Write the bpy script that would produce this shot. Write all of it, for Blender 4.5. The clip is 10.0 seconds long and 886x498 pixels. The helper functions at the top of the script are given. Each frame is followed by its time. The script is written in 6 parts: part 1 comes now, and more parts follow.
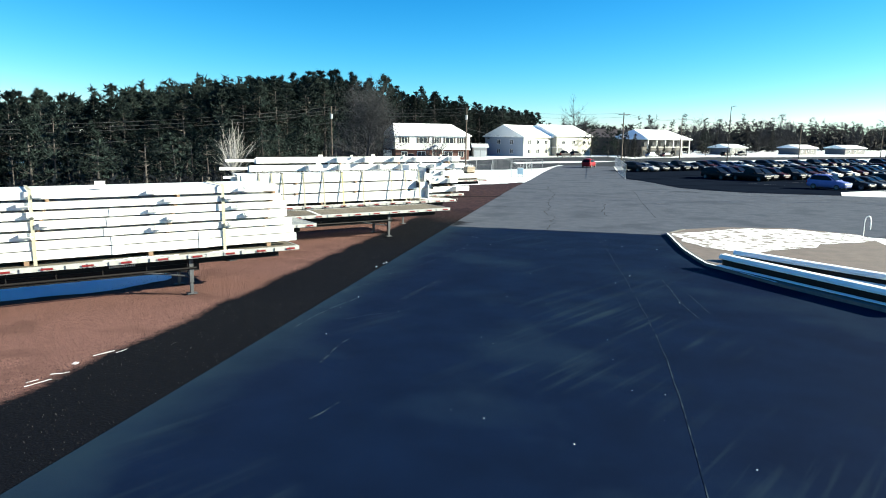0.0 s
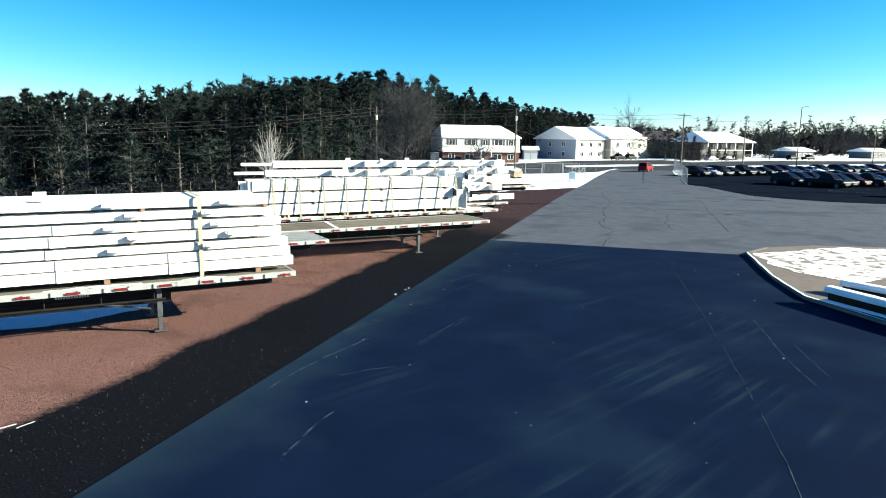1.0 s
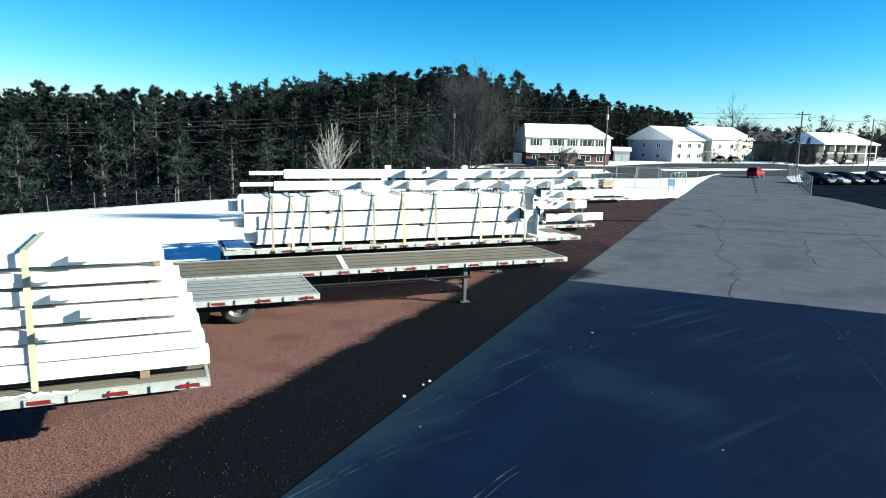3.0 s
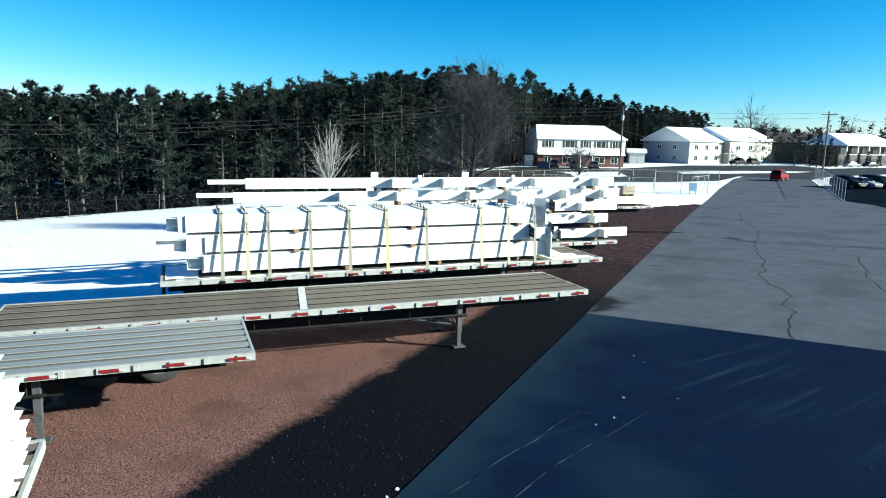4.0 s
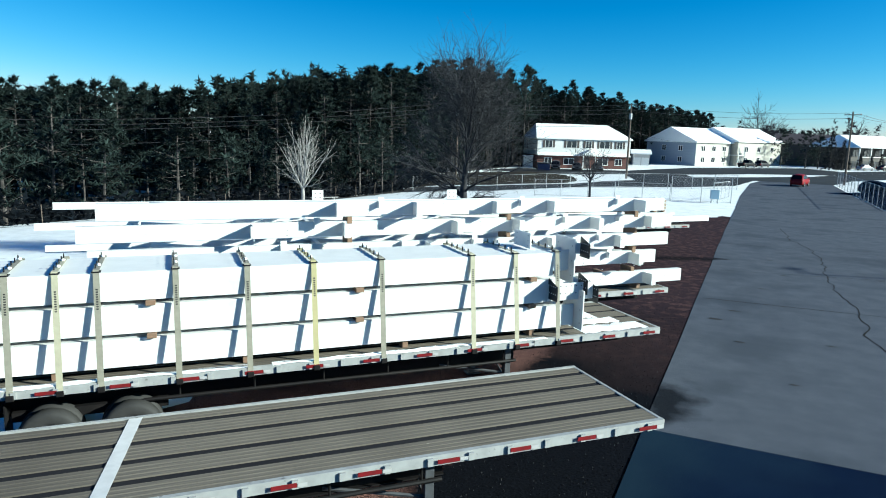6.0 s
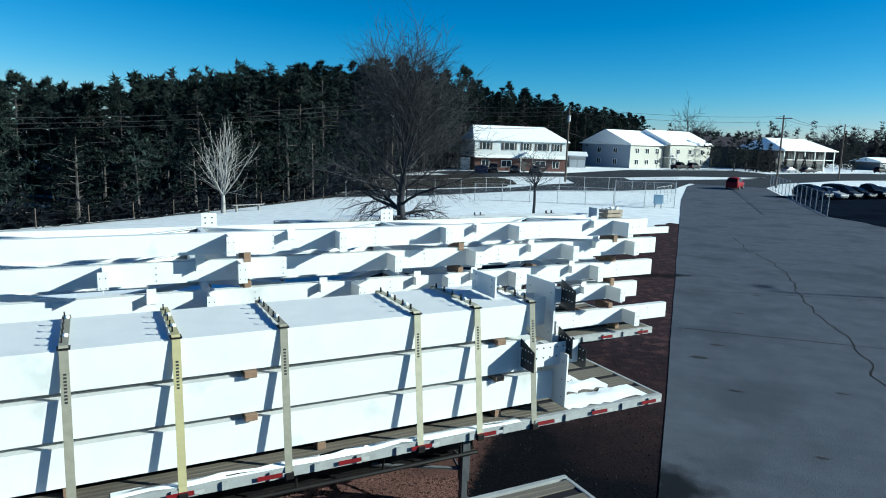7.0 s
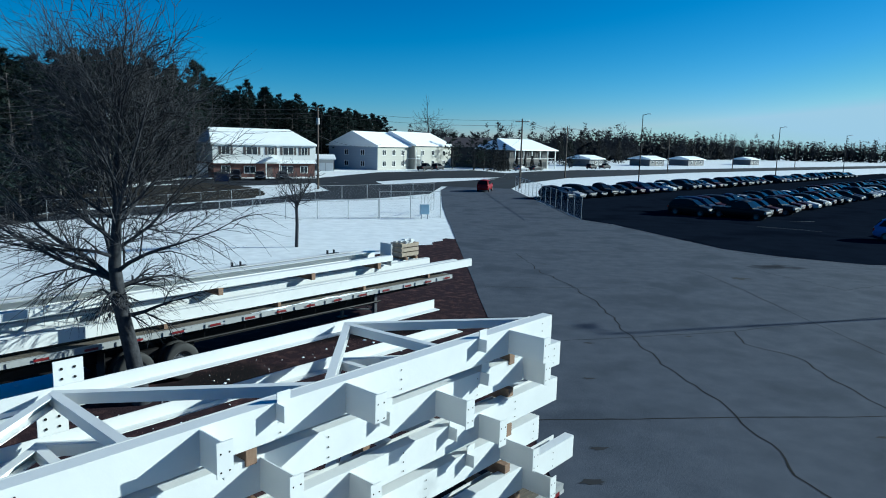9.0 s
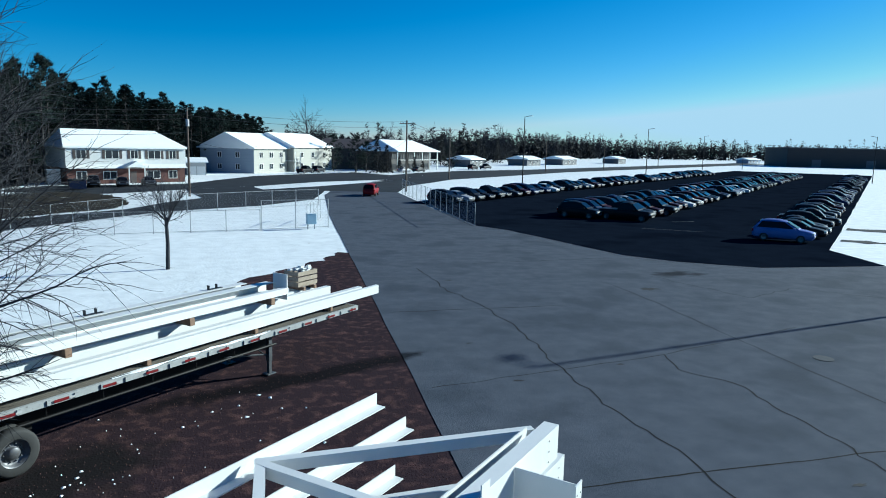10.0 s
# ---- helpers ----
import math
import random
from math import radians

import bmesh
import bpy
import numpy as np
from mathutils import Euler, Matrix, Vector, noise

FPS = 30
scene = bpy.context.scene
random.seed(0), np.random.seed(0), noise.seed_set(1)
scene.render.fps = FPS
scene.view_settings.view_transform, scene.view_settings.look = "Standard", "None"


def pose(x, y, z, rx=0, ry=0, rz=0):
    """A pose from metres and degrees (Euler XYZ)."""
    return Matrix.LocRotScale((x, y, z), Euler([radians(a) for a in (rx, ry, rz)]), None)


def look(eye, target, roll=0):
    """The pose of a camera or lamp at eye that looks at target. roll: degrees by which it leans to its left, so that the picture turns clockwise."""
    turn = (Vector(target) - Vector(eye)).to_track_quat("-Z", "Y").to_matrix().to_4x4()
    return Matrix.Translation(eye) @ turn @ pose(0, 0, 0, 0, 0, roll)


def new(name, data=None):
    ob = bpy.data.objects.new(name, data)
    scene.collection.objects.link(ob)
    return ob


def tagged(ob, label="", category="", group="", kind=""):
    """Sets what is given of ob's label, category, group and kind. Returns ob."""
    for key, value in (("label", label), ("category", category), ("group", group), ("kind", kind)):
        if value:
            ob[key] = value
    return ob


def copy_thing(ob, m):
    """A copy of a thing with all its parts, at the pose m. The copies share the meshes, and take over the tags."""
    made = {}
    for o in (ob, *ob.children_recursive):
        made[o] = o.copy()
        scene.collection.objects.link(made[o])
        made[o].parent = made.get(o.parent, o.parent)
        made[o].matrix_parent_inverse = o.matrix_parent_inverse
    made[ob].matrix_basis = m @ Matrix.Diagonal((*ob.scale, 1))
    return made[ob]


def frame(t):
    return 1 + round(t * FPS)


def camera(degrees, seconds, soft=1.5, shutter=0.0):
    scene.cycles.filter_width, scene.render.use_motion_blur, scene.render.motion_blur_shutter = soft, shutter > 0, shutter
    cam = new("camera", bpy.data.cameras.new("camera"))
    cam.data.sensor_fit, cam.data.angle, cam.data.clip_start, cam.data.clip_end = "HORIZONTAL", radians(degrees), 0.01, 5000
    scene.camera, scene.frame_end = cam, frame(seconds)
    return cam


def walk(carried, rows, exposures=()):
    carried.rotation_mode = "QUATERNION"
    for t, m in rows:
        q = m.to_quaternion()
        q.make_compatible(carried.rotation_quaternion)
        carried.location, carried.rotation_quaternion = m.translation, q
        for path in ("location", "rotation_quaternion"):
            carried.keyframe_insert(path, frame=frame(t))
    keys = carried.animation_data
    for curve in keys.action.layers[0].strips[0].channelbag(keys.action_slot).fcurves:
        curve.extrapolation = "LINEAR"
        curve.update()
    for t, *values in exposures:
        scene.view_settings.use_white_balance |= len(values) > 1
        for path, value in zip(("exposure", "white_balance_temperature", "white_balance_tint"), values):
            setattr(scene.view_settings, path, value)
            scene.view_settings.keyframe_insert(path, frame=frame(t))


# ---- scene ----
# The drone camera and its flight
cam = camera(66.4, 10.0, 1.0)

PATH = [
    (0, (8.59, -1.376, 5.507), (8.164, 0.55, 5.177), 0.8),
    (0.5, (8.32, 1.208, 5.28), (7.824, 3.12, 4.966), 0.7),
    (1, (8.018, 3.737, 5.466), (7.45, 5.627, 5.14), 0.9),
    (1.5, (7.664, 6.175, 5.449), (7.023, 8.042, 5.127), 0.9),
    (2, (7.196, 8.595, 5.507), (6.485, 10.436, 5.182), 1.0),
    (2.5, (6.748, 10.723, 5.622), (5.982, 12.54, 5.289), 1.2),
    (4, (4.783, 17.577, 5.664), (3.951, 19.365, 5.333), 1.2),
    (4.5, (4.04, 19.705, 5.7), (3.201, 21.489, 5.367), 1.3),
    (5, (3.274, 21.749, 5.745), (2.434, 23.533, 5.408), 1.5),
    (6.5, (0.749, 27.603, 5.763), (-0.031, 29.415, 5.432), 1.9),
    (7, (-0.086, 29.487, 5.849), (-0.734, 31.351, 5.522), 1.9),
    (7.5, (-0.897, 31.282, 6.005), (-1.379, 33.196, 5.683), 1.8),
    (8, (-1.618, 33.114, 6.166), (-1.917, 35.066, 5.85), 1.7),
    (8.5, (-2.237, 34.888, 6.356), (-2.345, 36.86, 6.044), 1.5),
    (9, (-2.76, 36.673, 6.516), (-2.682, 38.648, 6.209), 1.5),
    (9.5, (-3.14, 38.351, 6.701), (-2.89, 40.312, 6.398), 1.4),
    (10, (-3.39, 39.998, 6.897), (-2.966, 41.929, 6.598), 1.3),
]
walk(cam, [(t, look(eye, target, roll)) for t, eye, target, roll in PATH], [(0.0, 0.6, 6350, 6), (2.5, 0.47, 6150, 3), (4.5, 0.2, 5650, 1), (6.5, -0.22, 5400, 1), (8.5, -0.76, 5050, 1), (10.0, -0.46, 5150, 3)])

# ---- light ----
SUN_AZ, SUN_EL = radians(13.5), radians(20.5)  # low, from +x
sun_way = Vector((math.cos(SUN_AZ) * math.cos(SUN_EL), math.sin(SUN_AZ) * math.cos(SUN_EL), math.sin(SUN_EL)))
sun_data = bpy.data.lights.new("sun", "SUN")
sun_data.energy, sun_data.angle, sun_data.color = 12.0, radians(0.6), (1.0, 0.945, 0.74)
sun = new("sun", sun_data)
sun.matrix_world = look(sun_way * 200, (0, 0, 0))
world = bpy.data.worlds.new("world")
scene.world = world
world.use_nodes = True
wn = world.node_tree
sky = wn.nodes.new("ShaderNodeTexSky")
sky.sky_type, sky.sun_disc = "NISHITA", False
sky.sun_elevation, sky.sun_rotation = SUN_EL, radians(90) - SUN_AZ
sky.air_density, sky.dust_density, sky.ozone_density = 0.75, 0.15, 1.8
# a crisp winter sky: deeper in its blue overhead, paler towards the horizon
split, join = wn.nodes.new("ShaderNodeSeparateColor"), wn.nodes.new("ShaderNodeCombineColor")
wn.links.new(sky.outputs[0], split.inputs[0])
for k, (power, gain, most) in enumerate(((2.6, 0.066, 7.0), (1.35, 0.63, 9.3), (1.0, 1.33, 9.8))):
    feed = split.outputs[k]
    for operation, value in (("POWER", power), ("MULTIPLY", gain), ("MINIMUM", most)):
        step = wn.nodes.new("ShaderNodeMath")
        step.operation = operation
        wn.links.new(feed, step.inputs[0])
        step.inputs[1].default_value = value
        feed = step.outputs[0]
    wn.links.new(feed, join.inputs[k])
wn.links.new(join.outputs[0], wn.nodes["Background"].inputs[0])
wn.nodes["Background"].inputs[1].default_value = 0.1

# ---- materials ----
def socket(node, name):
    return node.inputs[name]


def material(name, c1, c2=None, scale=3.0, rough=0.6, metal=0.0, bump=0.0, bump_scale=40.0, c3=None, scale3=0.5, amount3=0.4, world_space=False, detail=6.0, spread=0.25, rough_var=0.1, stretch=(1, 1, 1), island=0.0, gloss=0.5, streak=None, shoulder=None, dark_patches=None, margin=None):
    """A procedural surface: two tones at one scale, a third at a larger one, relief, and uneven gloss."""
    m = bpy.data.materials.new(name)
    m.use_nodes = True
    nt = m.node_tree
    b = nt.nodes["Principled BSDF"]
    if world_space:
        src = nt.nodes.new("ShaderNodeNewGeometry").outputs["Position"]
    else:
        src = nt.nodes.new("ShaderNodeTexCoord").outputs["Object"]
    mp = nt.nodes.new("ShaderNodeMapping")
    socket(mp, "Scale").default_value = stretch
    nt.links.new(src, mp.inputs[0])
    vec = mp.outputs[0]

    def noise_of(s, d=detail):
        n = nt.nodes.new("ShaderNodeTexNoise")
        socket(n, "Scale").default_value, socket(n, "Detail").default_value = s, d
        nt.links.new(vec, n.inputs["Vector"])
        return n.outputs[0]

    def ramp(fac, lo, hi):
        r = nt.nodes.new("ShaderNodeMapRange")
        r.inputs[1].default_value, r.inputs[2].default_value = lo, hi
        nt.links.new(fac, r.inputs[0])
        return r.outputs[0]

    def mix(fac, a, c):
        x = nt.nodes.new("ShaderNodeMix")
        x.data_type = "RGBA"
        nt.links.new(fac, x.inputs[0])
        for k, v in ((6, a), (7, c)):
            if isinstance(v, tuple):
                x.inputs[k].default_value = (*v, 1)
            else:
                nt.links.new(v, x.inputs[k])
        return x.outputs[2]

    n1 = noise_of(scale)
    col = mix(ramp(n1, 0.5 - spread, 0.5 + spread), c1, c2 or c1)
    if c3:
        n3 = noise_of(scale3, 8.0)
        edge = 0.5 + (0.5 - amount3) * 0.5
        col = mix(ramp(n3, edge - 0.06, edge + 0.06), col, c3)
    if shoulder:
        # a near-black band along the drive's edge, thinning out raggedly into the red stone
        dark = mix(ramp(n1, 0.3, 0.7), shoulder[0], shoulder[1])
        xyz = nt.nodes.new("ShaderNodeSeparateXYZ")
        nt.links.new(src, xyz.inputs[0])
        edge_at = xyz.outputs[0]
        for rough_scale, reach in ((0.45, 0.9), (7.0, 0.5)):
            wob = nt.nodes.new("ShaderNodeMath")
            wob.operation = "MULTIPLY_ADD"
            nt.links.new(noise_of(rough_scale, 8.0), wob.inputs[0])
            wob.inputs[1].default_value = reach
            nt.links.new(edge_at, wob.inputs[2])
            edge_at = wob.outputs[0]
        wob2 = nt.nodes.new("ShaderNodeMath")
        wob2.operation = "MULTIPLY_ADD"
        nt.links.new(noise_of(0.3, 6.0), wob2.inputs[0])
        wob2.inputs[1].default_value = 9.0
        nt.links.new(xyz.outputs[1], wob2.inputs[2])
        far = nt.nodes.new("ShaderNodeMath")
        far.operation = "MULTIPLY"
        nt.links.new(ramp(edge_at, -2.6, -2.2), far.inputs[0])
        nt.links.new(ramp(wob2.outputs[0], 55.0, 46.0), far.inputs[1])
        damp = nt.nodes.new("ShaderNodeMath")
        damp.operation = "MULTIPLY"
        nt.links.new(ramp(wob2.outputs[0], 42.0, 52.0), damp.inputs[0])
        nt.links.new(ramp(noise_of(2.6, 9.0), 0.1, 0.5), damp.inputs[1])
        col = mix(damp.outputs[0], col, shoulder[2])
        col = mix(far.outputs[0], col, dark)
    if streak:
        # long pale drag marks of salt and tyres, in one rough direction
        mp2 = nt.nodes.new("ShaderNodeMapping")
        socket(mp2, "Rotation").default_value = (0, 0, streak[1])
        nt.links.new(src, mp2.inputs[0])
        mp3 = nt.nodes.new("ShaderNodeMapping")
        socket(mp3, "Scale").default_value = (0.1, 2.2, 1.0)
        nt.links.new(mp2.outputs[0], mp3.inputs[0])
        sn = nt.nodes.new("ShaderNodeTexNoise")
        socket(sn, "Scale").default_value, socket(sn, "Detail").default_value = 1.5, 5.0
        nt.links.new(mp3.outputs[0], sn.inputs["Vector"])
        mul = nt.nodes.new("ShaderNodeMath")
        mul.operation = "MULTIPLY"
        nt.links.new(ramp(sn.outputs[0], 0.52, 0.78), mul.inputs[0])
        nt.links.new(ramp(noise_of(0.16, 3.0), 0.48, 0.66), mul.inputs[1])
        col = mix(mul.outputs[0], col, streak[0])
    if margin:
        # dust blown along the edge that lies at x = 0
        mx = nt.nodes.new("ShaderNodeSeparateXYZ")
        nt.links.new(src, mx.inputs[0])
        ma = nt.nodes.new("ShaderNodeMath")
        ma.operation = "MULTIPLY_ADD"
        nt.links.new(noise_of(0.7, 8.0), ma.inputs[0])
        ma.inputs[1].default_value = 2.0
        nt.links.new(mx.outputs[0], ma.inputs[2])
        ml = nt.nodes.new("ShaderNodeMath")
        ml.operation = "MULTIPLY"
        nt.links.new(ramp(ma.outputs[0], 2.5, 1.0), ml.inputs[0])
        ml.inputs[1].default_value = 0.75
        col = mix(ml.outputs[0], col, margin)
    for sx, sy, rx, ry, turn, tone in dark_patches or ():
        # a soft, ragged, turned ellipse of darker tone
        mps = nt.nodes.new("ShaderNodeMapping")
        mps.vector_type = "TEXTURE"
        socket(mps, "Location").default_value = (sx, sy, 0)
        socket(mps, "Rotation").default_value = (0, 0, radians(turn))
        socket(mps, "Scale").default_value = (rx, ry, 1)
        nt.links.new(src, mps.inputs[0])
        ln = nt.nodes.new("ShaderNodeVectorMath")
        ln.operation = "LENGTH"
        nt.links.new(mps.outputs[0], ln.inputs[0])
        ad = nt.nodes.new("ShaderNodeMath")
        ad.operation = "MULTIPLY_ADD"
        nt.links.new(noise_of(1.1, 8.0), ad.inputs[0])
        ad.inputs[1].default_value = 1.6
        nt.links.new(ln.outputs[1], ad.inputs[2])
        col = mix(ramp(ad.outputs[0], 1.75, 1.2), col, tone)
    if island:
        geo = nt.nodes.new("ShaderNodeNewGeometry")
        hsv = nt.nodes.new("ShaderNodeHueSaturation")
        r = nt.nodes.new("ShaderNodeMapRange")
        r.inputs[3].default_value, r.inputs[4].default_value = 1 - island, 1 + island
        nt.links.new(geo.outputs["Random Per Island"], r.inputs[0])
        nt.links.new(r.outputs[0], hsv.inputs["Value"])
        nt.links.new(col, hsv.inputs["Color"])
        col = hsv.outputs[0]
    nt.links.new(col, b.inputs["Base Color"])
    rr = nt.nodes.new("ShaderNodeMapRange")
    rr.inputs[3].default_value, rr.inputs[4].default_value = max(0.02, rough - rough_var), min(1, rough + rough_var)
    nt.links.new(n1, rr.inputs[0])
    nt.links.new(rr.outputs[0], b.inputs["Roughness"])
    b.inputs["Metallic"].default_value = metal
    b.inputs["Specular IOR Level"].default_value = gloss
    if bump:
        bp = nt.nodes.new("ShaderNodeBump")
        bp.inputs["Strength"].default_value, bp.inputs["Distance"].default_value = bump, 0.02
        nt.links.new(noise_of(bump_scale, 3.0), bp.inputs["Height"])
        nt.links.new(bp.outputs[0], b.inputs["Normal"])
    return m


SNOW = material("snow", (0.89, 0.91, 0.91), (0.82, 0.84, 0.84), 0.6, 0.65, bump=0.5, bump_scale=3.0, world_space=True)
FIELD = material("snowy_grass", (0.86, 0.88, 0.875), (0.66, 0.68, 0.68), 1.2, 0.7, bump=1.0, bump_scale=5.0, c3=(0.4, 0.37, 0.31), scale3=1.7, amount3=0.035, world_space=True, detail=12)
PATCHY = material("patchy_snow", (0.88, 0.87, 0.84), (0.76, 0.755, 0.74), 1.0, 0.7, bump=0.6, bump_scale=5.0, c3=(0.17, 0.135, 0.1), scale3=2.2, amount3=0.4, world_space=True, detail=12)
GRAVEL = material("red_gravel", (0.25, 0.134, 0.114), (0.04, 0.023, 0.022), 42.0, 0.95, bump=0.9, bump_scale=18.0, c3=(0.105, 0.058, 0.05), scale3=0.6, amount3=0.34, world_space=True, detail=3, spread=0.14, gloss=0.03, shoulder=((0.0068, 0.0082, 0.0125), (0.0007, 0.001, 0.002), (0.03, 0.0195, 0.0235)), dark_patches=((-2.9, 59.9, 7.5, 0.75, 24, (0.009, 0.0075, 0.009)), (-8.0, 54.5, 2.6, 1.6, 40, (0.014, 0.0125, 0.013))))
OLD_ASPHALT = material("old_asphalt", (0.089, 0.1, 0.124), (0.066, 0.075, 0.095), 1.3, 0.9, bump=0.5, bump_scale=60.0, c3=(0.057, 0.066, 0.084), scale3=0.3, amount3=0.34, world_space=True, detail=14, gloss=0.05, dark_patches=((0.3, 40.8, 0.8, 1.9, 0, (0.011, 0.0133, 0.018)), (0.2, 61.4, 1.0, 0.5, 22, (0.011, 0.0133, 0.018)), (18.0, 74.5, 2.2, 1.0, 10, (0.016, 0.019, 0.026))))
# black asphalt; the sky's blue reflection is put into its base colour
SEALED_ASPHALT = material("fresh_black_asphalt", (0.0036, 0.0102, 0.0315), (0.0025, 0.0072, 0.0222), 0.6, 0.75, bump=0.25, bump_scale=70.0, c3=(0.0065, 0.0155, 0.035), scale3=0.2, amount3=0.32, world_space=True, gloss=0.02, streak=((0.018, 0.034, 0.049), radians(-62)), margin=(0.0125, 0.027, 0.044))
NEW_ASPHALT = material("new_asphalt", (0.0085, 0.01275, 0.0221), (0.00578, 0.008925, 0.01615), 0.7, 0.95, bump=0.2, bump_scale=60.0, c3=(0.004675, 0.007225, 0.0136), scale3=0.2, amount3=0.35, world_space=True, gloss=0.0)
ROAD = material("road_asphalt", (0.02808, 0.03198, 0.03822), (0.02028, 0.0234, 0.02808), 0.4, 0.9, world_space=True, gloss=0.12)
FOREST_FLOOR = material("forest_floor", (0.024, 0.0168, 0.012), (0.0112, 0.0088, 0.0072), 0.4, 0.9, c3=(0.4, 0.416, 0.448), scale3=0.15, amount3=0.1, world_space=True)
WHITE_STEEL = material("white_primer_steel", (0.69, 0.695, 0.685), (0.63, 0.636, 0.63), 2.5, 0.5, bump=0.06, bump_scale=20.0, c3=(0.5, 0.51, 0.51), scale3=1.3, amount3=0.1, gloss=0.3)
DARK_PLATE = material("dark_galvanised_plate", (0.01, 0.011, 0.014), (0.018, 0.02, 0.024), 8.0, 0.45, 0.3)
ALU = material("aluminium_rail", (0.36, 0.37, 0.37), (0.25, 0.255, 0.255), 5.0, 0.6, 0.05, bump=0.05, c3=(0.1, 0.095, 0.095), scale3=9.0, amount3=0.12)
DECK_WOOD = material("weathered_deck", (0.165, 0.147, 0.122), (0.075, 0.066, 0.056), 14.0, 0.85, bump=0.5, bump_scale=40.0, stretch=(0.04, 1, 1), island=0.16, gloss=0.1)
DECK_ALU = material("aluminium_deck", (0.25, 0.262, 0.26), (0.16, 0.17, 0.168), 9.0, 0.5, 0.1, stretch=(0.06, 1, 1), island=0.12)
STRIP_WOOD = material("dark_nailing_strip", (0.012, 0.012, 0.015), (0.022, 0.021, 0.023), 5.0, 0.8, stretch=(0.1, 1, 1), gloss=0.1)
CHASSIS = material("black_chassis_steel", (0.008, 0.008, 0.009), (0.014, 0.012, 0.012), 5.0, 0.55, 0.1, gloss=0.2)
GREY_LEG = material("grey_leg_steel", (0.085, 0.09, 0.1), (0.045, 0.048, 0.055), 6.0, 0.55, 0.2)
RUBBER = material("tyre_rubber", (0.018, 0.018, 0.018), (0.03, 0.03, 0.03), 6.0, 0.8)
RIM = material("dusty_alloy", (0.16, 0.16, 0.17), (0.08, 0.08, 0.085), 8.0, 0.5, 0.5)
TIMBER = material("dunnage_timber", (0.24, 0.152, 0.096), (0.16, 0.096, 0.06), 8.0, 0.8, bump=0.3, bump_scale=30)
CRATE_WOOD = material("pale_crate_boards", (0.34, 0.2805, 0.2125), (0.255, 0.204, 0.153), 8.0, 0.8)
STRAP = material("grey_strap", (0.264, 0.248, 0.2), (0.2, 0.192, 0.152), 10.0, 0.75)
STRAP_P = material("pale_strap", (0.4, 0.376, 0.272), (0.32, 0.304, 0.224), 10.0, 0.75)
STRAP_Y = material("yellow_strap", (0.4, 0.36, 0.184), (0.336, 0.304, 0.16), 10.0, 0.75)
RED_TAPE = material("red_reflector", (0.2, 0.012, 0.016), (0.12, 0.012, 0.014), 8.0, 0.3)
WHITE_TAPE = material("white_reflector", (0.6, 0.6, 0.6), (0.5, 0.5, 0.5), 8.0, 0.4)
INK = material("black_ink", (0.02, 0.02, 0.02), rough=0.6)
BARK = material("grey_bark", (0.06, 0.061, 0.068), (0.028, 0.029, 0.033), 9.0, 0.95, bump=0.6, bump_scale=18, gloss=0.08)
BIRCH = material("pale_bark", (0.3, 0.29, 0.28), (0.17, 0.165, 0.16), 8.0, 0.85)
PINE_BARK = material("pine_bark", (0.115, 0.105, 0.1), (0.018, 0.017, 0.017), 1.0, 0.95, gloss=0.05, island=0.5)
NEEDLES = material("pine_needles", (0.02, 0.03, 0.0265), (0.0065, 0.0105, 0.0105), 1.5, 0.85, island=0.8, gloss=0.06)
SPRUCE = material("spruce_needles", (0.006, 0.0088, 0.0125), (0.0035, 0.005, 0.0074), 1.5, 0.7, island=0.4, gloss=0.1)
POLE_WOOD = material("pole_wood", (0.12, 0.092, 0.072), (0.08, 0.064, 0.052), 6.0, 0.85, stretch=(4, 4, 0.4))
GALV = material("galvanised_steel", (0.45, 0.46, 0.47), (0.35, 0.36, 0.37), 8.0, 0.45, 0.7)
WIRE = material("bare_wire", (0.045, 0.045, 0.05), rough=0.6)

# ---- mesh tools ----
def finish(name, bm, mat, smooth=False):
    me = bpy.data.meshes.new(name)
    bm.to_mesh(me)
    bm.free()
    for m in mat if isinstance(mat, (list, tuple)) else (mat,):
        me.materials.append(m)
    if smooth:
        me.shade_smooth()
    return me


def part(name, bm, mat, parent=None, label="", smooth=False):
    ob = new(name, finish(name, bm, mat, smooth))
    ob.parent = parent
    return tagged(ob, label)


def empty(name, m, label="", category="", group="", kind=""):
    ob = new(name)
    ob.empty_display_size = 0.3
    ob.matrix_world = m
    return tagged(ob, label, category, group, kind)


def shared(name, me, parent, m=None, label=""):
    ob = new(name, me)
    ob.parent = parent
    if m is not None:
        ob.matrix_basis = m
    return tagged(ob, label)


def box(bm, x0, x1, y0, y1, z0, z1, mat=0, bevel=0.0):
    vs = [bm.verts.new((x, y, z)) for z in (z0, z1) for y in (y0, y1) for x in (x0, x1)]
    fs = [bm.faces.new([vs[k] for k in q]) for q in ((0, 2, 3, 1), (4, 5, 7, 6), (0, 1, 5, 4), (2, 6, 7, 3), (0, 4, 6, 2), (1, 3, 7, 5))]
    for f in fs:
        f.material_index = mat
    if bevel:
        es = {e for f in fs for e in f.edges}
        out = bmesh.ops.bevel(bm, geom=list(es), offset=bevel, segments=1, affect="EDGES")
        for f in out["faces"]:
            f.material_index = mat
    return vs


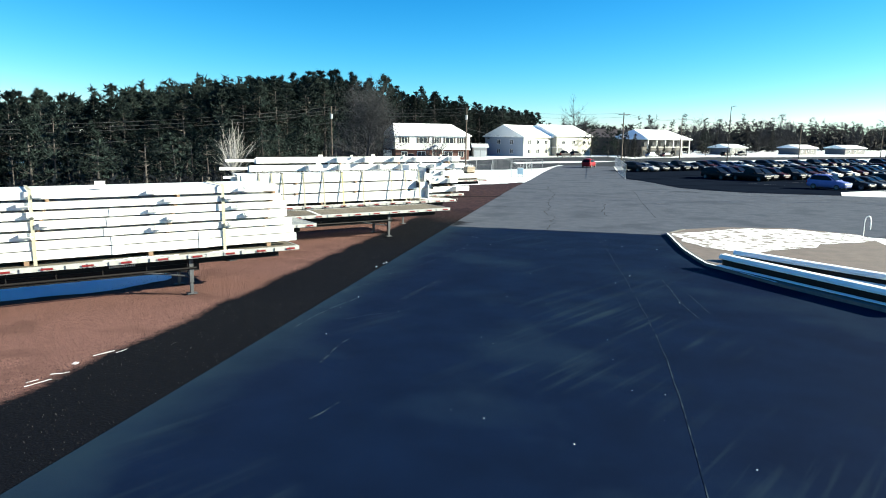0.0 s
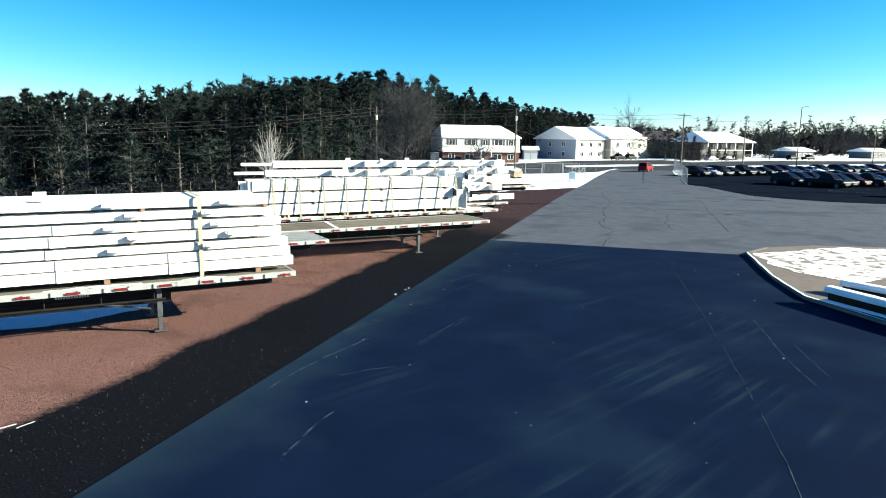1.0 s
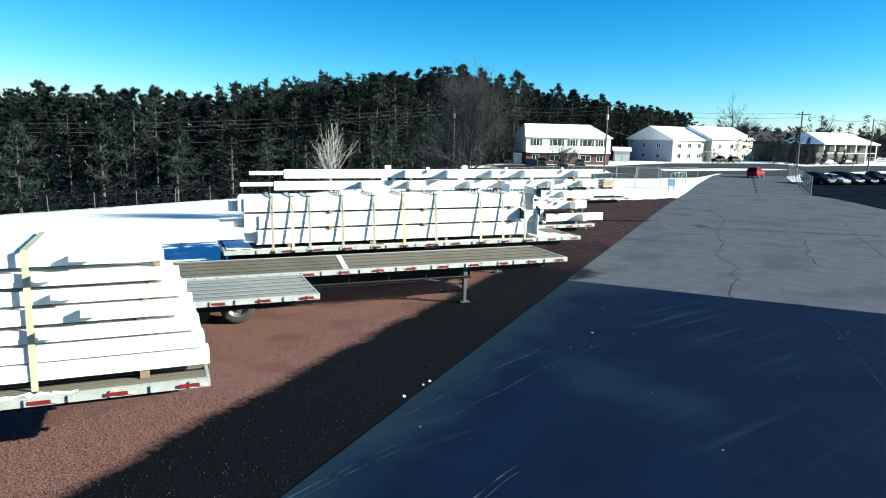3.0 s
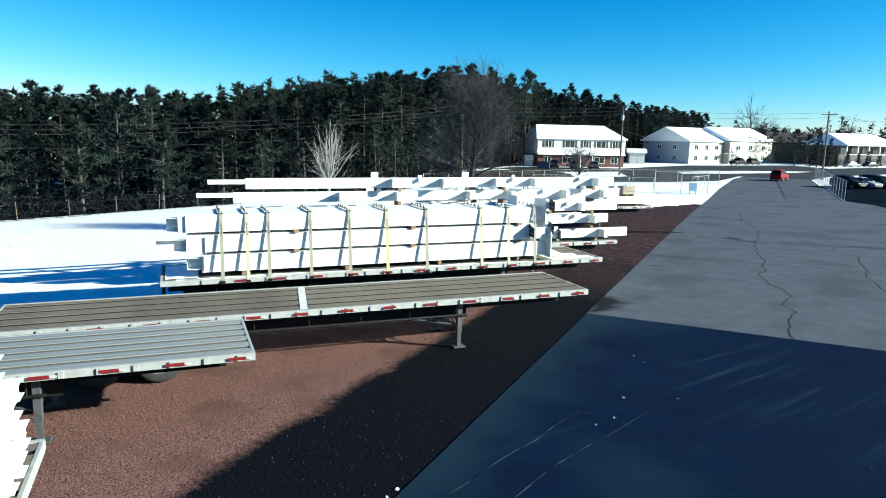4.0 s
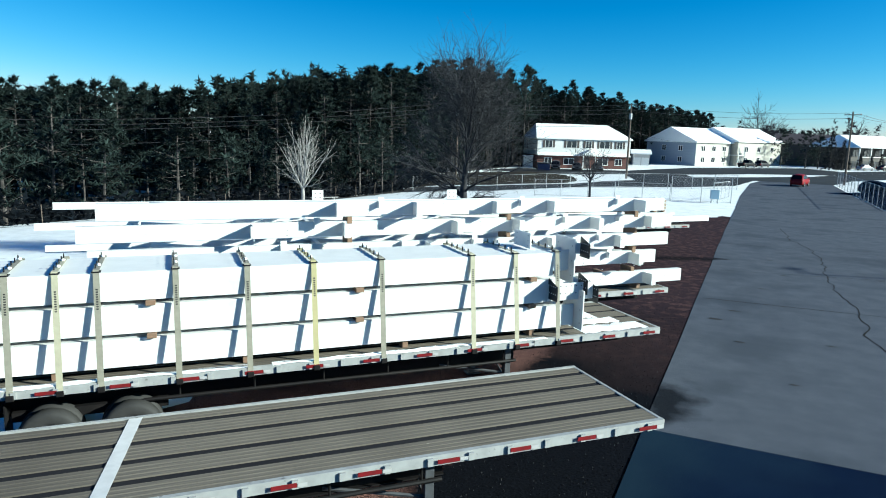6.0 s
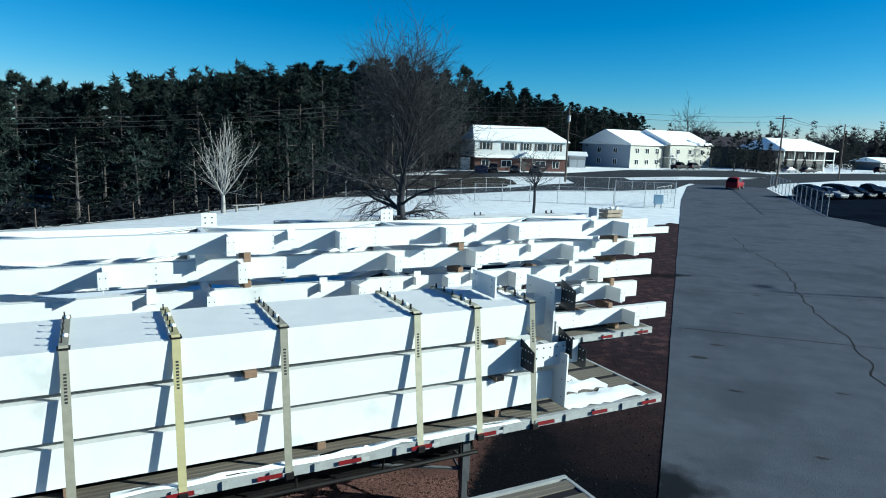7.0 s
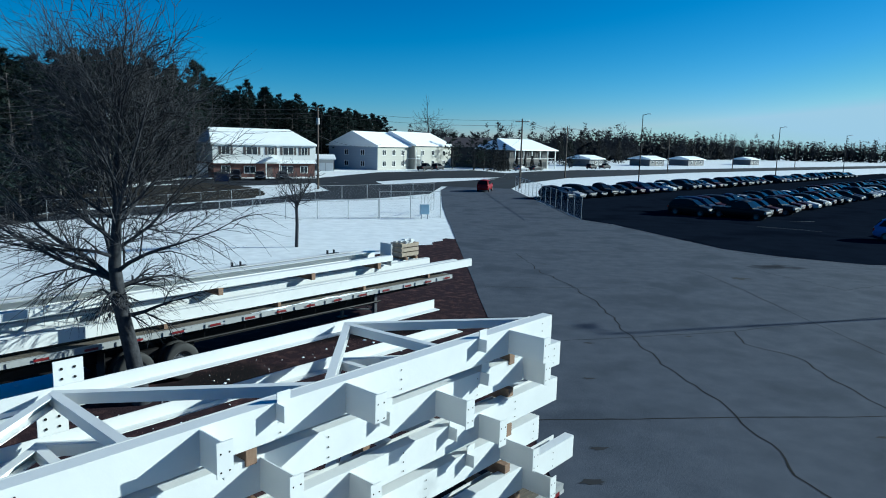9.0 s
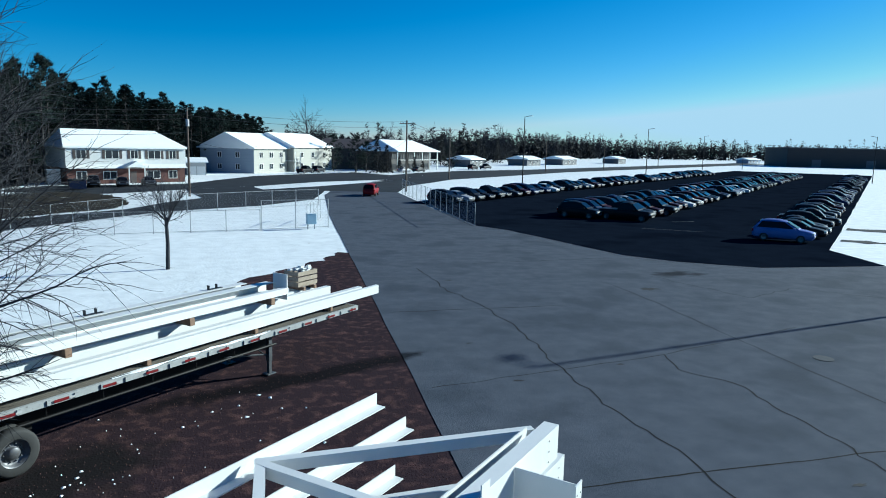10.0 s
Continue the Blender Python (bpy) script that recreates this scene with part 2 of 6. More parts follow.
def prism(bm, profile, p0, p1, up=(0, 0, 1), mat=0):
    """A closed profile of (side, up) pairs drawn from p0 to p1, with ends."""
    p0, p1 = Vector(p0), Vector(p1)
    way = (p1 - p0).normalized()
    side = way.cross(Vector(up)).normalized()
    over = side.cross(way)
    rings = [[bm.verts.new(p + side * a + over * b) for a, b in profile] for p in (p0, p1)]
    n = len(profile)
    fs = [bm.faces.new((rings[0][k], rings[0][(k + 1) % n], rings[1][(k + 1) % n], rings[1][k])) for k in range(n)]
    fs += [bm.faces.new(rings[0][::-1]), bm.faces.new(rings[1])]
    for f in fs:
        f.material_index = mat


def i_profile(depth, width, tf=0.02, tw=0.014):
    a, b, h, k = width / 2, tw / 2, depth / 2, depth / 2 - tf
    return [(-a, -h), (a, -h), (a, -k), (b, -k), (b, k), (a, k), (a, h), (-a, h), (-a, k), (-b, k), (-b, -k), (-a, -k)]


def c_profile(depth, width, t=0.014):
    """A channel whose flat back faces the near side."""
    return [(-a, b) for a, b in ((0, -depth / 2), (width, -depth / 2), (width, -depth / 2 + t), (t, -depth / 2 + t), (t, depth / 2 - t), (width, depth / 2 - t), (width, depth / 2), (0, depth / 2))]


def l_profile(a, b, t=0.012):
    return [(0, 0), (a, 0), (a, t), (t, t), (t, b), (0, b)]


def tube(bm, p0, p1, r0, r1=None, n=6, mat=0, cap=True):
    p0, p1 = Vector(p0), Vector(p1)
    r1 = r0 if r1 is None else r1
    way = (p1 - p0).normalized()
    side = way.orthogonal().normalized()
    over = way.cross(side)
    rings = []
    for p, r in ((p0, r0), (p1, r1)):
        rings.append([bm.verts.new(p + side * (r * math.cos(2 * math.pi * k / n)) + over * (r * math.sin(2 * math.pi * k / n))) for k in range(n)])
    for k in range(n):
        bm.faces.new((rings[0][k], rings[0][(k + 1) % n], rings[1][(k + 1) % n], rings[1][k])).material_index = mat
    if cap:
        bm.faces.new(rings[0][::-1]).material_index = mat
        bm.faces.new(rings[1]).material_index = mat


def polytube(bm, pts, r, n=5):
    """One unbroken tube along points."""
    rings = []
    pts = [Vector(p) for p in pts]
    for k, p in enumerate(pts):
        way = (pts[min(len(pts) - 1, k + 1)] - pts[max(0, k - 1)]).normalized()
        side = way.cross(Vector((0.13, 0.2, 1))).normalized()
        over = way.cross(side)
        rings.append([bm.verts.new(p + side * (r * math.cos(6.2832 * j / n)) + over * (r * math.sin(6.2832 * j / n))) for j in range(n)])
    for a, b in zip(rings, rings[1:]):
        for j in range(n):
            bm.faces.new((a[j], a[(j + 1) % n], b[(j + 1) % n], b[j]))


def lathe(bm, profile, n=20, mat=0, axis="y"):
    """Turns (radius, along) pairs about an axis through the origin."""
    rings = []
    for r, h in profile:
        ring = []
        for k in range(n):
            c, s = math.cos(2 * math.pi * k / n) * r, math.sin(2 * math.pi * k / n) * r
            ring.append(bm.verts.new((c, h, s) if axis == "y" else (c, s, h)))
        rings.append(ring)
    for a, b in zip(rings, rings[1:]):
        for k in range(n):
            bm.faces.new((a[k], a[(k + 1) % n], b[(k + 1) % n], b[k])).material_index = mat


def smoothstep(a, b, v):
    s = min(1.0, max(0.0, (v - a) / (b - a)))
    return s * s * (3 - 2 * s)


def land(x, y):
    """Height of the ground: a level yard, a snow field, and a drop into the pines beyond its crest."""
    d = max(0.0, -18 - x - 0.25 * max(0.0, 72 - y) * smoothstep(-18, -36, x))
    fall = 0.05 * min(d, 19) + 4.6 * smoothstep(17, 50, d)
    return -0.42 * smoothstep(65, 105, y) - fall * (1 - 0.85 * smoothstep(100, 135, y))


def rough_edge(points, step=1.0, amount=0.15, closed=True):
    out = []
    n = len(points)
    for k in range(n if closed else n - 1):
        a, b = Vector(points[k]), Vector(points[(k + 1) % n])
        parts = max(1, min(60, int((b - a).length / step)))
        side = Vector((a.y - b.y, b.x - a.x)).normalized()
        for j in range(parts):
            p = a.lerp(b, j / parts)
            w = amount * noise.noise(Vector((p.x * 0.9, p.y * 0.9, 3.1))) * (2 if amount else 0)
            w += amount * 0.7 * noise.noise(Vector((p.x * 2.7, p.y * 2.7, 8.1)))
            out.append(tuple(p + side * (w if 0 < j else 0)))
    return out


def sheet(name, points, mat, lift, label, category, step=4.0):
    """A flat-lying sheet of the setting that follows the ground."""
    bm = bmesh.new()
    bm.faces.new([bm.verts.new((x, y, 0)) for x, y in points])
    xs, ys = [p[0] for p in points], [p[1] for p in points]
    for axis, lo, hi in ((0, max(-100, min(xs)), min(-14, max(xs))), (1, max(60, min(ys)), min(140, max(ys)))):
        v = lo
        while v < hi:
            no = (1, 0, 0) if axis == 0 else (0, 1, 0)
            co = (v, 0, 0) if axis == 0 else (0, v, 0)
            bmesh.ops.bisect_plane(bm, geom=bm.verts[:] + bm.edges[:] + bm.faces[:], plane_co=co, plane_no=no)
            v += step
    bmesh.ops.triangulate(bm, faces=bm.faces[:])
    for v in bm.verts:
        v.co.z = land(v.co.x, v.co.y) + lift
    bmesh.ops.recalc_face_normals(bm, faces=bm.faces[:])
    ob = part(name, bm, mat)
    return tagged(ob, label, category, kind="structure")


# ---- ground ----
def build_ground():
    bm = bmesh.new()
    xs = [-900, -500, -250, -150] + [x for x in range(-110, 20, 4)] + [40, 90, 160, 300, 600, 1200]
    ys = [-300, -120] + [y for y in range(-40, 145, 5)] + [160, 180, 220, 300, 450, 700, 1500]
    grid = [[bm.verts.new((x, y, land(x, y))) for x in xs] for y in ys]
    for j in range(len(ys) - 1):
        for k in range(len(xs) - 1):
            bm.faces.new((grid[j][k], grid[j][k + 1], grid[j + 1][k + 1], grid[j + 1][k]))
    tagged(part("ground", bm, FIELD, smooth=True), "snow-covered grass field falling gently towards the pines", "ground", kind="structure")


build_ground()
GRAVEL_YARD = [(1.5, -60), (1.5, 84), (-0.7, 85), (-2.9, 79.5), (-5.8, 76), (-9, 68), (-10.5, 62), (-12, 55), (-11.8, 49), (-9.6, 40), (-8.6, 33), (-9.6, 26), (-11.5, 18.5), (-14, 13), (-17, 6), (-18, 0), (-18, -60)]
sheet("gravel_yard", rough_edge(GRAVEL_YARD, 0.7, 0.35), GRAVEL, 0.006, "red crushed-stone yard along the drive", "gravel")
DRIVE = [(0, -60), (24, -60), (24, 16), (20, 22), (18.4, 23.6), (15.4, 26.6), (14, 30), (13.3, 33), (13, 36), (12.9, 39.4), (14, 41.6), (16.5, 43.4), (20.7, 44.3), (23.7, 42.5), (26, 41.5), (70, 41.5), (70, 74), (33.6, 75.8), (24.7, 76), (20.6, 78.8), (18.3, 82), (17, 88.7), (15.2, 97.4), (13.2, 101.1), (12.6, 120), (12.4, 146), (4, 160), (0.7, 139.5), (0, 111)]
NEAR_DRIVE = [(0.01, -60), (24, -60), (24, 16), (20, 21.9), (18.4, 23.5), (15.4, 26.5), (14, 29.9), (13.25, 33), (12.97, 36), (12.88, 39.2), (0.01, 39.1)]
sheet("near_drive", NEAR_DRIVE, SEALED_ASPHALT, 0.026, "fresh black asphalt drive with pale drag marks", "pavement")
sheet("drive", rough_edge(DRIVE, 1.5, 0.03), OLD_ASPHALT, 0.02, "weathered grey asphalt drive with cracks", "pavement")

LOT_A, LOT_B = Vector((0.7071, 0.7071)), Vector((-0.7071, 0.7071))


def lot(p, q):
    """A place in the car park, p along its rows and q across them."""
    w = LOT_A * p + LOT_B * q
    return w.x, w.y


LOT = [(33.6, 75.8), (24.7, 76), (20.6, 78.8), (18.3, 82), (17, 88.7), (15.2, 97.4), (13.2, 101.1), (12.7, 124), lot(98, 82.3), lot(330, 82.3), lot(330, 33.4), lot(84, 33.4)]
sheet("car_park", rough_edge(LOT, 2.0, 0.05), NEW_ASPHALT, 0.032, "new black asphalt car park", "pavement")
ROAD_BAND = [(-70, 86), (-27.3, 101.9), (-19.5, 110.5), (-14.6, 116), (-7.4, 121.6), (-1.1, 131), (1.1, 148), (12.4, 146), (16.3, 161.8), (31, 189), (51, 211), (82, 246), (330, 470), (320, 492), (80.6, 270), (43, 241), (14.3, 178.3), (0.1, 159.2), (-9.3, 149), (-15.1, 132.8), (-18.2, 126.5), (-21.2, 117.6), (-30.6, 110.8), (-74, 95)]
sheet("road", rough_edge(ROAD_BAND, 4.0, 0.1), ROAD, 0.026, "asphalt road with ploughed snowy verges", "road")
# dark asphalt sheets laid as the parked cars' shadows on the snow
for p, wide, end in ((91.5, 1.6, 17.0), (103.0, 2.6, 14.0)):
    sheet("car_shadow_strip", rough_edge([lot(p, 33.0), lot(p + 1.5, end), lot(p + 1.5 + wide * 0.6, end), lot(p + wide, 33.0)], 0.9, 0.55), ROAD, 0.03, "dark strip painted as a car's shadow on the snowy verge", "pavement")
HOUSE_LOT = [(-45, 146), (-32.7, 137), (-27, 141), (-19.6, 149), (-10.2, 157.5), (0.5, 173.4), (15.7, 185.3), (19.5, 207.7), (12, 222), (-12, 195), (-22, 163), (-42, 157)]
sheet("side_lot", rough_edge(HOUSE_LOT, 3.0, 0.2), ROAD, 0.03, "asphalt frontage lot beside the apartment houses", "pavement")
LAWN = material("bare_winter_lawn", (0.045, 0.038, 0.028), (0.022, 0.02, 0.016), 0.8, 0.95, bump=0.5, bump_scale=8, c3=(0.75, 0.75, 0.74), scale3=0.3, amount3=0.06, world_space=True, gloss=0.05)
sheet("lawn", rough_edge([(-46, 128), (-36, 144), (-29, 139), (-25.5, 134), (-22.5, 125), (-22.6, 118.6), (-31, 112.2), (-45, 108)], 1.2, 0.5), LAWN, 0.034, "bare brown lawn with scraps of snow", "ground")
sheet("driveway", rough_edge([(-19.6, 149), (-10.2, 157.5), (-9.4, 153.4), (-7.6, 148), (-9.8, 143), (-15.2, 132.2), (-18.6, 144)], 2.0, 0.15), ROAD, 0.036, "asphalt driveway joining the road", "pavement")
sheet("forecourt", rough_edge([(11.6, 176.6), (15.7, 185.3), (19.5, 207.7), (30, 225), (56, 254), (43.2, 240.8), (14.4, 178.6)], 2.0, 0.15), ROAD, 0.038, "asphalt forecourt before the columned building", "pavement")
FOREST_BED = [(-46.5, -40), (-46, 40), (-42, 54), (-38.6, 70), (-37.6, 86), (-37.4, 98), (-40, 112), (-45, 128), (-46, 150), (-46, 176), (-10, 235), (40, 300), (-60, 420), (-400, 420), (-400, -40)]
sheet("forest_floor", rough_edge(FOREST_BED, 2.0, 0.4), FOREST_FLOOR, 0.012, "dark needle-strewn forest floor", "ground", step=6.0)


SHADED_SNOW = [(-6.9, 20.6), (-7.5, 18.9), (-10.0, 16.3), (-12.6, 13.4), (-15.8, 10.0), (-19.4, 6.3), (-22, 9), (-14, 18), (-9, 23), (-7.2, 21.4)]
sheet("snow_strip", rough_edge(SHADED_SNOW, 0.4, 0.12), SNOW, 0.018, "strip of unmelted snow in the trailer's shade", "snow")


# Kerbed snow island beside the drive
def build_island():
    rim = [(12.9, 39.4), (13, 36), (13.15, 33), (13.6, 29.7), (15.75, 26.0), (18.2, 22.6), (22.5, 16.6)]
    back = [(24, 41.8), (23.7, 42.3), (20.7, 44.1), (16.5, 43.2), (14, 41.4)]
    snow = [(13.15, 39.3), (13.3, 36.2), (14.6, 34.2), (16, 33.2), (18.2, 35), (21, 37.6), (24, 40), (23.7, 42.0), (20.7, 43.6), (17.2, 42.6), (15, 40.6)]
    for name, pts, mat, z, label in (("island", rough_edge(rim + back, 0.8, 0.0), SOIL, 0.13, "worn brown verge inside the kerb"), ("snow_patch", rough_edge(snow, 0.5, 0.25), PATCHY, 0.14, "thin patchy snow lying on the verge")):
        bm = bmesh.new()
        f = bm.faces.new([bm.verts.new((x, y, z)) for x, y in pts])
        bmesh.ops.triangulate(bm, faces=[f])
        bmesh.ops.recalc_face_normals(bm, faces=bm.faces[:])
        tagged(part(name, bm, mat), label, "ground", kind="structure")
    bm = bmesh.new()
    pts = rough_edge(back[-1:] + rim, 0.6, 0.0, closed=False)
    sides = []
    for k, p in enumerate(pts):
        a, c = Vector(pts[max(0, k - 1)]), Vector(pts[min(len(pts) - 1, k + 1)])
        t = (c - a).normalized()
        nrm = Vector((-t.y, t.x))
        row = [bm.verts.new((p[0] + nrm.x * o, p[1] + nrm.y * o, z)) for o, z in ((-0.09, 0.0), (-0.075, 0.14), (-0.05, 0.16), (0.12, 0.16), (0.13, 0.1))]
        sides.append(row)
    for r0, r1 in zip(sides, sides[1:]):
        for k in range(4):
            bm.faces.new((r0[k], r0[k + 1], r1[k + 1], r1[k]))
    bmesh.ops.recalc_face_normals(bm, faces=bm.faces[:])
    tagged(part("kerb", bm, CONCRETE), "low concrete kerb round the snow island", "kerb", kind="structure")


CONCRETE = material("kerb_concrete", (0.12, 0.118, 0.112), (0.08, 0.078, 0.075), 4.0, 0.85, bump=0.3, bump_scale=30, world_space=True)
SOIL = material("worn_verge", (0.136, 0.104, 0.088), (0.096, 0.076, 0.068), 1.5, 0.9, bump=0.4, bump_scale=20, world_space=True)
build_island()


# ---- trailers ----
DECK, TL, TW = 1.45, 14.63, 2.59
wheel_bm = bmesh.new()
lathe(wheel_bm, [(0.30, -0.12), (0.44, -0.14), (0.5, -0.1), (0.505, 0.1), (0.44, 0.14), (0.30, 0.12), (0.30, -0.12)], 28)
TYRE_ME = finish("tyre", wheel_bm, RUBBER, True)
wheel_bm = bmesh.new()
lathe(wheel_bm, [(0.30, -0.11), (0.27, -0.1), (0.26, -0.02), (0.14, 0.0), (0.13, -0.07), (0.1, -0.1), (0.0, -0.1)], 28)
for k in range(10):
    a = 2 * math.pi * k / 10
    tube(wheel_bm, (0.19 * math.cos(a), -0.012, 0.19 * math.sin(a)), (0.19 * math.cos(a), -0.045, 0.19 * math.sin(a)), 0.016, n=6)
RIM_ME = finish("rim", wheel_bm, RIM, True)


def slab_mesh(name, x, y, z, mat, bevel=0.0):
    bm = bmesh.new()
    box(bm, 0, x, 0, y, 0, z, bevel=bevel)
    return finish(name, bm, mat)


TAPE_RED = slab_mesh("red_tape", 0.32, 0.004, 0.06, RED_TAPE)
TAPE_WHITE = slab_mesh("pale_tape", 0.12, 0.004, 0.05, material("pale_tape", (0.42, 0.42, 0.42), (0.34, 0.34, 0.34), 8.0, 0.5))


POCKET = slab_mesh("stake_pocket", 0.08, 0.034, 0.11, ALU)


def build_trailer(m, wood, label, legs=True, stripe=None, axles=(-11.2, -12.45), tail=True, group="flatbed trailers", long=TL):
    root = empty("flatbed_trailer", m, label, "trailer", group)
    # deck planks with darker nailing strips between them
    mat = DECK_WOOD if wood else DECK_ALU
    w, wide, run, total = (0.1015, 0.145, 4, 22) if wood else (0.143, 0.143, 2, 17)
    long_plank = slab_mesh("plank", long - 0.12, w - 0.01, 0.035, mat, 0.003)
    low_plank = slab_mesh("nailing_strip", long - 0.12, wide - 0.01, 0.02, STRIP_WOOD if wood else DECK_WOOD)
    y = 0.08
    for k in range(total):
        low = k % (run + 1) == run
        shared("nailing_strip" if low else "plank", low_plank if low else long_plank, root, Matrix.Translation((-long + 0.06, y, DECK - 0.035)))
        y += wide if low else w
    bm = bmesh.new()
    for y0, y1 in ((0.0, 0.078), (TW - 0.078, TW)):
        prism(bm, [(0, 0), (0.078, 0), (0.078, 0.03), (0.06, 0.05), (0.06, 0.15), (0, 0.15)] if y0 else [(0.018, 0), (0.078, 0), (0.078, 0.15), (0, 0.15), (0, 0.05), (0.018, 0.03)], (-long, y1, DECK - 0.145), (0, y1, DECK - 0.145))
    part("side_rail", bm, ALU, root, "scuffed aluminium side rail")
    for x in (-long, -0.06):
        bm = bmesh.new()
        box(bm, x, x + 0.06, 0.08, TW - 0.08, DECK - 0.16, DECK + 0.004, bevel=0.006)
        part("end_rail", bm, ALU, root)
    # stake pockets along the near rail
    for y0 in (-0.035, TW + 0.001):
        for k in range(int((long - 0.3) / 0.6)):
            shared("stake_pocket", POCKET, root, Matrix.Translation((-0.34 - k * 0.6, y0, DECK - 0.13)))
    for k in range(int((long - 0.4) / 1.1)):
        x = -0.5 - k * 1.1
        shared("red_tape", TAPE_RED, root, Matrix.Translation((x, -0.042, DECK - 0.105)))
        shared("pale_tape", TAPE_WHITE, root, Matrix.Translation((x + 0.33, -0.042, DECK - 0.105)))
    bm = bmesh.new()
    for y in (0.78, 1.81):
        prism(bm, i_profile(0.3, 0.14), (-long + 0.2, y, DECK - 0.3), (-0.5, y, DECK - 0.3))
        prism(bm, i_profile(0.26, 0.14), (-long + 0.6, y, DECK - 0.57), (-3.4, y, DECK - 0.57))
    part("main_beam", bm, CHASSIS, root)
    bm = bmesh.new()
    for k in range(23):
        x = -0.4 - k * 0.62
        prism(bm, c_profile(0.1, 0.05), (x, 0.06, DECK - 0.1), (x, TW - 0.06, DECK - 0.1))
    part("crossmember", bm, CHASSIS, root)
    # a rub line of pipe hung under the near edge
    bm = bmesh.new()
    tube(bm, (-3.6, 0.3, DECK - 0.52), (-11, 0.3, DECK - 0.5), 0.035, n=8)
    for k in range(6):
        x = -3.9 - k * 1.3
        tube(bm, (x, 0.3, DECK - 0.52), (x, 0.3, DECK - 0.15), 0.018, n=6)
    part("air_line", bm, CHASSIS, root)
    if legs:
        for y in (0.42, TW - 0.42):
            bm = bmesh.new()
            box(bm, -3.83, -3.69, y - 0.07, y + 0.07, 0.42, DECK - 0.15, bevel=0.008)
            box(bm, -3.81, -3.71, y - 0.05, y + 0.05, 0.05, 0.45)
            leg = part("landing_leg", bm, GREY_LEG, root)
            bm = bmesh.new()
            box(bm, -3.93, -3.59, y - 0.13, y + 0.13, 0.012, 0.05, bevel=0.01)
            part("foot", bm, GREY_LEG, leg)
        bm = bmesh.new()
        tube(bm, (-3.76, 0.42, 0.75), (-3.76, TW - 0.42, 0.75), 0.03, n=8)
        tube(bm, (-3.76, 0.42, 0.5), (-3.76, TW - 0.42, 1.15), 0.022, n=6)
        tube(bm, (-3.76, 0.42, 0.62), (-5.2, 0.75, DECK - 0.62), 0.03, n=6)
        tube(bm, (-3.76, TW - 0.42, 0.62), (-5.2, TW - 0.75, DECK - 0.62), 0.03, n=6)
        part("brace", bm, GREY_LEG, root)
    for x in axles:
        bm = bmesh.new()
        tube(bm, (x, 0.12, 0.51), (x, TW - 0.12, 0.51), 0.065, n=10)
        part("axle", bm, CHASSIS, root)
        for y, turn in ((0.15, 0), (0.47, 0), (TW - 0.15, 180), (TW - 0.47, 180)):
            ty = shared("wheel", TYRE_ME, root, pose(x, y, 0.51, 0, 0, turn))
            shared("rim", RIM_ME, ty)
    bm = bmesh.new()
    for y in (0.5, 1.95):
        box(bm, axles[1] - 0.6, axles[0] + 0.6, y, y + 0.12, 0.72, 0.88)
        if tail:
            box(bm, axles[1] - 0.67, axles[1] - 0.65, y - 0.2, y + 0.3, 0.25, 1.1)
    part("suspension", bm, CHASSIS, root)
    bm = bmesh.new()
    if not tail:
        box(bm, -long + 0.3, -long + 0.4, 0.6, TW - 0.6, DECK - 0.3, DECK - 0.17)
    else:
        box(bm, -long + 0.02, -long + 0.12, 0.25, TW - 0.25, 0.5, 0.6, bevel=0.01)
    for y in (0.7, TW - 0.78) if tail else ():
        box(bm, -long + 0.03, -long + 0.11, y, y + 0.08, 0.58, DECK - 0.16)
    part("bumper", bm, CHASSIS, root)
    if stripe is not None:
        bm = bmesh.new()
        for v in box(bm, stripe - 0.09, stripe + 0.09, 0.09, TW - 0.09, DECK + 0.004, DECK + 0.008):
            v.co.x -= 0.36 * (1 - v.co.y / TW)
        part("stripe", bm, WHITE_TAPE, root, "white band painted across the deck")
    return root


def base(tip, angle):
    return pose(tip[0], tip[1], 0.02, 0, 0, angle)


M1, M2, M3, M4, M5 = base((-1.85, 21.4), 47), base((0.66, 36.2), 46.5), base((-0.1, 41.62), 46.8), base((-0.46, 46.2), 46.8), base((-1.34, 62.65), 47)
M2B = base((-3.72, 27.4), 46.5)
build_trailer(M1, True, "flatbed trailer with weathered deck under a tall steel load")
build_trailer(M2B, False, "empty aluminium-decked flatbed trailer on red gravel")
build_trailer(M2, True, "empty flatbed trailer with a worn plank deck and white cross stripe", stripe=-7.6)
build_trailer(M3, True, "flatbed trailer carrying strapped white girders, snow on deck")
build_trailer(M4, True, "flatbed trailer stacked with white roof trusses")
build_trailer(M5, True, "long flatbed trailer loaded with white beams", long=17.4)


# ---- steel loads ----
def steel(m, name, label, pieces, mat=None, category="steel beam", group=""):
    """One steel member as a thing: pieces is a list of (profile, p0, p1, up) or of box bounds."""
    bm = bmesh.new()
    for p in pieces:
        if len(p) == 4:
            prism(bm, *p)
        else:
            box(bm, *p)
    bmesh.ops.recalc_face_normals(bm, faces=bm.faces[:])
    ob = part(name, bm, mat or WHITE_STEEL)
    ob.matrix_world = m
    return tagged(ob, label, category, group)


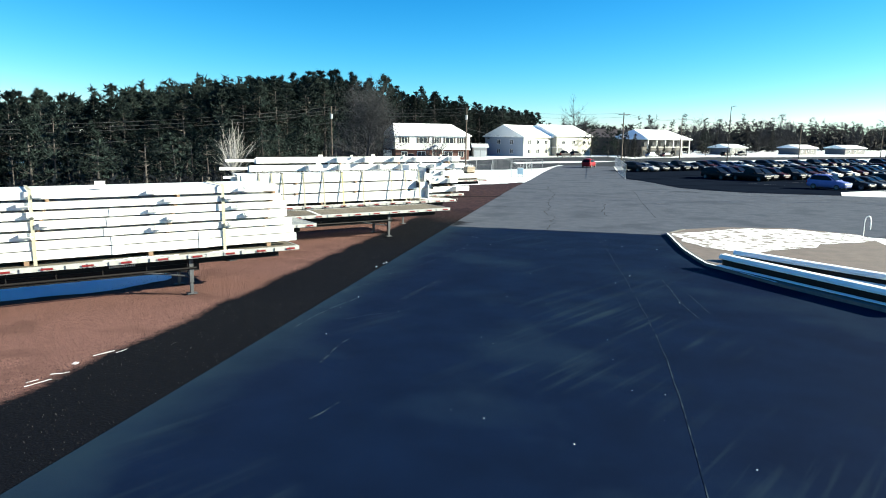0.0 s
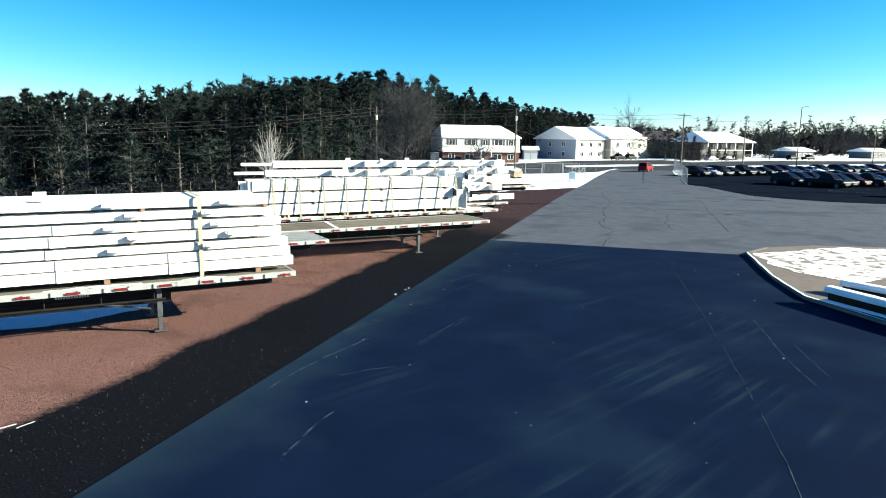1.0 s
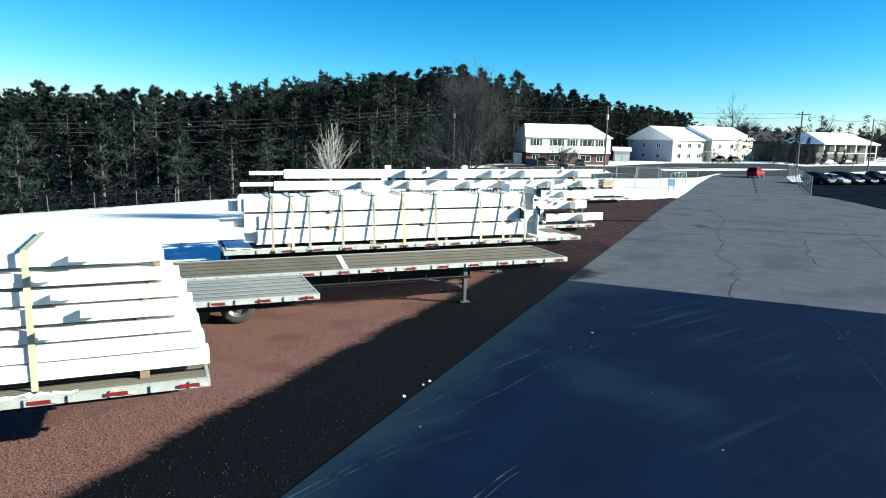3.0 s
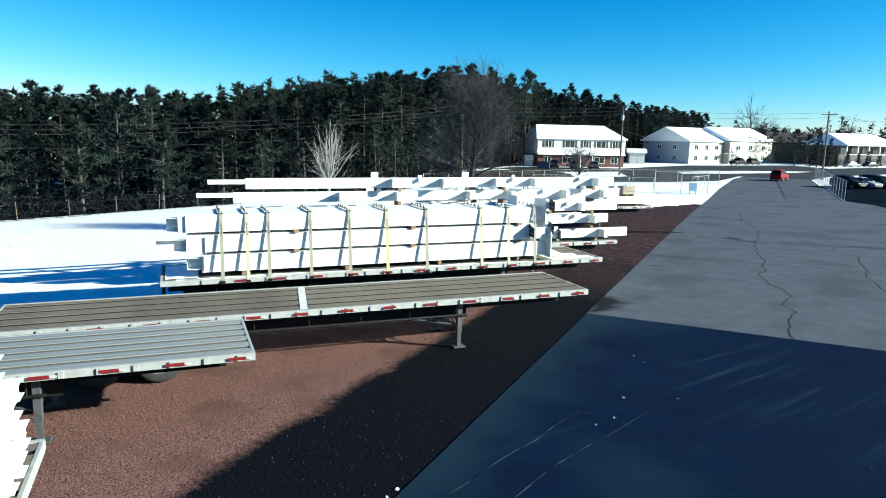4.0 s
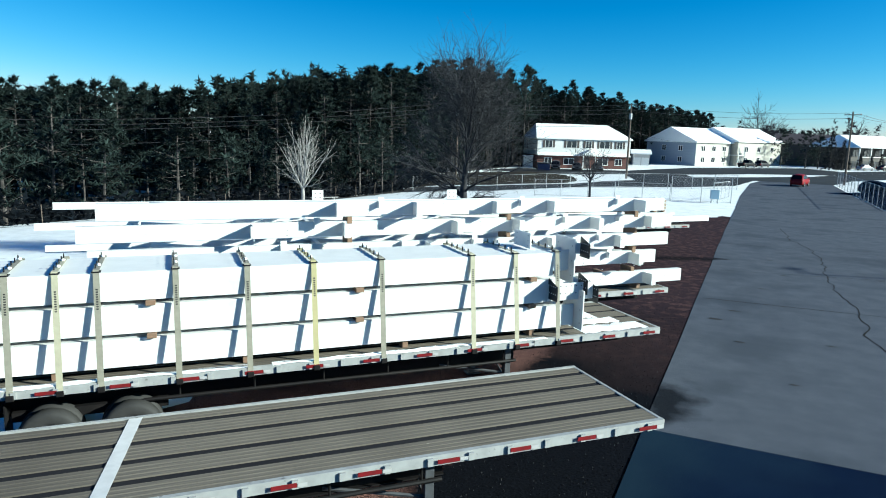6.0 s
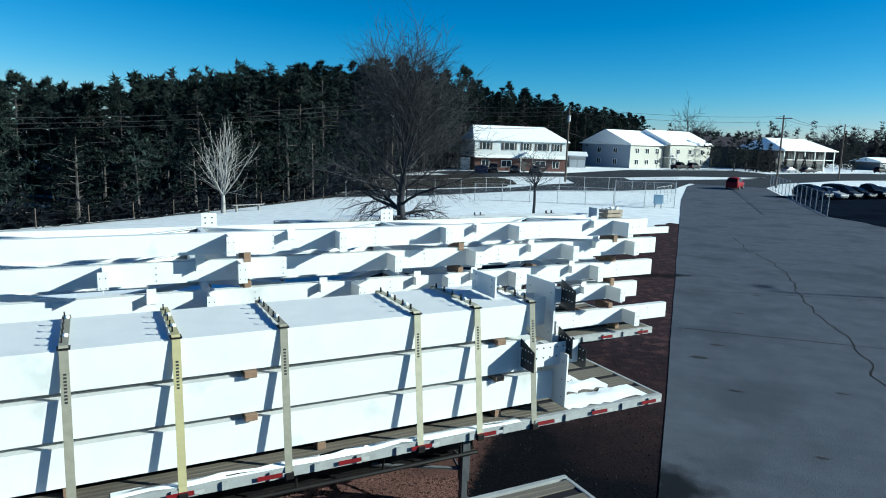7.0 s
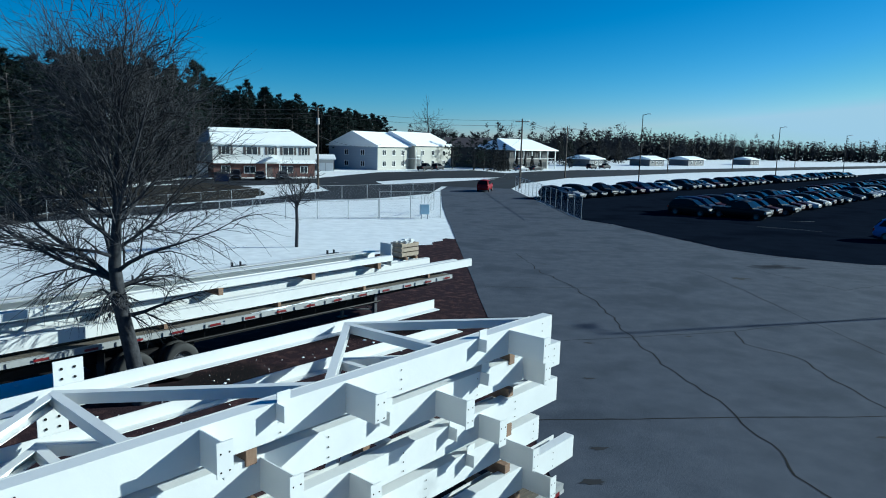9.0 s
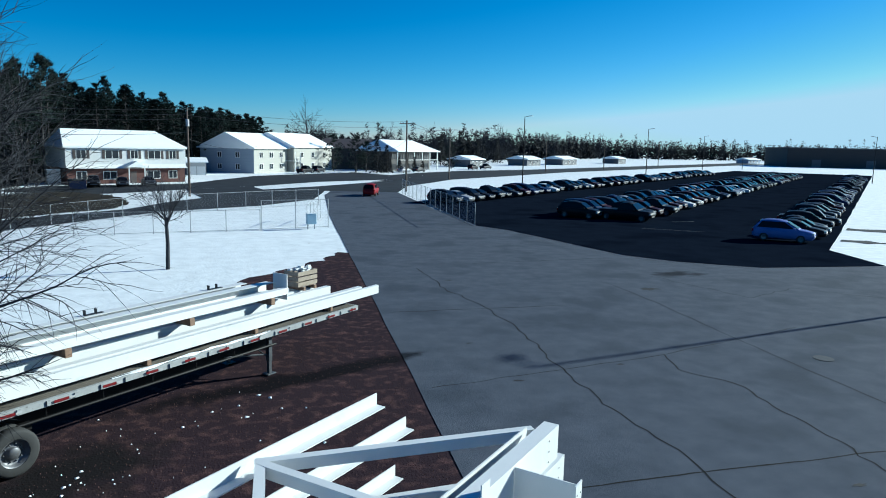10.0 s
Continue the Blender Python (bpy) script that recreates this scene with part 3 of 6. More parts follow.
def channel_beam(m, x0, x1, y, z, h, w, label, t=0.016, name="steel_beam", category="steel beam", group="", plates=(), hollow=False, dip=0.0):
    """A long channel lying with its flat web to the near side: web, two flanges and any cover plates are its parts."""
    root = empty(name, m, label, category, group)
    bm = bmesh.new()
    ya, yb = (y, y + w - t) if hollow else (y + t, y + w)
    box(bm, x0, x1, *((yb, yb + t) if hollow else (y, ya)), z, z + h)
    part("web", bm, WHITE_STEEL, root)
    for zz in (z, z + h - t):
        bm = bmesh.new()
        for v in box(bm, x0, x1, ya, yb, zz, zz + t):
            if zz > z and v.co.y > ya + 1e-4:
                v.co.z += dip
        part("flange", bm, WHITE_STEEL, root)
    for xa, xb in plates:
        bm = bmesh.new()
        box(bm, xa, xb, y - 0.022, y - 0.001, z - 0.01, z + h + 0.01)
        part("cover_plate", bm, WHITE_STEEL, root)
    return root


rng = random.Random(7)


def dunnage(m, spots, size=(0.1, 0.1, 0.1)):
    me = slab_mesh("timber_block", size[0], size[1], size[2], TIMBER, 0.006)
    for x, y, z in spots:
        ob = new("timber_block", me)
        ob.matrix_world = m @ Matrix.Translation((x, y, z))
        tagged(ob, "reddish timber block wedged between the beams", "timber block", "timber blocks")


def lettering(m, x, y, z, n, h=0.055):
    """An unreadable line of white lettering as plain bars on the main beam."""
    root = empty("lettering", m, "worn white lettering on the trailer's black main beam", "lettering")
    for k in range(n):
        bm = bmesh.new()
        box(bm, x + k * 0.062, x + k * 0.062 + 0.042, y - 0.004, y - 0.001, z, z + h)
        part("bar", bm, WHITE_TAPE, root)


lettering(M1, -6.25, 0.709, DECK - 0.36, 13)
lettering(M3, -6.9, 0.709, DECK - 0.36, 11)


def load_one():
    g = "beams on the tall stack"
    top = DECK + 0.16
    for layer in range(7):
        z = top + layer * 0.305
        tall = (0.27, 0.25, 0.22, 0.25, 0.23, 0.21, 0.25)[layer]
        ends = (0.02, -0.06, -0.12, -0.32, -0.3, -0.52, -0.66)[layer]
        inset = (0.0, 0.02, 0.05, 0.02, 0.09, 0.05, 0.1)[layer]
        for col in range(5):
            y = 0.3 + inset + col * 0.42
            x1 = ends - (rng.random() * 0.25 if col else 0)
            plates = []
            if col == 0:
                plates = [(x - 0.18, x + 0.18) for x in ([-6.0, -3.3] if layer < 2 else [-6.4 + 0.1 * layer] if layer < 5 else [])]
            channel_beam(M1, -13.6 - rng.random() * 0.5, x1, y, z, tall, 0.3, "white-primed steel channel lying in a tall stack", group=g, plates=plates)
        if layer < 6:
            dunnage(M1, [(x + 0.1 * layer, 0.42, z + tall) for x in (-1.3, -4.6, -8.4, -12.2)], (0.1, 1.8, 0.305 - tall))
    # clips welded along the upper beams
    for layer in range(2, 7):
        for x in (-1.9 - 0.3 * (layer % 3), -4.9 + 0.45 * (layer % 2), -8.1 - 0.25 * (layer % 3)):
            z = top + layer * 0.305
            steel(M1, "purlin_clip", "small white angle clip welded to a stacked beam", [(x, x + 0.3, 0.12, 0.3 - 0.002, z + 0.11, z + 0.122), (x, x + 0.012, 0.14, 0.3 - 0.002, z + 0.122, z + 0.22)], category="clip", group="purlin clips")
    for x in (-2.62, -8.3):
        bm = bmesh.new()
        box(bm, x - 0.05, x + 0.05, 0.27, 0.276, DECK - 0.1, top + 2.12)
        box(bm, x - 0.05, x + 0.05, 0.27, 2.3, top + 2.121, top + 2.127)
        st = part("ratchet_strap", bm, STRAP_P)
        st.matrix_world = M1
        tagged(st, "pale yellow strap holding the tall beam stack", "strap", "straps")
    steel(M1, "steel_clip", "white steel clip standing on the stacked beams", [(-6.55, -6.25, 0.3, 0.33, top + 2.12, top + 2.34)], category="steel clip")


load_one()


def load_three():
    g = "girders under straps"
    z0 = DECK + 0.15
    for layer in range(3):
        z = z0 + layer * 0.585
        rear = [-13.5, -13.9, -14.1][layer]
        for col in range(5):
            y = 0.24 + col * 0.29
            x0, x1 = rear + 0.05 * col, (-2.55, -2.62, -2.82)[layer]
            channel_beam(M3, x0, x1, y, z + 0.01, 0.5, 0.272, "deep white-primed girder bundled under ratchet straps", 0.018, "steel_girder", "girder", g, dip=0.01 if layer == 2 else 0.0)
    # bolted end plates at both ends
    for x, ya, yb, h0, h1 in ((-2.16, 0.0, 0.8, -0.05, 0.84), (-2.2, 0.38, 1.2, 0.93, 1.93), (-3.2, 0.62, 1.35, 1.71, 2.05)):
        bm = bmesh.new()
        box(bm, x, x + 0.03, ya, yb, z0 + h0, z0 + h1)
        bmesh.ops.recalc_face_normals(bm, faces=bm.faces[:])
        pl = part("end_plate", bm, WHITE_STEEL)
        pl.matrix_world = M3
        tagged(pl, "white bolted end plate of the girder stack", "plate")
        for k in range(3):
            for yy in (ya + 0.1, yb - 0.12):
                bm = bmesh.new()
                zz = z0 + h0 + (k + 0.5) * (h1 - h0) / 3
                tube(bm, (x - 0.006, yy, zz), (x + 0.036, yy, zz), 0.018, n=6)
                part("bolt", bm, GALV, pl)
    # the web plates that tie the end plates back to the girders
    for y, za, zb in ((0.3, 0.02, 0.5), (0.62, 1.19, 1.66), (0.95, 1.19, 1.66)):
        steel(M3, "web_plate", "white web plate joining girder and end plate", [(-2.9 if za > 1 else -2.6, -2.2, y, y + 0.016, z0 + za, z0 + zb)], category="plate")
    arm = empty("bolted_arm", M3, "white arm plate full of bolt holes between the girders", "plate")
    bm = bmesh.new()
    box(bm, -2.95, -1.79, 0.2, 0.216, z0 + 0.62, z0 + 1.0)
    part("plate", bm, WHITE_STEEL, arm)
    for k in range(7):
        for c in (0.77, 0.93):
            bm = bmesh.new()
            tube(bm, (-2.88 + k * 0.13, 0.1965, z0 + c), (-2.88 + k * 0.13, 0.199, z0 + c), 0.015, n=6)
            part("bolt_hole", bm, CHASSIS, arm)
    for x, y, z in ((-2.05, 0.42, 3.14), (-2.05, 0.42, 2.34), (-1.78, 0.39, 2.14), (-2.92, 0.235, 2.28)):
        bm = bmesh.new()
        prism(bm, [(0, 0), (0.38, 0), (0.38, 0.32), (0.0, 0.45)], (x, y, z), (x + 0.014, y, z))
        bmesh.ops.recalc_face_normals(bm, faces=bm.faces[:])
        pl = part("gusset_plate", bm, DARK_PLATE)
        pl.matrix_world = M3
        tagged(pl, "dark galvanised gusset plate with bolt holes", "plate", "gusset plates")
        zs = [v.co.z for v in pl.data.vertices]
        ys = [v.co.y for v in pl.data.vertices]
        ym, zm = (min(ys) + max(ys)) / 2, (min(zs) + max(zs)) / 2
        # white discs: sunlight seen through the holes, put into their colour
        for a in (-0.12, -0.04, 0.04, 0.12):
            for c in (-0.08, 0.08):
                for xx in (x - 0.002, x + 0.0145):
                    bm = bmesh.new()
                    tube(bm, (xx, ym + a, zm + c), (xx + 0.0015, ym + a, zm + c), 0.014, n=6)
                    part("bolt_hole", bm, WHITE_STEEL, pl)
        if x > -2.5:
            steel(M3, "bracket_arm", "white arm holding a gusset plate", [(-2.168, x - 0.003, 0.4, 0.414, z + 0.06, z + 0.3)], category="bracket")
    for x0, x1, y, z, h in ((-14.7, -13.4, 0.26, z0 + 0.62, 0.36), (-14.4, -13.9, 0.26, z0 + 1.2, 0.4), (-13.9, -13.45, 0.26, z0 + 0.1, 0.34)):
        steel(M3, "end_stub", "white open channel stub at the girder's tail end", [(x0, x1, y + 0.2, y + 0.212, z, z + h), (x0, x1, y, y + 0.2, z, z + 0.012), (x0, x1, y, y + 0.2, z + h - 0.012, z + h), (x1, x1 + 0.014, y - 0.08, y + 0.24, z - 0.05, z + h + 0.06)], category="bracket")
        for k in range(4):
            steel(M3, "bolt_head", "small bolt head on the channel stub", [(x0 + 0.08 + k * 0.1, x0 + 0.11 + k * 0.1, y + 0.188, y + 0.199, z + h * 0.5, z + h * 0.5 + 0.03)], GALV, "bolt", "stub bolts")
    # straps over the stack
    for k, x in enumerate((-2.75, -3.75, -4.75, -6.68, -8.0, -9.2, -10.4, -11.63, -12.24, -12.95)):
        yellow = k == 4
        bm = bmesh.new()
        pts = [(-0.03, DECK - 0.1), (0.0, DECK + 0.02), (0.222, z0 + 1.705), (0.25, z0 + 1.73), (1.7, z0 + 1.725), (1.72, z0 + 1.71), (TW - 0.02, DECK + 0.02), (TW + 0.03, DECK - 0.1)]
        for (y0, za), (y1, zb) in zip(pts, pts[1:]):
            t = 0.006
            dy, dz = y1 - y0, zb - za
            ln = math.hypot(dy, dz)
            ny, nz = -dz / ln * t, dy / ln * t
            vs = [bm.verts.new(v) for v in ((x - 0.05, y0, za), (x + 0.05, y0, za), (x + 0.05, y1, zb), (x - 0.05, y1, zb), (x - 0.05, y0 + ny, za + nz), (x + 0.05, y0 + ny, za + nz), (x + 0.05, y1 + ny, zb + nz), (x - 0.05, y1 + ny, zb + nz))]
            for q in ((0, 3, 2, 1), (4, 5, 6, 7), (0, 1, 5, 4), (1, 2, 6, 5), (2, 3, 7, 6), (3, 0, 4, 7)):
                bm.faces.new([vs[i] for i in q])
        st = part("ratchet_strap", bm, STRAP_Y if yellow else STRAP_P if k in (1, 2, 8) else STRAP)
        st.matrix_world = M3
        tagged(st, "yellow ratchet strap drawn over the girders" if yellow else "grey ratchet strap drawn over the girders", "strap", "straps")
        bm = bmesh.new()
        box(bm, x - 0.06, x + 0.06, -0.06, 0.02, DECK - 0.16, DECK - 0.06, bevel=0.01)
        part("winch", bm, CHASSIS, st, "dark steel winch")
        # edge guards on the top edge
        bm = bmesh.new()
        box(bm, x - 0.07, x + 0.07, 0.2, 0.34, z0 + 1.694, z0 + 1.712)
        part("edge_guard", bm, CHASSIS, st)
        for j in range(5):
            bm = bmesh.new()
            yy = 0.4 + j * 0.29
            prism(bm, [(-0.03, 0), (0.03, 0), (0.012, 0.1), (-0.012, 0.1)], (x - 0.03, yy, z0 + 1.71), (x - 0.014, yy, z0 + 1.71))
            part("spacer", bm, CHASSIS, st)
            if j in (1, 3 + k % 2):
                bm = bmesh.new()
                bmesh.ops.create_icosphere(bm, subdivisions=1, radius=0.038, matrix=Matrix.Translation((x + 0.01, yy - 0.05, z0 + 1.75)) @ Matrix.Diagonal((1.0, 1.5, 0.7, 1)))
                part("snow_lump", bm, SNOW, st, smooth=True)
        # printed marks down the webbing
        for j in range(9):
            f = 0.16 + 0.022 * j
            yy, zz = 0.222 * (1 - f), DECK + 0.02 + (z0 + 1.705 - DECK - 0.02) * (1 - f)
            bm = bmesh.new()
            box(bm, x - 0.017, x + 0.017, yy - 0.0075, yy - 0.0035, zz - 0.014, zz + 0.012)
            part("printed_mark", bm, INK, st)


load_three()


dunnage(M3, [(x, 0.16, DECK + 0.15 + 0.5 + k * 0.585) for k in range(2) for x in (-3.4, -7.2, -10.9)], (0.16, 0.3, 0.085))
dunnage(M3, [(x, 0.3, DECK) for x in (-3.3, -6.2, -9.3, -12.4)], (0.12, 1.3, 0.15))
dunnage(M1, [(x, 0.34, DECK) for x in (-1.1, -5.1, -8.6, -12)], (0.15, 1.9, 0.16))


hole_bm = bmesh.new()
tube(hole_bm, (0, 0, 0), (0, 0.002, 0), 0.0095, n=6)
HOLE = finish("bolt_hole", hole_bm, CHASSIS)


def load_four():
    g = "stacked trusses"
    ends = [0.62, -0.35, 0.02, 0.14, -0.22]
    for layer, z in enumerate((1.6, 2.2, 2.72, 3.24, 3.72)):
        xe = ends[layer]
        y0 = 0.22 + (0.05 if layer % 2 else 0)
        tail = (-13.8, -14.4, -15.2, -15.4, -15.0)[layer]
        root = empty("roof_truss", M4, "white-primed steel truss lying flat in a stack", "truss", g)
        bm = bmesh.new()
        prism(bm, c_profile(0.36, 0.16, 0.014), (tail, y0, z + 0.18), (xe, y0, z + 0.18))
        prism(bm, l_profile(0.12, 0.3, 0.014), (tail, y0 + 0.32, z), (xe - 0.1, y0 + 0.32, z))
        part("chord", bm, WHITE_STEEL, root)
        if layer > 0:
            yf = 2.5 + 0.06 * (layer - 2)
            bm = bmesh.new()
            prism(bm, l_profile(0.14, 0.16, 0.014), (tail - 1.1, yf, z), (xe + 0.1 + 0.2 * (layer == 3), yf, z))
            part("chord", bm, WHITE_STEEL, root)
            for k in range(4):
                xa = -2.25 - 3.92 * k - 0.2 * (layer == 3)
                for xf in (xa + 2.0, xa - 0.1, xa - 2.0):
                    if xf < -13.6:
                        continue
                    bm = bmesh.new()
                    prism(bm, c_profile(0.12, 0.1, 0.012), (xa, yf - 0.16, z + 0.1), (xf, y0 + 0.25, z + 0.2))
                    part("web_member", bm, WHITE_STEEL, root)
                if layer >= 3 and k in (1, 2):
                    bm = bmesh.new()
                    box(bm, xa + 0.12, xa + 0.42, yf + 0.02, yf + 0.035, z - 0.12, z + 0.42)
                    pl = part("cleat_plate", bm, WHITE_STEEL, root)
                    for a, c in ((0.2, 0.22), (0.33, 0.22), (0.2, 0.33), (0.33, 0.33)):
                        bm = bmesh.new()
                        tube(bm, (xa + a, yf + 0.012, z + c), (xa + a, yf + 0.019, z + c), 0.015, n=8)
                        part("bolt_hole", bm, CHASSIS, pl)
        # stub brackets along the near chord
        for k in range(5 + layer % 2):
            x = xe - 1.6 - 2.15 * k + 0.5 * (layer % 2) + 0.9 * (rng.random() - 0.5)
            bm = bmesh.new()
            ln = 0.36 + 0.24 * rng.random()
            box(bm, x + 0.09, x + 0.102, y0 - ln, y0 - 0.004, z + 0.02, z + 0.34)
            low = 0.02 + 0.08 * rng.random()
            prism(bm, [(0, 0), (0.1 + 0.12 * rng.random(), 0), (0.05, ln * 0.5), (0.05, ln - 0.02), (0, ln - 0.02)], (x + 0.102, y0 - 0.004, z + low), (x + 0.102, y0 - 0.004, z + low + 0.012), up=(0, -1, 0))
            bmesh.ops.recalc_face_normals(bm, faces=bm.faces[:])
            st = part("stub_beam", bm, WHITE_STEEL, root)
            bm = bmesh.new()
            box(bm, x + 0.02, x + 0.17, y0 - ln - 0.013, y0 - ln - 0.001, z - 0.02 + low, z + 0.36)
            ep = part("stub_plate", bm, WHITE_STEEL, st)
            for a, c in ((0.055, 0.1), (0.135, 0.1), (0.055, 0.26), (0.135, 0.26)):
                shared("bolt_hole", HOLE, ep, Matrix.Translation((x + a, y0 - ln - 0.0145, z + c)))
            for c in (0.06, 0.17, 0.28):
                shared("bolt_hole", HOLE, root, Matrix.Translation((x + 0.9, y0 - 0.0095, z + c)))
            if rng.random() < 0.6:
                # a small angle clip standing on the chord
                bm = bmesh.new()
                xc = x - 0.5 - 0.4 * rng.random()
                box(bm, xc, xc + 0.012, y0 - 0.14, y0 - 0.004, z + 0.2, z + 0.36)
                box(bm, xc + 0.012, xc + 0.16, y0 - 0.016, y0 - 0.004, z + 0.2, z + 0.46)
                part("angle_clip", bm, WHITE_STEEL, root)
    dunnage(M4, [(x, 0.25, zz) for zz in (1.9, 2.5, 3.02, 3.54) for x in (-1.2, -5.3, -9.6)], (0.12, 0.5, 0.18))
    dunnage(M4, [(x, 0.2, DECK) for x in (-1.0, -5.0, -9.0, -13.0)], (0.12, 2.2, 0.15))
    dunnage(M4, [(x, 2.3, DECK) for x in (-2.0, -6.0, -10.0)], (0.14, 0.3, 1.27))


load_four()


def load_five():
    g = "long beams"
    rows = [(0.2, 1.6, 0.3, 1.45, -16.6, 0.13, 0), (0.56, 1.6, 0.27, 0.95, -16.6, 0.2, 0), (0.9, 2.16, 0.2, -2.4, -16.7, 0.2, 0), (1.3, 1.6, 0.34, 0.1, -16.7, 0.2, 0), (1.5, 2.16, 0.3, -2.45, -16.7, 0.34, 1), (2.2, 2.16, 0.26, -2.9, -17.1, 0.3, 1), (2.05, 1.6, 0.34, 0.15, -16.7, 0.3, 0), (1.68, 1.6, 0.34, -0.2, -16.7, 0.2, 0)]
    for y, z, h, x1, x0, w, hollow in rows:
        channel_beam(M5, x0, x1, y, z, h, w, "long white-primed beam lying on the trailer", group=g, hollow=bool(hollow))
    for x in (-4.3, -8.2, -11.4):
        steel(M5, "beam_seat", "small white seat bracket on top of a beam", [(x, x + 0.5, 2.31, 2.42, 2.422, 2.44), (x, x + 0.02, 2.32, 2.42, 2.44, 2.56), (x + 0.3, x + 0.32, 2.32, 2.42, 2.44, 2.56)], DARK_PLATE, "bracket", "beam seats")
    steel(M5, "end_plate", "tall white end plate bolted to a beam", [(-2.42, -2.39, 0.95, 1.55, 1.96, 2.78)], category="plate")
    dunnage(M5, [(x, 0.2, DECK) for x in (-1.2, -4.5, -8.0, -11.6)], (0.12, 2.2, 0.15))
    dunnage(M5, [(x, 0.85, 1.945) for x in (-3.2, -6.2, -9.6, -12.6)], (0.16, 1.7, 0.21))
    dunnage(M5, [(-1.05, 1.5, 1.942), (-0.5, 1.5, 1.942)], (0.1, 0.85, 0.116))
    root = empty("crate", M5 @ Matrix.Translation((-1.2, 1.6, 2.06)), "timber crate heaped with small white steel parts", "crate")
    for z in (0.02, 0.2, 0.38):
        for bounds in ((0, 0.95, 0, 0.02), (0, 0.95, 0.62, 0.64), (0, 0.02, 0.02, 0.62), (0.93, 0.95, 0.02, 0.62)):
            bm = bmesh.new()
            box(bm, *bounds, z, z + 0.14)
            part("board", bm, CRATE_WOOD, root)
    bm = bmesh.new()
    box(bm, 0.02, 0.93, 0.02, 0.62, 0.0, 0.02)
    part("floor_board", bm, CRATE_WOOD, root)
    for k in range(24):
        bm = bmesh.new()
        x, y, z = rng.uniform(0.08, 0.7), rng.uniform(0.08, 0.45), rng.uniform(0.4, 0.58)
        box(bm, x, x + rng.uniform(0.08, 0.22), y, y + rng.uniform(0.05, 0.14), z, z + rng.uniform(0.03, 0.09))
        part("steel_fitting", bm, WHITE_STEEL, root)


load_five()


# ---- trees ----
def tuft(bm, c, size, r, n=9, slim=1.0, lift=0.35):
    """A ragged clump of needles: thin blades about a point."""
    for _ in range(n):
        d = Vector((r.gauss(0, 1), r.gauss(0, 1), r.gauss(lift, 0.7))).normalized()
        s = d.orthogonal().normalized() * (size * r.uniform(0.16, 0.3) * slim)
        a = c - d * size * 0.25
        b = c + d * size * r.uniform(0.6, 1.1)
        bm.faces.new([bm.verts.new(v) for v in (a - s, a + s * 0.6 + d * size * 0.3, b)])


def pine_meshes(seed, height, bare, full=1.0, blades=8):
    """Trunk and crown of one pine: a bare, straight stem below, ragged whorls above."""
    r = random.Random(seed)
    trunk = bmesh.new()
    n, lean = 7, (r.uniform(-0.3, 0.3), r.uniform(-0.3, 0.3))
    pts = [Vector((lean[0] * (k / n) ** 2, lean[1] * (k / n) ** 2, height * k / n - (0.3 if k == 0 else 0))) for k in range(n + 1)]
    for k in range(n):
        tube(trunk, pts[k], pts[k + 1], 0.17 * (1 - 0.85 * k / n), 0.17 * (1 - 0.85 * (k + 1) / n), n=6, cap=False)
    for _ in range(10):
        z = r.uniform(0.18, bare) * height
        a = r.uniform(0, 6.283)
        ln = r.uniform(0.5, 1.6)
        tube(trunk, (lean[0] * (z / height) ** 2, lean[1] * (z / height) ** 2, z), (math.cos(a) * ln, math.sin(a) * ln, z + r.uniform(-0.3, 0.25)), 0.022, 0.008, n=3, cap=False)
    crown = bmesh.new()
    z = bare * height
    while z < height * 0.985:
        f = (z - bare * height) / (height * (1 - bare))
        reach = 2.3 * full * (math.sin(math.pi * min(1, 0.22 + 0.78 * f)) * 0.75 + 0.3 * (1 - f)) * r.uniform(0.75, 1.15)
        for _ in range(r.choice((3, 4, 4, 5))):
            a = r.uniform(0, 6.283)
            ln = reach * r.uniform(0.55, 1.1) + 0.2
            rise = r.uniform(-0.05, 0.55) * ln
            foot = Vector((lean[0] * (z / height) ** 2, lean[1] * (z / height) ** 2, z))
            tip = foot + Vector((math.cos(a) * ln, math.sin(a) * ln, rise))
            tube(trunk, foot, tip, 0.03, 0.01, n=3, cap=False)
            for t in (0.5, 0.78, 1.0):
                c = foot.lerp(tip, t) + Vector((r.uniform(-0.25, 0.25), r.uniform(-0.25, 0.25), r.uniform(-0.1, 0.25)))
                tuft(crown, c, r.uniform(0.5, 0.9), r, blades, 0.62, 0.8)
        z += r.uniform(0.45, 0.8)
    for _ in range(8):
        tuft(crown, Vector((lean[0] + r.uniform(-0.3, 0.3), lean[1] + r.uniform(-0.3, 0.3), height - r.uniform(0, 0.9))), 0.5, r, blades, 0.55, 1.2)
    return trunk, crown


PINE_EDGE = [(-140, 48), (-112, 70), (-86, 88), (-66, 101), (-54, 114), (-49, 132), (-48, 152), (-47, 172), (-38, 192), (-24, 222), (-18, 262), (-17, 282)]


WOOD_EDGE = [(-49, 20), (-46.6, 40), (-42.5, 54), (-39.2, 70), (-38.2, 86), (-38, 98), (-40.6, 112), (-45.6, 128), (-46.6, 150), (-46.6, 172)]


def along(points, d):
    for a, b in zip(points, points[1:]):
        ln = math.dist(a, b)
        if d <= ln:
            t = (b[0] - a[0]) / ln, (b[1] - a[1]) / ln
            return a[0] + t[0] * d, a[1] + t[1] * d, t
        d -= ln
    return None


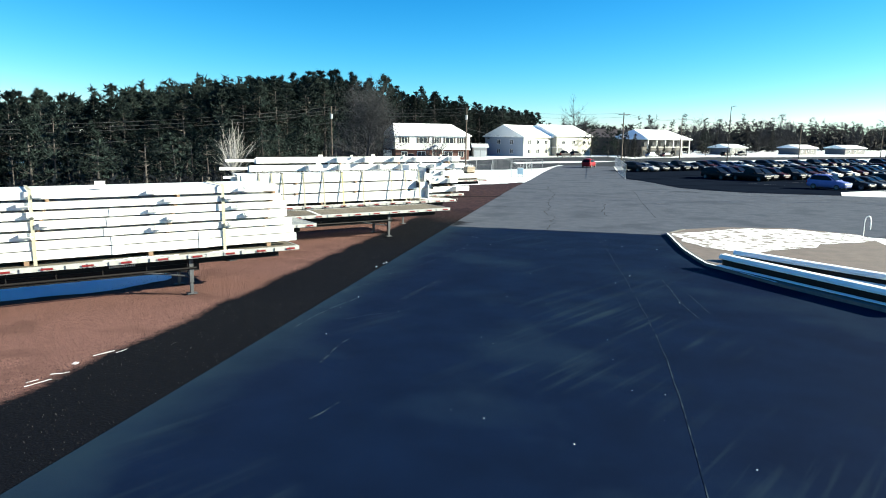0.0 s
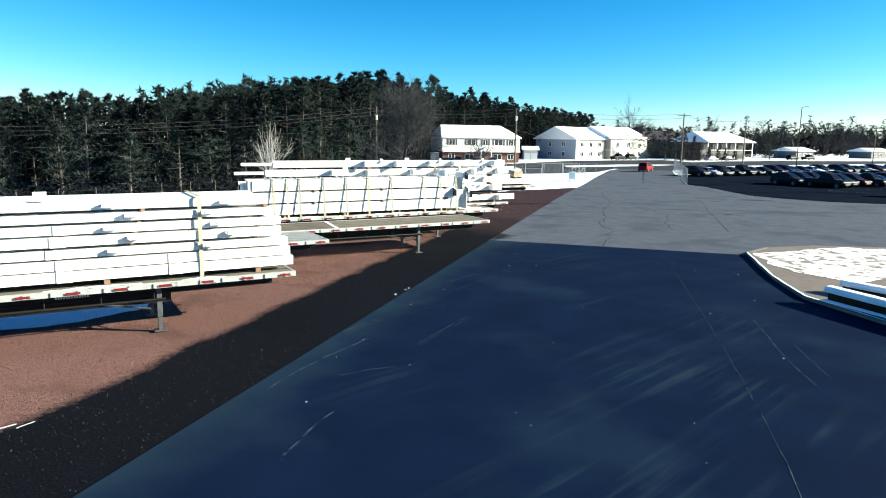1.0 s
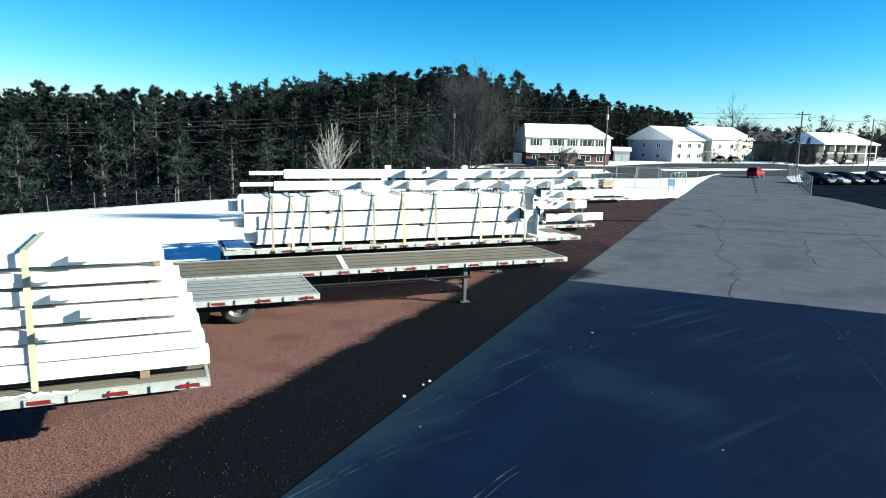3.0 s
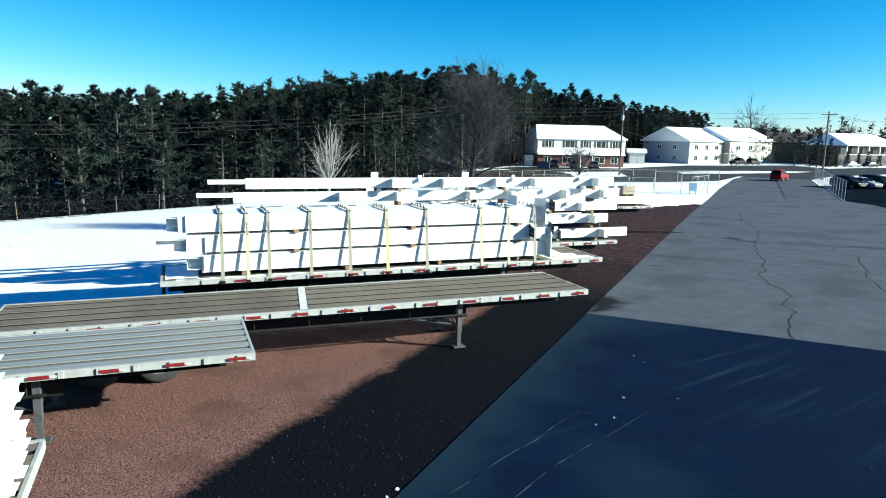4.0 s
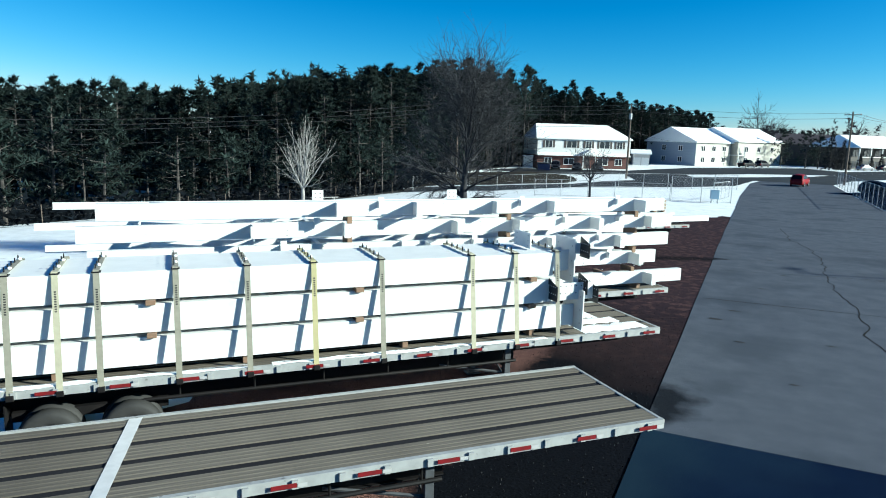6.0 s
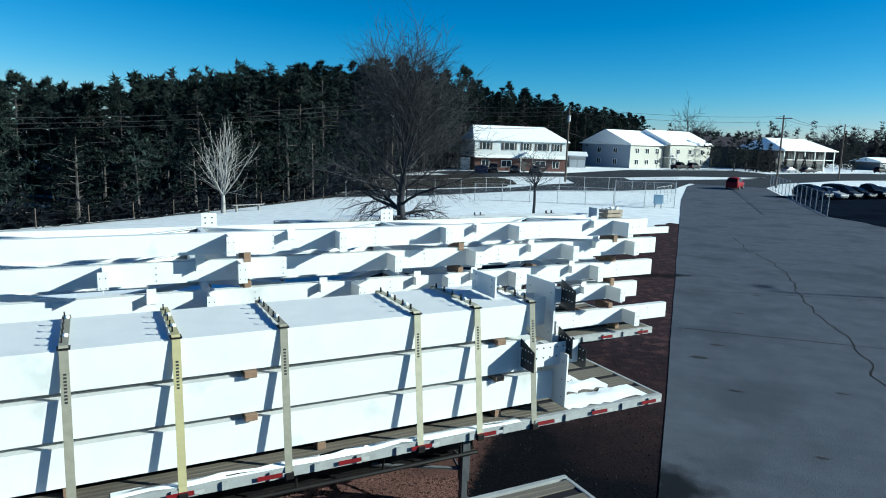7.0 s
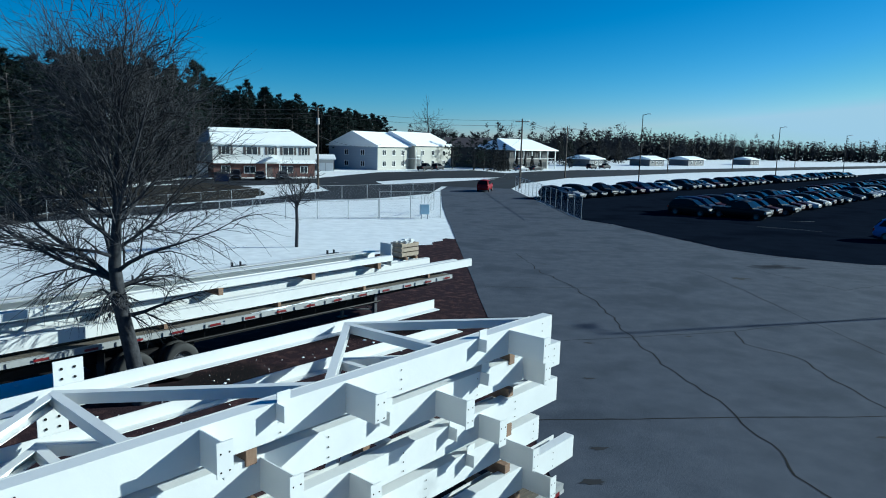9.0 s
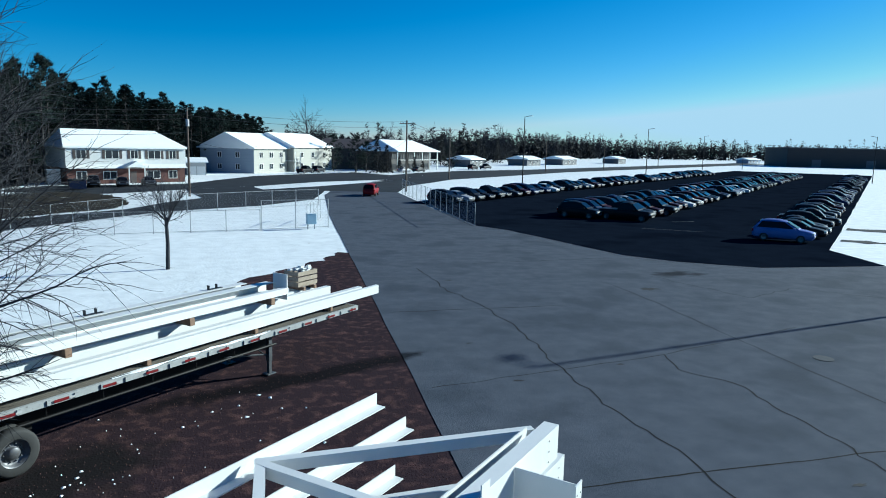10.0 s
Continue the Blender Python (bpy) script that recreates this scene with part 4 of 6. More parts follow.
def build_forest():
    r = random.Random(11)
    kinds = []
    for k in range(7):
        trunk, crown = pine_meshes(100 + k, 18.0, (0.36, 0.28, 0.44, 0.2, 0.34, 0.46, 0.14)[k], 1.3, 13)
        kinds.append((finish("trunk", trunk, PINE_BARK), finish("crown", crown, NEEDLES)))
    for row in range(4):
        d = r.uniform(0, 3)
        while (at := along(PINE_EDGE, d)) is not None:
            x, y, t = at
            depth = row * 5.2 + r.uniform(-1.6, 1.6)
            px, py = x - t[1] * depth + r.uniform(-1, 1), y + t[0] * depth
            k = r.randrange(7)
            tall = 0.95 * (1.0 + 0.19 * math.exp(-((d - 156) / 34) ** 2) - 0.04 * math.exp(-((d - 95) / 28) ** 2) - 0.11 * smoothstep(185, 240, d)) * r.uniform(0.9, 1.07)
            m = Matrix.Translation((px, py, land(px, py) - 0.1)) @ Matrix.Rotation(r.uniform(0, 6.283), 4, "Z") @ Matrix.Diagonal((r.uniform(0.9, 1.25),) * 2 + (tall, 1))
            root = new("pine_tree")
            root.matrix_world = m
            tagged(root, "tall plantation pine with a bare stem and ragged dark crown", "tree", "pine plantation")
            shared("trunk", kinds[k][0], root)
            shared("crown", kinds[k][1], root)
            d += r.uniform(2.6, 5.0)
    # young trees and undergrowth between the field and the tall rows
    small = []
    for k in range(4):
        trunk, crown = pine_meshes(140 + k, 9.0, (0.1, 0.22, 0.05, 0.3)[k], 0.95, 8)
        small.append((finish("trunk", trunk, PINE_BARK), finish("crown", crown, NEEDLES)))
    for row in range(3):
        d = r.uniform(0, 4)
        while (at := along(WOOD_EDGE, d)) is not None:
            x, y, t = at
            depth = 2.5 + row * 5.5 + r.uniform(-1.5, 1.5)
            px, py = x - t[1] * depth, y + t[0] * depth
            if math.hypot(px + 35.6, py - 76) > 3.5:
                k = r.randrange(4)
                root = new("young_pine")
                root.matrix_world = Matrix.Translation((px, py, land(px, py) - 0.1)) @ Matrix.Rotation(r.uniform(0, 6.283), 4, "Z") @ Matrix.Diagonal((r.uniform(0.8, 1.1),) * 2 + (r.uniform(0.55, 1.15), 1))
                tagged(root, "young dark pine at the edge of the woods", "tree", "young pines")
                shared("trunk", small[k][0], root)
                shared("crown", small[k][1], root)
            d += r.uniform(3.5, 7.5)
    brush = bmesh.new()
    d = 0.0
    while (at := along(WOOD_EDGE, d)) is not None:
        x, y, t = at
        for _ in range(9):
            depth = r.uniform(0.5, 26)
            px, py = x - t[1] * depth + r.uniform(-0.5, 0.5), y + t[0] * depth
            h = r.uniform(0.3, 2.2)
            for _ in range(7):
                tuft(brush, Vector((px + r.gauss(0, 0.5), py + r.gauss(0, 0.5), land(px, py) + r.uniform(0, h))), r.uniform(0.5, 0.9), r, 4)
        d += 0.9
    tagged(part("undergrowth", brush, SPRUCE), "dark tangled undergrowth under the pines", "undergrowth", kind="stuff")
    # the woods behind, foliage down to the ground
    trunks, crowns = bmesh.new(), bmesh.new()
    for row in range(4, 8):
        d = r.uniform(0, 3)
        while (at := along(PINE_EDGE, d)) is not None:
            x, y, t = at
            depth = row * 5.2 + r.uniform(-2, 2)
            px, py = x - t[1] * depth, y + t[0] * depth
            g = land(px, py)
            tall = 17 * (1.0 + 0.16 * math.exp(-((d - 156) / 34) ** 2) - 0.04 * math.exp(-((d - 95) / 28) ** 2) - 0.11 * smoothstep(185, 240, d)) * r.uniform(0.9, 1.05)
            tube(trunks, (px, py, g - 0.3), (px, py, g + tall), 0.16, 0.03, n=4, cap=False)
            for _ in range(90):
                f = r.random()
                z = g + tall * f
                w = 2.0 * (1.15 - f)
                tuft(crowns, Vector((px + r.gauss(0, w), py + r.gauss(0, w), z)), 1.2, r, 6, 0.8)
            d += r.uniform(3.0, 5.5) if d < 150 else r.uniform(1.7, 3.0)
    root = empty("woods", pose(0, 0, 0), "dense dark pine woods deep behind the front rows", "woods", kind="stuff")
    tagged(part("trunks", trunks, PINE_BARK, root), kind="stuff")
    tagged(part("crowns", crowns, NEEDLES, root), kind="stuff")


build_forest()


def grow(bm, p, way, length, radius, level, r, spec, twigs=None):
    """A limb with bends that forks on; thin ones go into the twig mesh."""
    out = twigs if twigs is not None and level >= spec["fine"] else bm
    segs = 4 if level < 2 else 3
    here, d, rad = Vector(p), Vector(way).normalized(), radius
    for k in range(segs):
        d = (d + Vector((r.gauss(0, 1), r.gauss(0, 1), r.gauss(0, 1))) * spec["bend"] + Vector((0, 0, spec["rise"][min(level, 5)]))).normalized()
        nxt = here + d * (length / segs)
        nr = rad * (0.86 if k < segs - 1 else 0.7)
        tube(out, here, nxt, rad, nr, n=8 if level == 0 else 5 if level == 1 else 4 if level == 2 else 3, cap=False)
        if level < spec["levels"] and (level > 0 or k >= spec["first"]):
            for _ in range(spec["forks"][min(level, 5)]):
                axis = d.orthogonal().normalized()
                axis.rotate(Matrix.Rotation(r.uniform(0, 6.283), 3, d))
                nd = d.copy()
                nd.rotate(Matrix.Rotation(radians(r.uniform(*spec["angle"])), 3, axis))
                grow(bm, here.lerp(nxt, r.uniform(0.2, 1)), nd, length * r.uniform(*spec["ratio"]) * (spec["limb"] if level == 0 else 1), max(nr * r.uniform(0.45, 0.65), spec["least"]), level + 1, r, spec, twigs)
        here, rad = nxt, nr
    if level < spec["levels"]:
        grow(bm, here, d, length * (0.62 if level else spec["lead"]), rad, level + 1, r, spec, twigs)


def bare_tree(name, x, y, seed, height, spec, mat, label, lean=(0, 0), stems=1, spread=0.0):
    r = random.Random(seed)
    root = empty(name, pose(x, y, land(x, y) + 0.0), label, "tree")
    trunk, twigs = bmesh.new(), bmesh.new()
    for k in range(stems):
        a = 6.283 * k / stems + 0.4
        way = Vector((lean[0] + spread * math.cos(a), lean[1] + spread * math.sin(a), 1))
        grow(trunk, (0, 0, -0.1), way, height * spec["stem"], spec["girth"], 0, r, spec, twigs)
    part("trunk", trunk, mat, root, smooth=True)
    part("crown", twigs, mat, root, "bare leafless twigs")
    return root


MAPLE = {"levels": 5, "forks": (5, 2, 2, 2, 2, 0), "bend": 0.1, "rise": (0.0, 0.06, 0.03, 0.0, -0.06, 0), "angle": (30, 64), "ratio": (0.42, 0.66), "least": 0.006, "stem": 0.33, "girth": 0.22, "first": 3, "fine": 3, "limb": 2.0, "lead": 1.15}
LIMB = dict(MAPLE, forks=(0, 2, 2, 1, 0, 0), rise=(0, 0.06, 0.03, 0.0, -0.05, 0), angle=(22, 48), ratio=(0.45, 0.68), bend=0.09, levels=5, fine=3, least=0.0075)
DROOP = dict(LIMB, rise=(0, -0.03, -0.08, -0.1, -0.1, 0), forks=(0, 1, 2, 1, 0, 0))


def maple(x, y):
    """A full-grown maple: a slightly leaning stem, low drooping boughs and a wide round crown of fine twigs."""
    r = random.Random(12)
    root = empty("bare_tree", pose(x, y, land(x, y)), "large leafless maple standing among the trailers", "tree")
    trunk, twigs = bmesh.new(), bmesh.new()
    stem = [(0.03, 0, -0.15, 0.27), (0, 0, 0.25, 0.22), (-0.16, 0.02, 1.2, 0.19), (-0.4, 0, 2.5, 0.175), (-0.5, 0.05, 3.4, 0.15), (-0.42, 0.1, 4.5, 0.11), (-0.34, 0.05, 5.6, 0.075), (-0.2, 0, 6.6, 0.045)]
    for a, b in zip(stem, stem[1:]):
        tube(trunk, a[:3], b[:3], a[3], b[3], n=10, cap=False)

    def on_stem(h):
        for a, b in zip(stem, stem[1:]):
            if a[2] <= h <= b[2]:
                return Vector(a[:3]).lerp(Vector(b[:3]), (h - a[2]) / (b[2] - a[2])), a[3]
        return Vector(stem[-1][:3]), 0.05

    for k in range(25):
        f = k / 24
        h = 2.2 + 4.3 * f ** 0.9
        p, thick = on_stem(h)
        a = k * 2.4 + r.uniform(-0.3, 0.3)
        tilt = radians(10 + 56 * f ** 0.8 + r.uniform(-8, 8))
        reach = 1.5 + 0.85 * math.sin(math.pi * min(1, 0.1 + f * 0.8)) if f > 0.16 else 1.05
        way = Vector((math.cos(a) * math.cos(tilt), math.sin(a) * math.cos(tilt), math.sin(tilt)))
        grow(trunk, p, way, reach * r.uniform(0.85, 1.1), min(0.075, thick * r.uniform(0.3, 0.5)), 1, r, DROOP if f < 0.3 else LIMB, twigs)
    # one long bough reaching out over the field
    grow(trunk, on_stem(3.0)[0], Vector((-1, 0.2, 0.62)), 2.3, 0.085, 1, r, LIMB, twigs)
    grow(trunk, on_stem(6.6)[0], Vector((0.1, 0, 1)), 1.25, 0.045, 1, r, LIMB, twigs)
    part("trunk", trunk, BARK, root, smooth=True)
    part("crown", twigs, BARK, root, "bare leafless twigs")


maple(-9.5, 52.9)
BIRCHY = {"levels": 4, "forks": (1, 1, 1, 1, 0, 0), "bend": 0.06, "rise": (0.05, 0.06, 0.05, 0.03, 0, 0), "angle": (18, 40), "ratio": (0.5, 0.75), "least": 0.012, "stem": 0.36, "girth": 0.12, "first": 1, "fine": 3, "limb": 1.2, "lead": 0.8}
def fan_tree(name, x, y, seed, mat, label, stem, boughs, reach, girth, spec, tilt=(50, 78)):
    """A small tree: one short stem, then boughs fanning out and up."""
    r = random.Random(seed)
    root = empty(name, pose(x, y, land(x, y)), label, "tree")
    trunk, twigs = bmesh.new(), bmesh.new()
    tube(trunk, (0, 0, -0.15), (0.05, 0, stem * 0.5), girth * 1.15, girth, n=8, cap=False)
    tube(trunk, (0.05, 0, stem * 0.5), (0, 0.03, stem), girth, girth * 0.85, n=8, cap=False)
    for k in range(boughs):
        a = 2.4 * k + r.uniform(-0.3, 0.3)
        up = radians(r.uniform(*tilt))
        grow(trunk, (0, 0.03, stem * r.uniform(0.75, 1.0)), Vector((math.cos(a) * math.cos(up), math.sin(a) * math.cos(up), math.sin(up))), reach * r.uniform(0.8, 1.1), girth * r.uniform(0.4, 0.6), 1, r, spec, twigs)
    part("trunk", trunk, mat, root, smooth=True)
    part("crown", twigs, mat, root, "bare leafless twigs")


FAN = dict(BIRCHY, levels=4, forks=(0, 1, 1, 1, 0, 0), rise=(0, 0.06, 0.05, 0.04, 0, 0), angle=(20, 42), ratio=(0.5, 0.75), least=0.011, fine=3, bend=0.05)
fan_tree("birch_tree", -35.6, 76.0, 8, BIRCH, "pale bare birch at the edge of the snow field", 1.6, 9, 2.7, 0.17, dict(FAN, levels=4, least=0.013, forks=(0, 1, 1, 0, 0, 0), angle=(20, 44), bend=0.06), (40, 80))
fan_tree("young_tree", -10.3, 79.0, 3, BARK, "young bare tree growing in the snow by the fence", 2.9, 6, 1.5, 0.1, dict(FAN, levels=4, least=0.012, angle=(24, 50)), (42, 74))
FAR_BARE = dict(MAPLE, forks=(3, 3, 3, 0, 0, 0), limb=1.6, least=0.05, levels=3, fine=2, girth=0.4, first=1, bend=0.07)
for x, y, h, seed in ((0.9, 256, 21, 21), (30, 300, 16, 22), (52, 330, 17, 23), (100, 390, 20, 24), (110, 396, 19, 25), (92, 385, 18, 26), (165, 470, 18, 27), (240, 560, 20, 28), (62, 330, 15, 29)):
    bare_tree("bare_tree", x, y, seed, h, FAR_BARE, BARK, "tall leafless tree behind the houses")


def spruce(x, y, h, seed):
    r = random.Random(seed)
    root = empty("spruce_tree", pose(x, y, land(x, y)), "dark conical spruce beside the houses", "tree")
    bm = bmesh.new()
    tube(bm, (0, 0, -0.1), (0, 0, h), 0.16, 0.02, n=6)
    part("trunk", bm, PINE_BARK, root)
    bm = bmesh.new()
    z = 0.08 * h
    while z < h:
        w = 0.24 * h * (1 - z / h) + 0.1
        for _ in range(int(6 + 10 * w)):
            a = r.uniform(0, 6.283)
            q = r.uniform(0.3, 1.05) * w
            tuft(bm, Vector((math.cos(a) * q, math.sin(a) * q, z - 0.2 * q + r.uniform(-0.2, 0.2))), 0.55, r, 5)
        z += 0.5
    part("crown", bm, SPRUCE, root)


for k, (x, y, h) in enumerate(((22.5, 229.5, 3.6), (25.5, 232.5, 4.2), (28.5, 236, 3.4), (31, 238.5, 4.0), (34, 241.5, 3.2), (20.0, 226.5, 5.0), (52, 300, 13), (58, 306, 9), (75, 330, 11), (82, 345, 9), (17.5, 218, 9.5), (20.5, 221, 7.5), (66, 318, 9), (90, 350, 12), (45, 292, 8))):
    spruce(x, y, h, 40 + k)


for k, (x, y, h, wide) in enumerate(((12.5, 224.0, 9.5, 1.6), (15.5, 226.0, 8.0, 1.5), (47.5, 262.0, 8.5, 1.3), (7.0, 232.0, 10.0, 1.4))):
    trunk, crown = pine_meshes(170 + k, h, 0.06, wide, 9)
    root = empty("broad_pine", pose(x, y, land(x, y)), "broad dark evergreen standing beside the houses", "tree")
    part("trunk", trunk, PINE_BARK, root)
    part("crown", crown, NEEDLES, root)


# ---- houses ----
SIDING = material("white_siding", (0.46, 0.452, 0.43), (0.41, 0.402, 0.388), 0.8, 0.6, bump=0.15, bump_scale=3, stretch=(0.2, 0.2, 6))
CREAM = material("cream_siding", (0.36, 0.35, 0.31), (0.32, 0.31, 0.275), 0.8, 0.6, stretch=(0.2, 0.2, 6))
BRICK = material("red_brick_wall", (0.112, 0.048, 0.0376), (0.08, 0.0336, 0.0288), 4.0, 0.85, bump=0.3, bump_scale=12)
GLASS = material("dark_window_glass", (0.02, 0.025, 0.03), (0.03, 0.035, 0.045), 1.0, 0.08)
TRIM = material("white_trim", (0.75, 0.75, 0.73), (0.68, 0.68, 0.66), 2.0, 0.5)
GREY_WALL = material("blue_grey_siding_and_shade", (0.26, 0.315, 0.4), (0.22, 0.27, 0.345), 0.8, 0.65, stretch=(0.2, 0.2, 6))
DARK_WALL = material("dark_brown_siding", (0.035, 0.03, 0.029), (0.025, 0.022, 0.021), 0.8, 0.7, stretch=(0.2, 0.2, 6))
DIM_WALL = material("dull_grey_siding", (0.1, 0.103, 0.112), (0.075, 0.078, 0.087), 0.8, 0.7, stretch=(0.2, 0.2, 6))
DARK_DOOR = material("dark_door", (0.06, 0.05, 0.05), (0.09, 0.07, 0.06), 2.0, 0.5)


def window_on(parent, x, z, w, h, y=0.0, side=None, trim=None):
    """A framed window on the front wall (y) or on the left end wall (side = y along it)."""
    def place(bm, a0, a1, d0, d1, z0, z1):
        if side is None:
            box(bm, a0, a1, d0, d1, z0, z1)
        else:
            box(bm, d0, d1, a0, a1, z0, z1)
    base_at = x if side is None else side
    off = y if side is None else x
    bm = bmesh.new()
    place(bm, base_at - w / 2, base_at + w / 2, off - 0.03, off + 0.02, z, z + h)
    win = part("window", bm, GLASS, parent)
    bm = bmesh.new()
    t = 0.09
    for a0, a1, z0, z1 in ((-w / 2 - t, w / 2 + t, -t, 0), (-w / 2 - t, w / 2 + t, h, h + t), (-w / 2 - t, -w / 2, 0, h), (w / 2, w / 2 + t, 0, h), (-0.04, 0.04, 0, h)):
        place(bm, base_at + a0, base_at + a1, off - 0.07, off - 0.031, z + z0, z + z1)
    part("frame", bm, trim or TRIM, win)


def roof_mesh(w, d, eave, rise, hip, over=0.5, thick=0.22):
    """A hipped or gabled roof slab over x 0..w, y 0..d."""
    bm = bmesh.new()
    ha, hb = hip if isinstance(hip, tuple) else (hip, hip)
    r0, r1 = (h if h else -over for h in (ha, hb))
    outer = [(-over, -over), (w + over, -over), (w + over, d + over), (-over, d + over)]
    low = [bm.verts.new((x, y, eave - 0.02)) for x, y in outer]
    edge = [bm.verts.new((x, y, eave + thick)) for x, y in outer]
    ra, rb = bm.verts.new((r0, d / 2, eave + thick + rise)), bm.verts.new((w - r1, d / 2, eave + thick + rise))
    for k in range(4):
        bm.faces.new((low[k], low[(k + 1) % 4], edge[(k + 1) % 4], edge[k]))
    bm.faces.new(low[::-1])
    bm.faces.new((edge[0], edge[1], rb, ra))
    bm.faces.new((edge[2], edge[3], ra, rb))
    bm.faces.new((edge[1], edge[2], rb))
    bm.faces.new((edge[3], edge[0], ra))
    bmesh.ops.recalc_face_normals(bm, faces=bm.faces[:])
    return bm


def shell(parent, w, d, h, mat, z0=0.0, rise=0.0, label=""):
    bm = bmesh.new()
    box(bm, 0, w, 0, d, z0, h)
    if rise:
        for x in (0.0, w - 0.2):
            prism(bm, [(0, 0), (d, 0), (d / 2, rise)], (x + 0.2, 0, h), (x, 0, h))
    bmesh.ops.recalc_face_normals(bm, faces=bm.faces[:])
    return part("wall", bm, mat, parent, label)


def apartment_house():
    root = empty("apartment_house", pose(-39.4, 160.1, land(-40, 165), 0, 0, 32), "two-storey apartment house of brick and white siding, snowy roof", "house")
    w, d = 19.4, 11.0
    shell(root, w, d, 2.7, BRICK, -0.6, label="red brick lower storey")
    bm = bmesh.new()
    box(bm, -0.15, w + 0.15, -0.15, d + 0.15, 2.7, 6.0)
    prism(bm, [(0, 0), (0.55, -0.1), (0, 0.55)], (-0.15, -0.15, 2.75), (w + 0.15, -0.15, 2.75))
    bmesh.ops.recalc_face_normals(bm, faces=bm.faces[:])
    part("upper_storey", bm, TRIM, root, "white-sided upper storey")
    part("roof", roof_mesh(w, d, 6.0, 2.9, (0.8, 3.0)), SNOW, root, "snow-covered hipped roof")
    for x, ww in ((2.2, 2.0), (7.0, 2.9), (10.6, 1.6), (14.0, 2.9), (17.2, 1.6)):
        window_on(root, x, 4.3, ww * 0.7, 1.35, -0.15)
        for sx in (-1, 1):
            bm = bmesh.new()
            box(bm, x + sx * (ww * 0.35 + 0.35) - 0.22, x + sx * (ww * 0.35 + 0.35) + 0.22, -0.2, -0.151, 4.25, 5.7)
            part("shutter", bm, DARK_DOOR, root)
    for x, ww in ((2.2, 1.7), (6.6, 2.4), (13.8, 2.6), (17.2, 1.6)):
        window_on(root, x, 0.9, ww * 0.85, 1.2, 0.0)
    porch = empty("porch", pose(0, 0, 0), "gabled entrance porch")
    porch.parent = root
    bm = bmesh.new()
    prism(bm, [(-1.6, 0), (1.6, 0), (0, 1.0)], (10.4, -1.8, 2.9), (10.4, 0.0, 2.9))
    bmesh.ops.recalc_face_normals(bm, faces=bm.faces[:])
    part("porch_roof", bm, SNOW, porch)
    for x in (9.1, 11.7):
        bm = bmesh.new()
        box(bm, x - 0.08, x + 0.08, -1.75, -1.6, -0.6, 2.9)
        part("post", bm, TRIM, porch)
    bm = bmesh.new()
    box(bm, 9.9, 10.9, -0.05, 0.0, -0.5, 2.1)
    part("door", bm, DARK_DOOR, root)
    shed = empty("garage", pose(-26.3, 196.0, land(-26, 196), 0, 0, 14), "low white garage with snow on its roof", "garage")
    shell(shed, 3.9, 6, 2.7, SIDING, -0.6)
    part("roof", roof_mesh(3.9, 6, 2.7, 0.9, 0), SNOW, shed)
    for x in (1.02, 2.9):
        bm = bmesh.new()
        box(bm, x - 0.85, x + 0.85, -0.04, 0.0, -0.55, 1.9)
        part("door", bm, TRIM, shed)
    hut = empty("meter_hut", pose(-42.4, 160.4, land(-43, 163), 0, 0, 24), "small white-doored hut beside the brick house", "shed")
    shell(hut, 1.9, 2.0, 2.4, SIDING, -0.5)
    bm = bmesh.new()
    box(bm, -0.1, 2.0, -0.1, 2.1, 2.4, 2.5)
    part("roof", bm, SNOW, hut)


apartment_house()


def twin_house():
    root = empty("twin_house", pose(-12.9, 207, land(-13, 207), 0, 0, 60), "pale two-storey twin apartment house with snowy gable roofs", "house")
    for x0, w, dy, h in ((0.0, 15.0, 0.0, 5.8), (15.6, 21.0, -1.6, 6.2)):
        block = empty("block", pose(x0, dy, 0))
        block.parent = root
        shell(block, w, 15.0, h, CREAM, -0.5, 3.6)
        part("roof", roof_mesh(w, 15.0, h, 3.6, 0, 0.6), SNOW, block, "snow-covered gable roof")
        for x in ((3.0, 7.5, 12.0) if not x0 else (4.0, 10.0, 16.5)):
            for z in (0.9, 3.7):
                window_on(block, x, z, 1.5, 1.25, 0.0)
        if not x0:
            # the gable end's blue shade is put into this panel's colour
            bm = bmesh.new()
            box(bm, -0.02, -0.001, 0, 15.0, -0.5, h)
            prism(bm, [(0, 0), (15.0, 0), (7.5, 3.6)], (-0.001, 0, h), (-0.02, 0, h))
            bmesh.ops.recalc_face_normals(bm, faces=bm.faces[:])
            part("gable_wall", bm, GREY_WALL, block, "gable wall with its shade put into a blue-grey colour")
            for yy in (4.5, 9.5):
                for z in (0.9, 3.7):
                    window_on(block, 0.0, z, 1.1, 1.2, side=yy)
    bm = bmesh.new()
    box(bm, 14.6, 17.4, -2.6, 0.2, 2.7, 2.9)
    box(bm, 14.6, 14.75, -2.6, -2.45, -0.5, 5.2)
    box(bm, 17.25, 17.4, -2.6, -2.45, -0.5, 5.2)
    box(bm, 14.6, 17.4, -2.6, -2.5, 3.6, 3.7)
    part("balcony", bm, TRIM, root, "white entrance balcony")


twin_house()


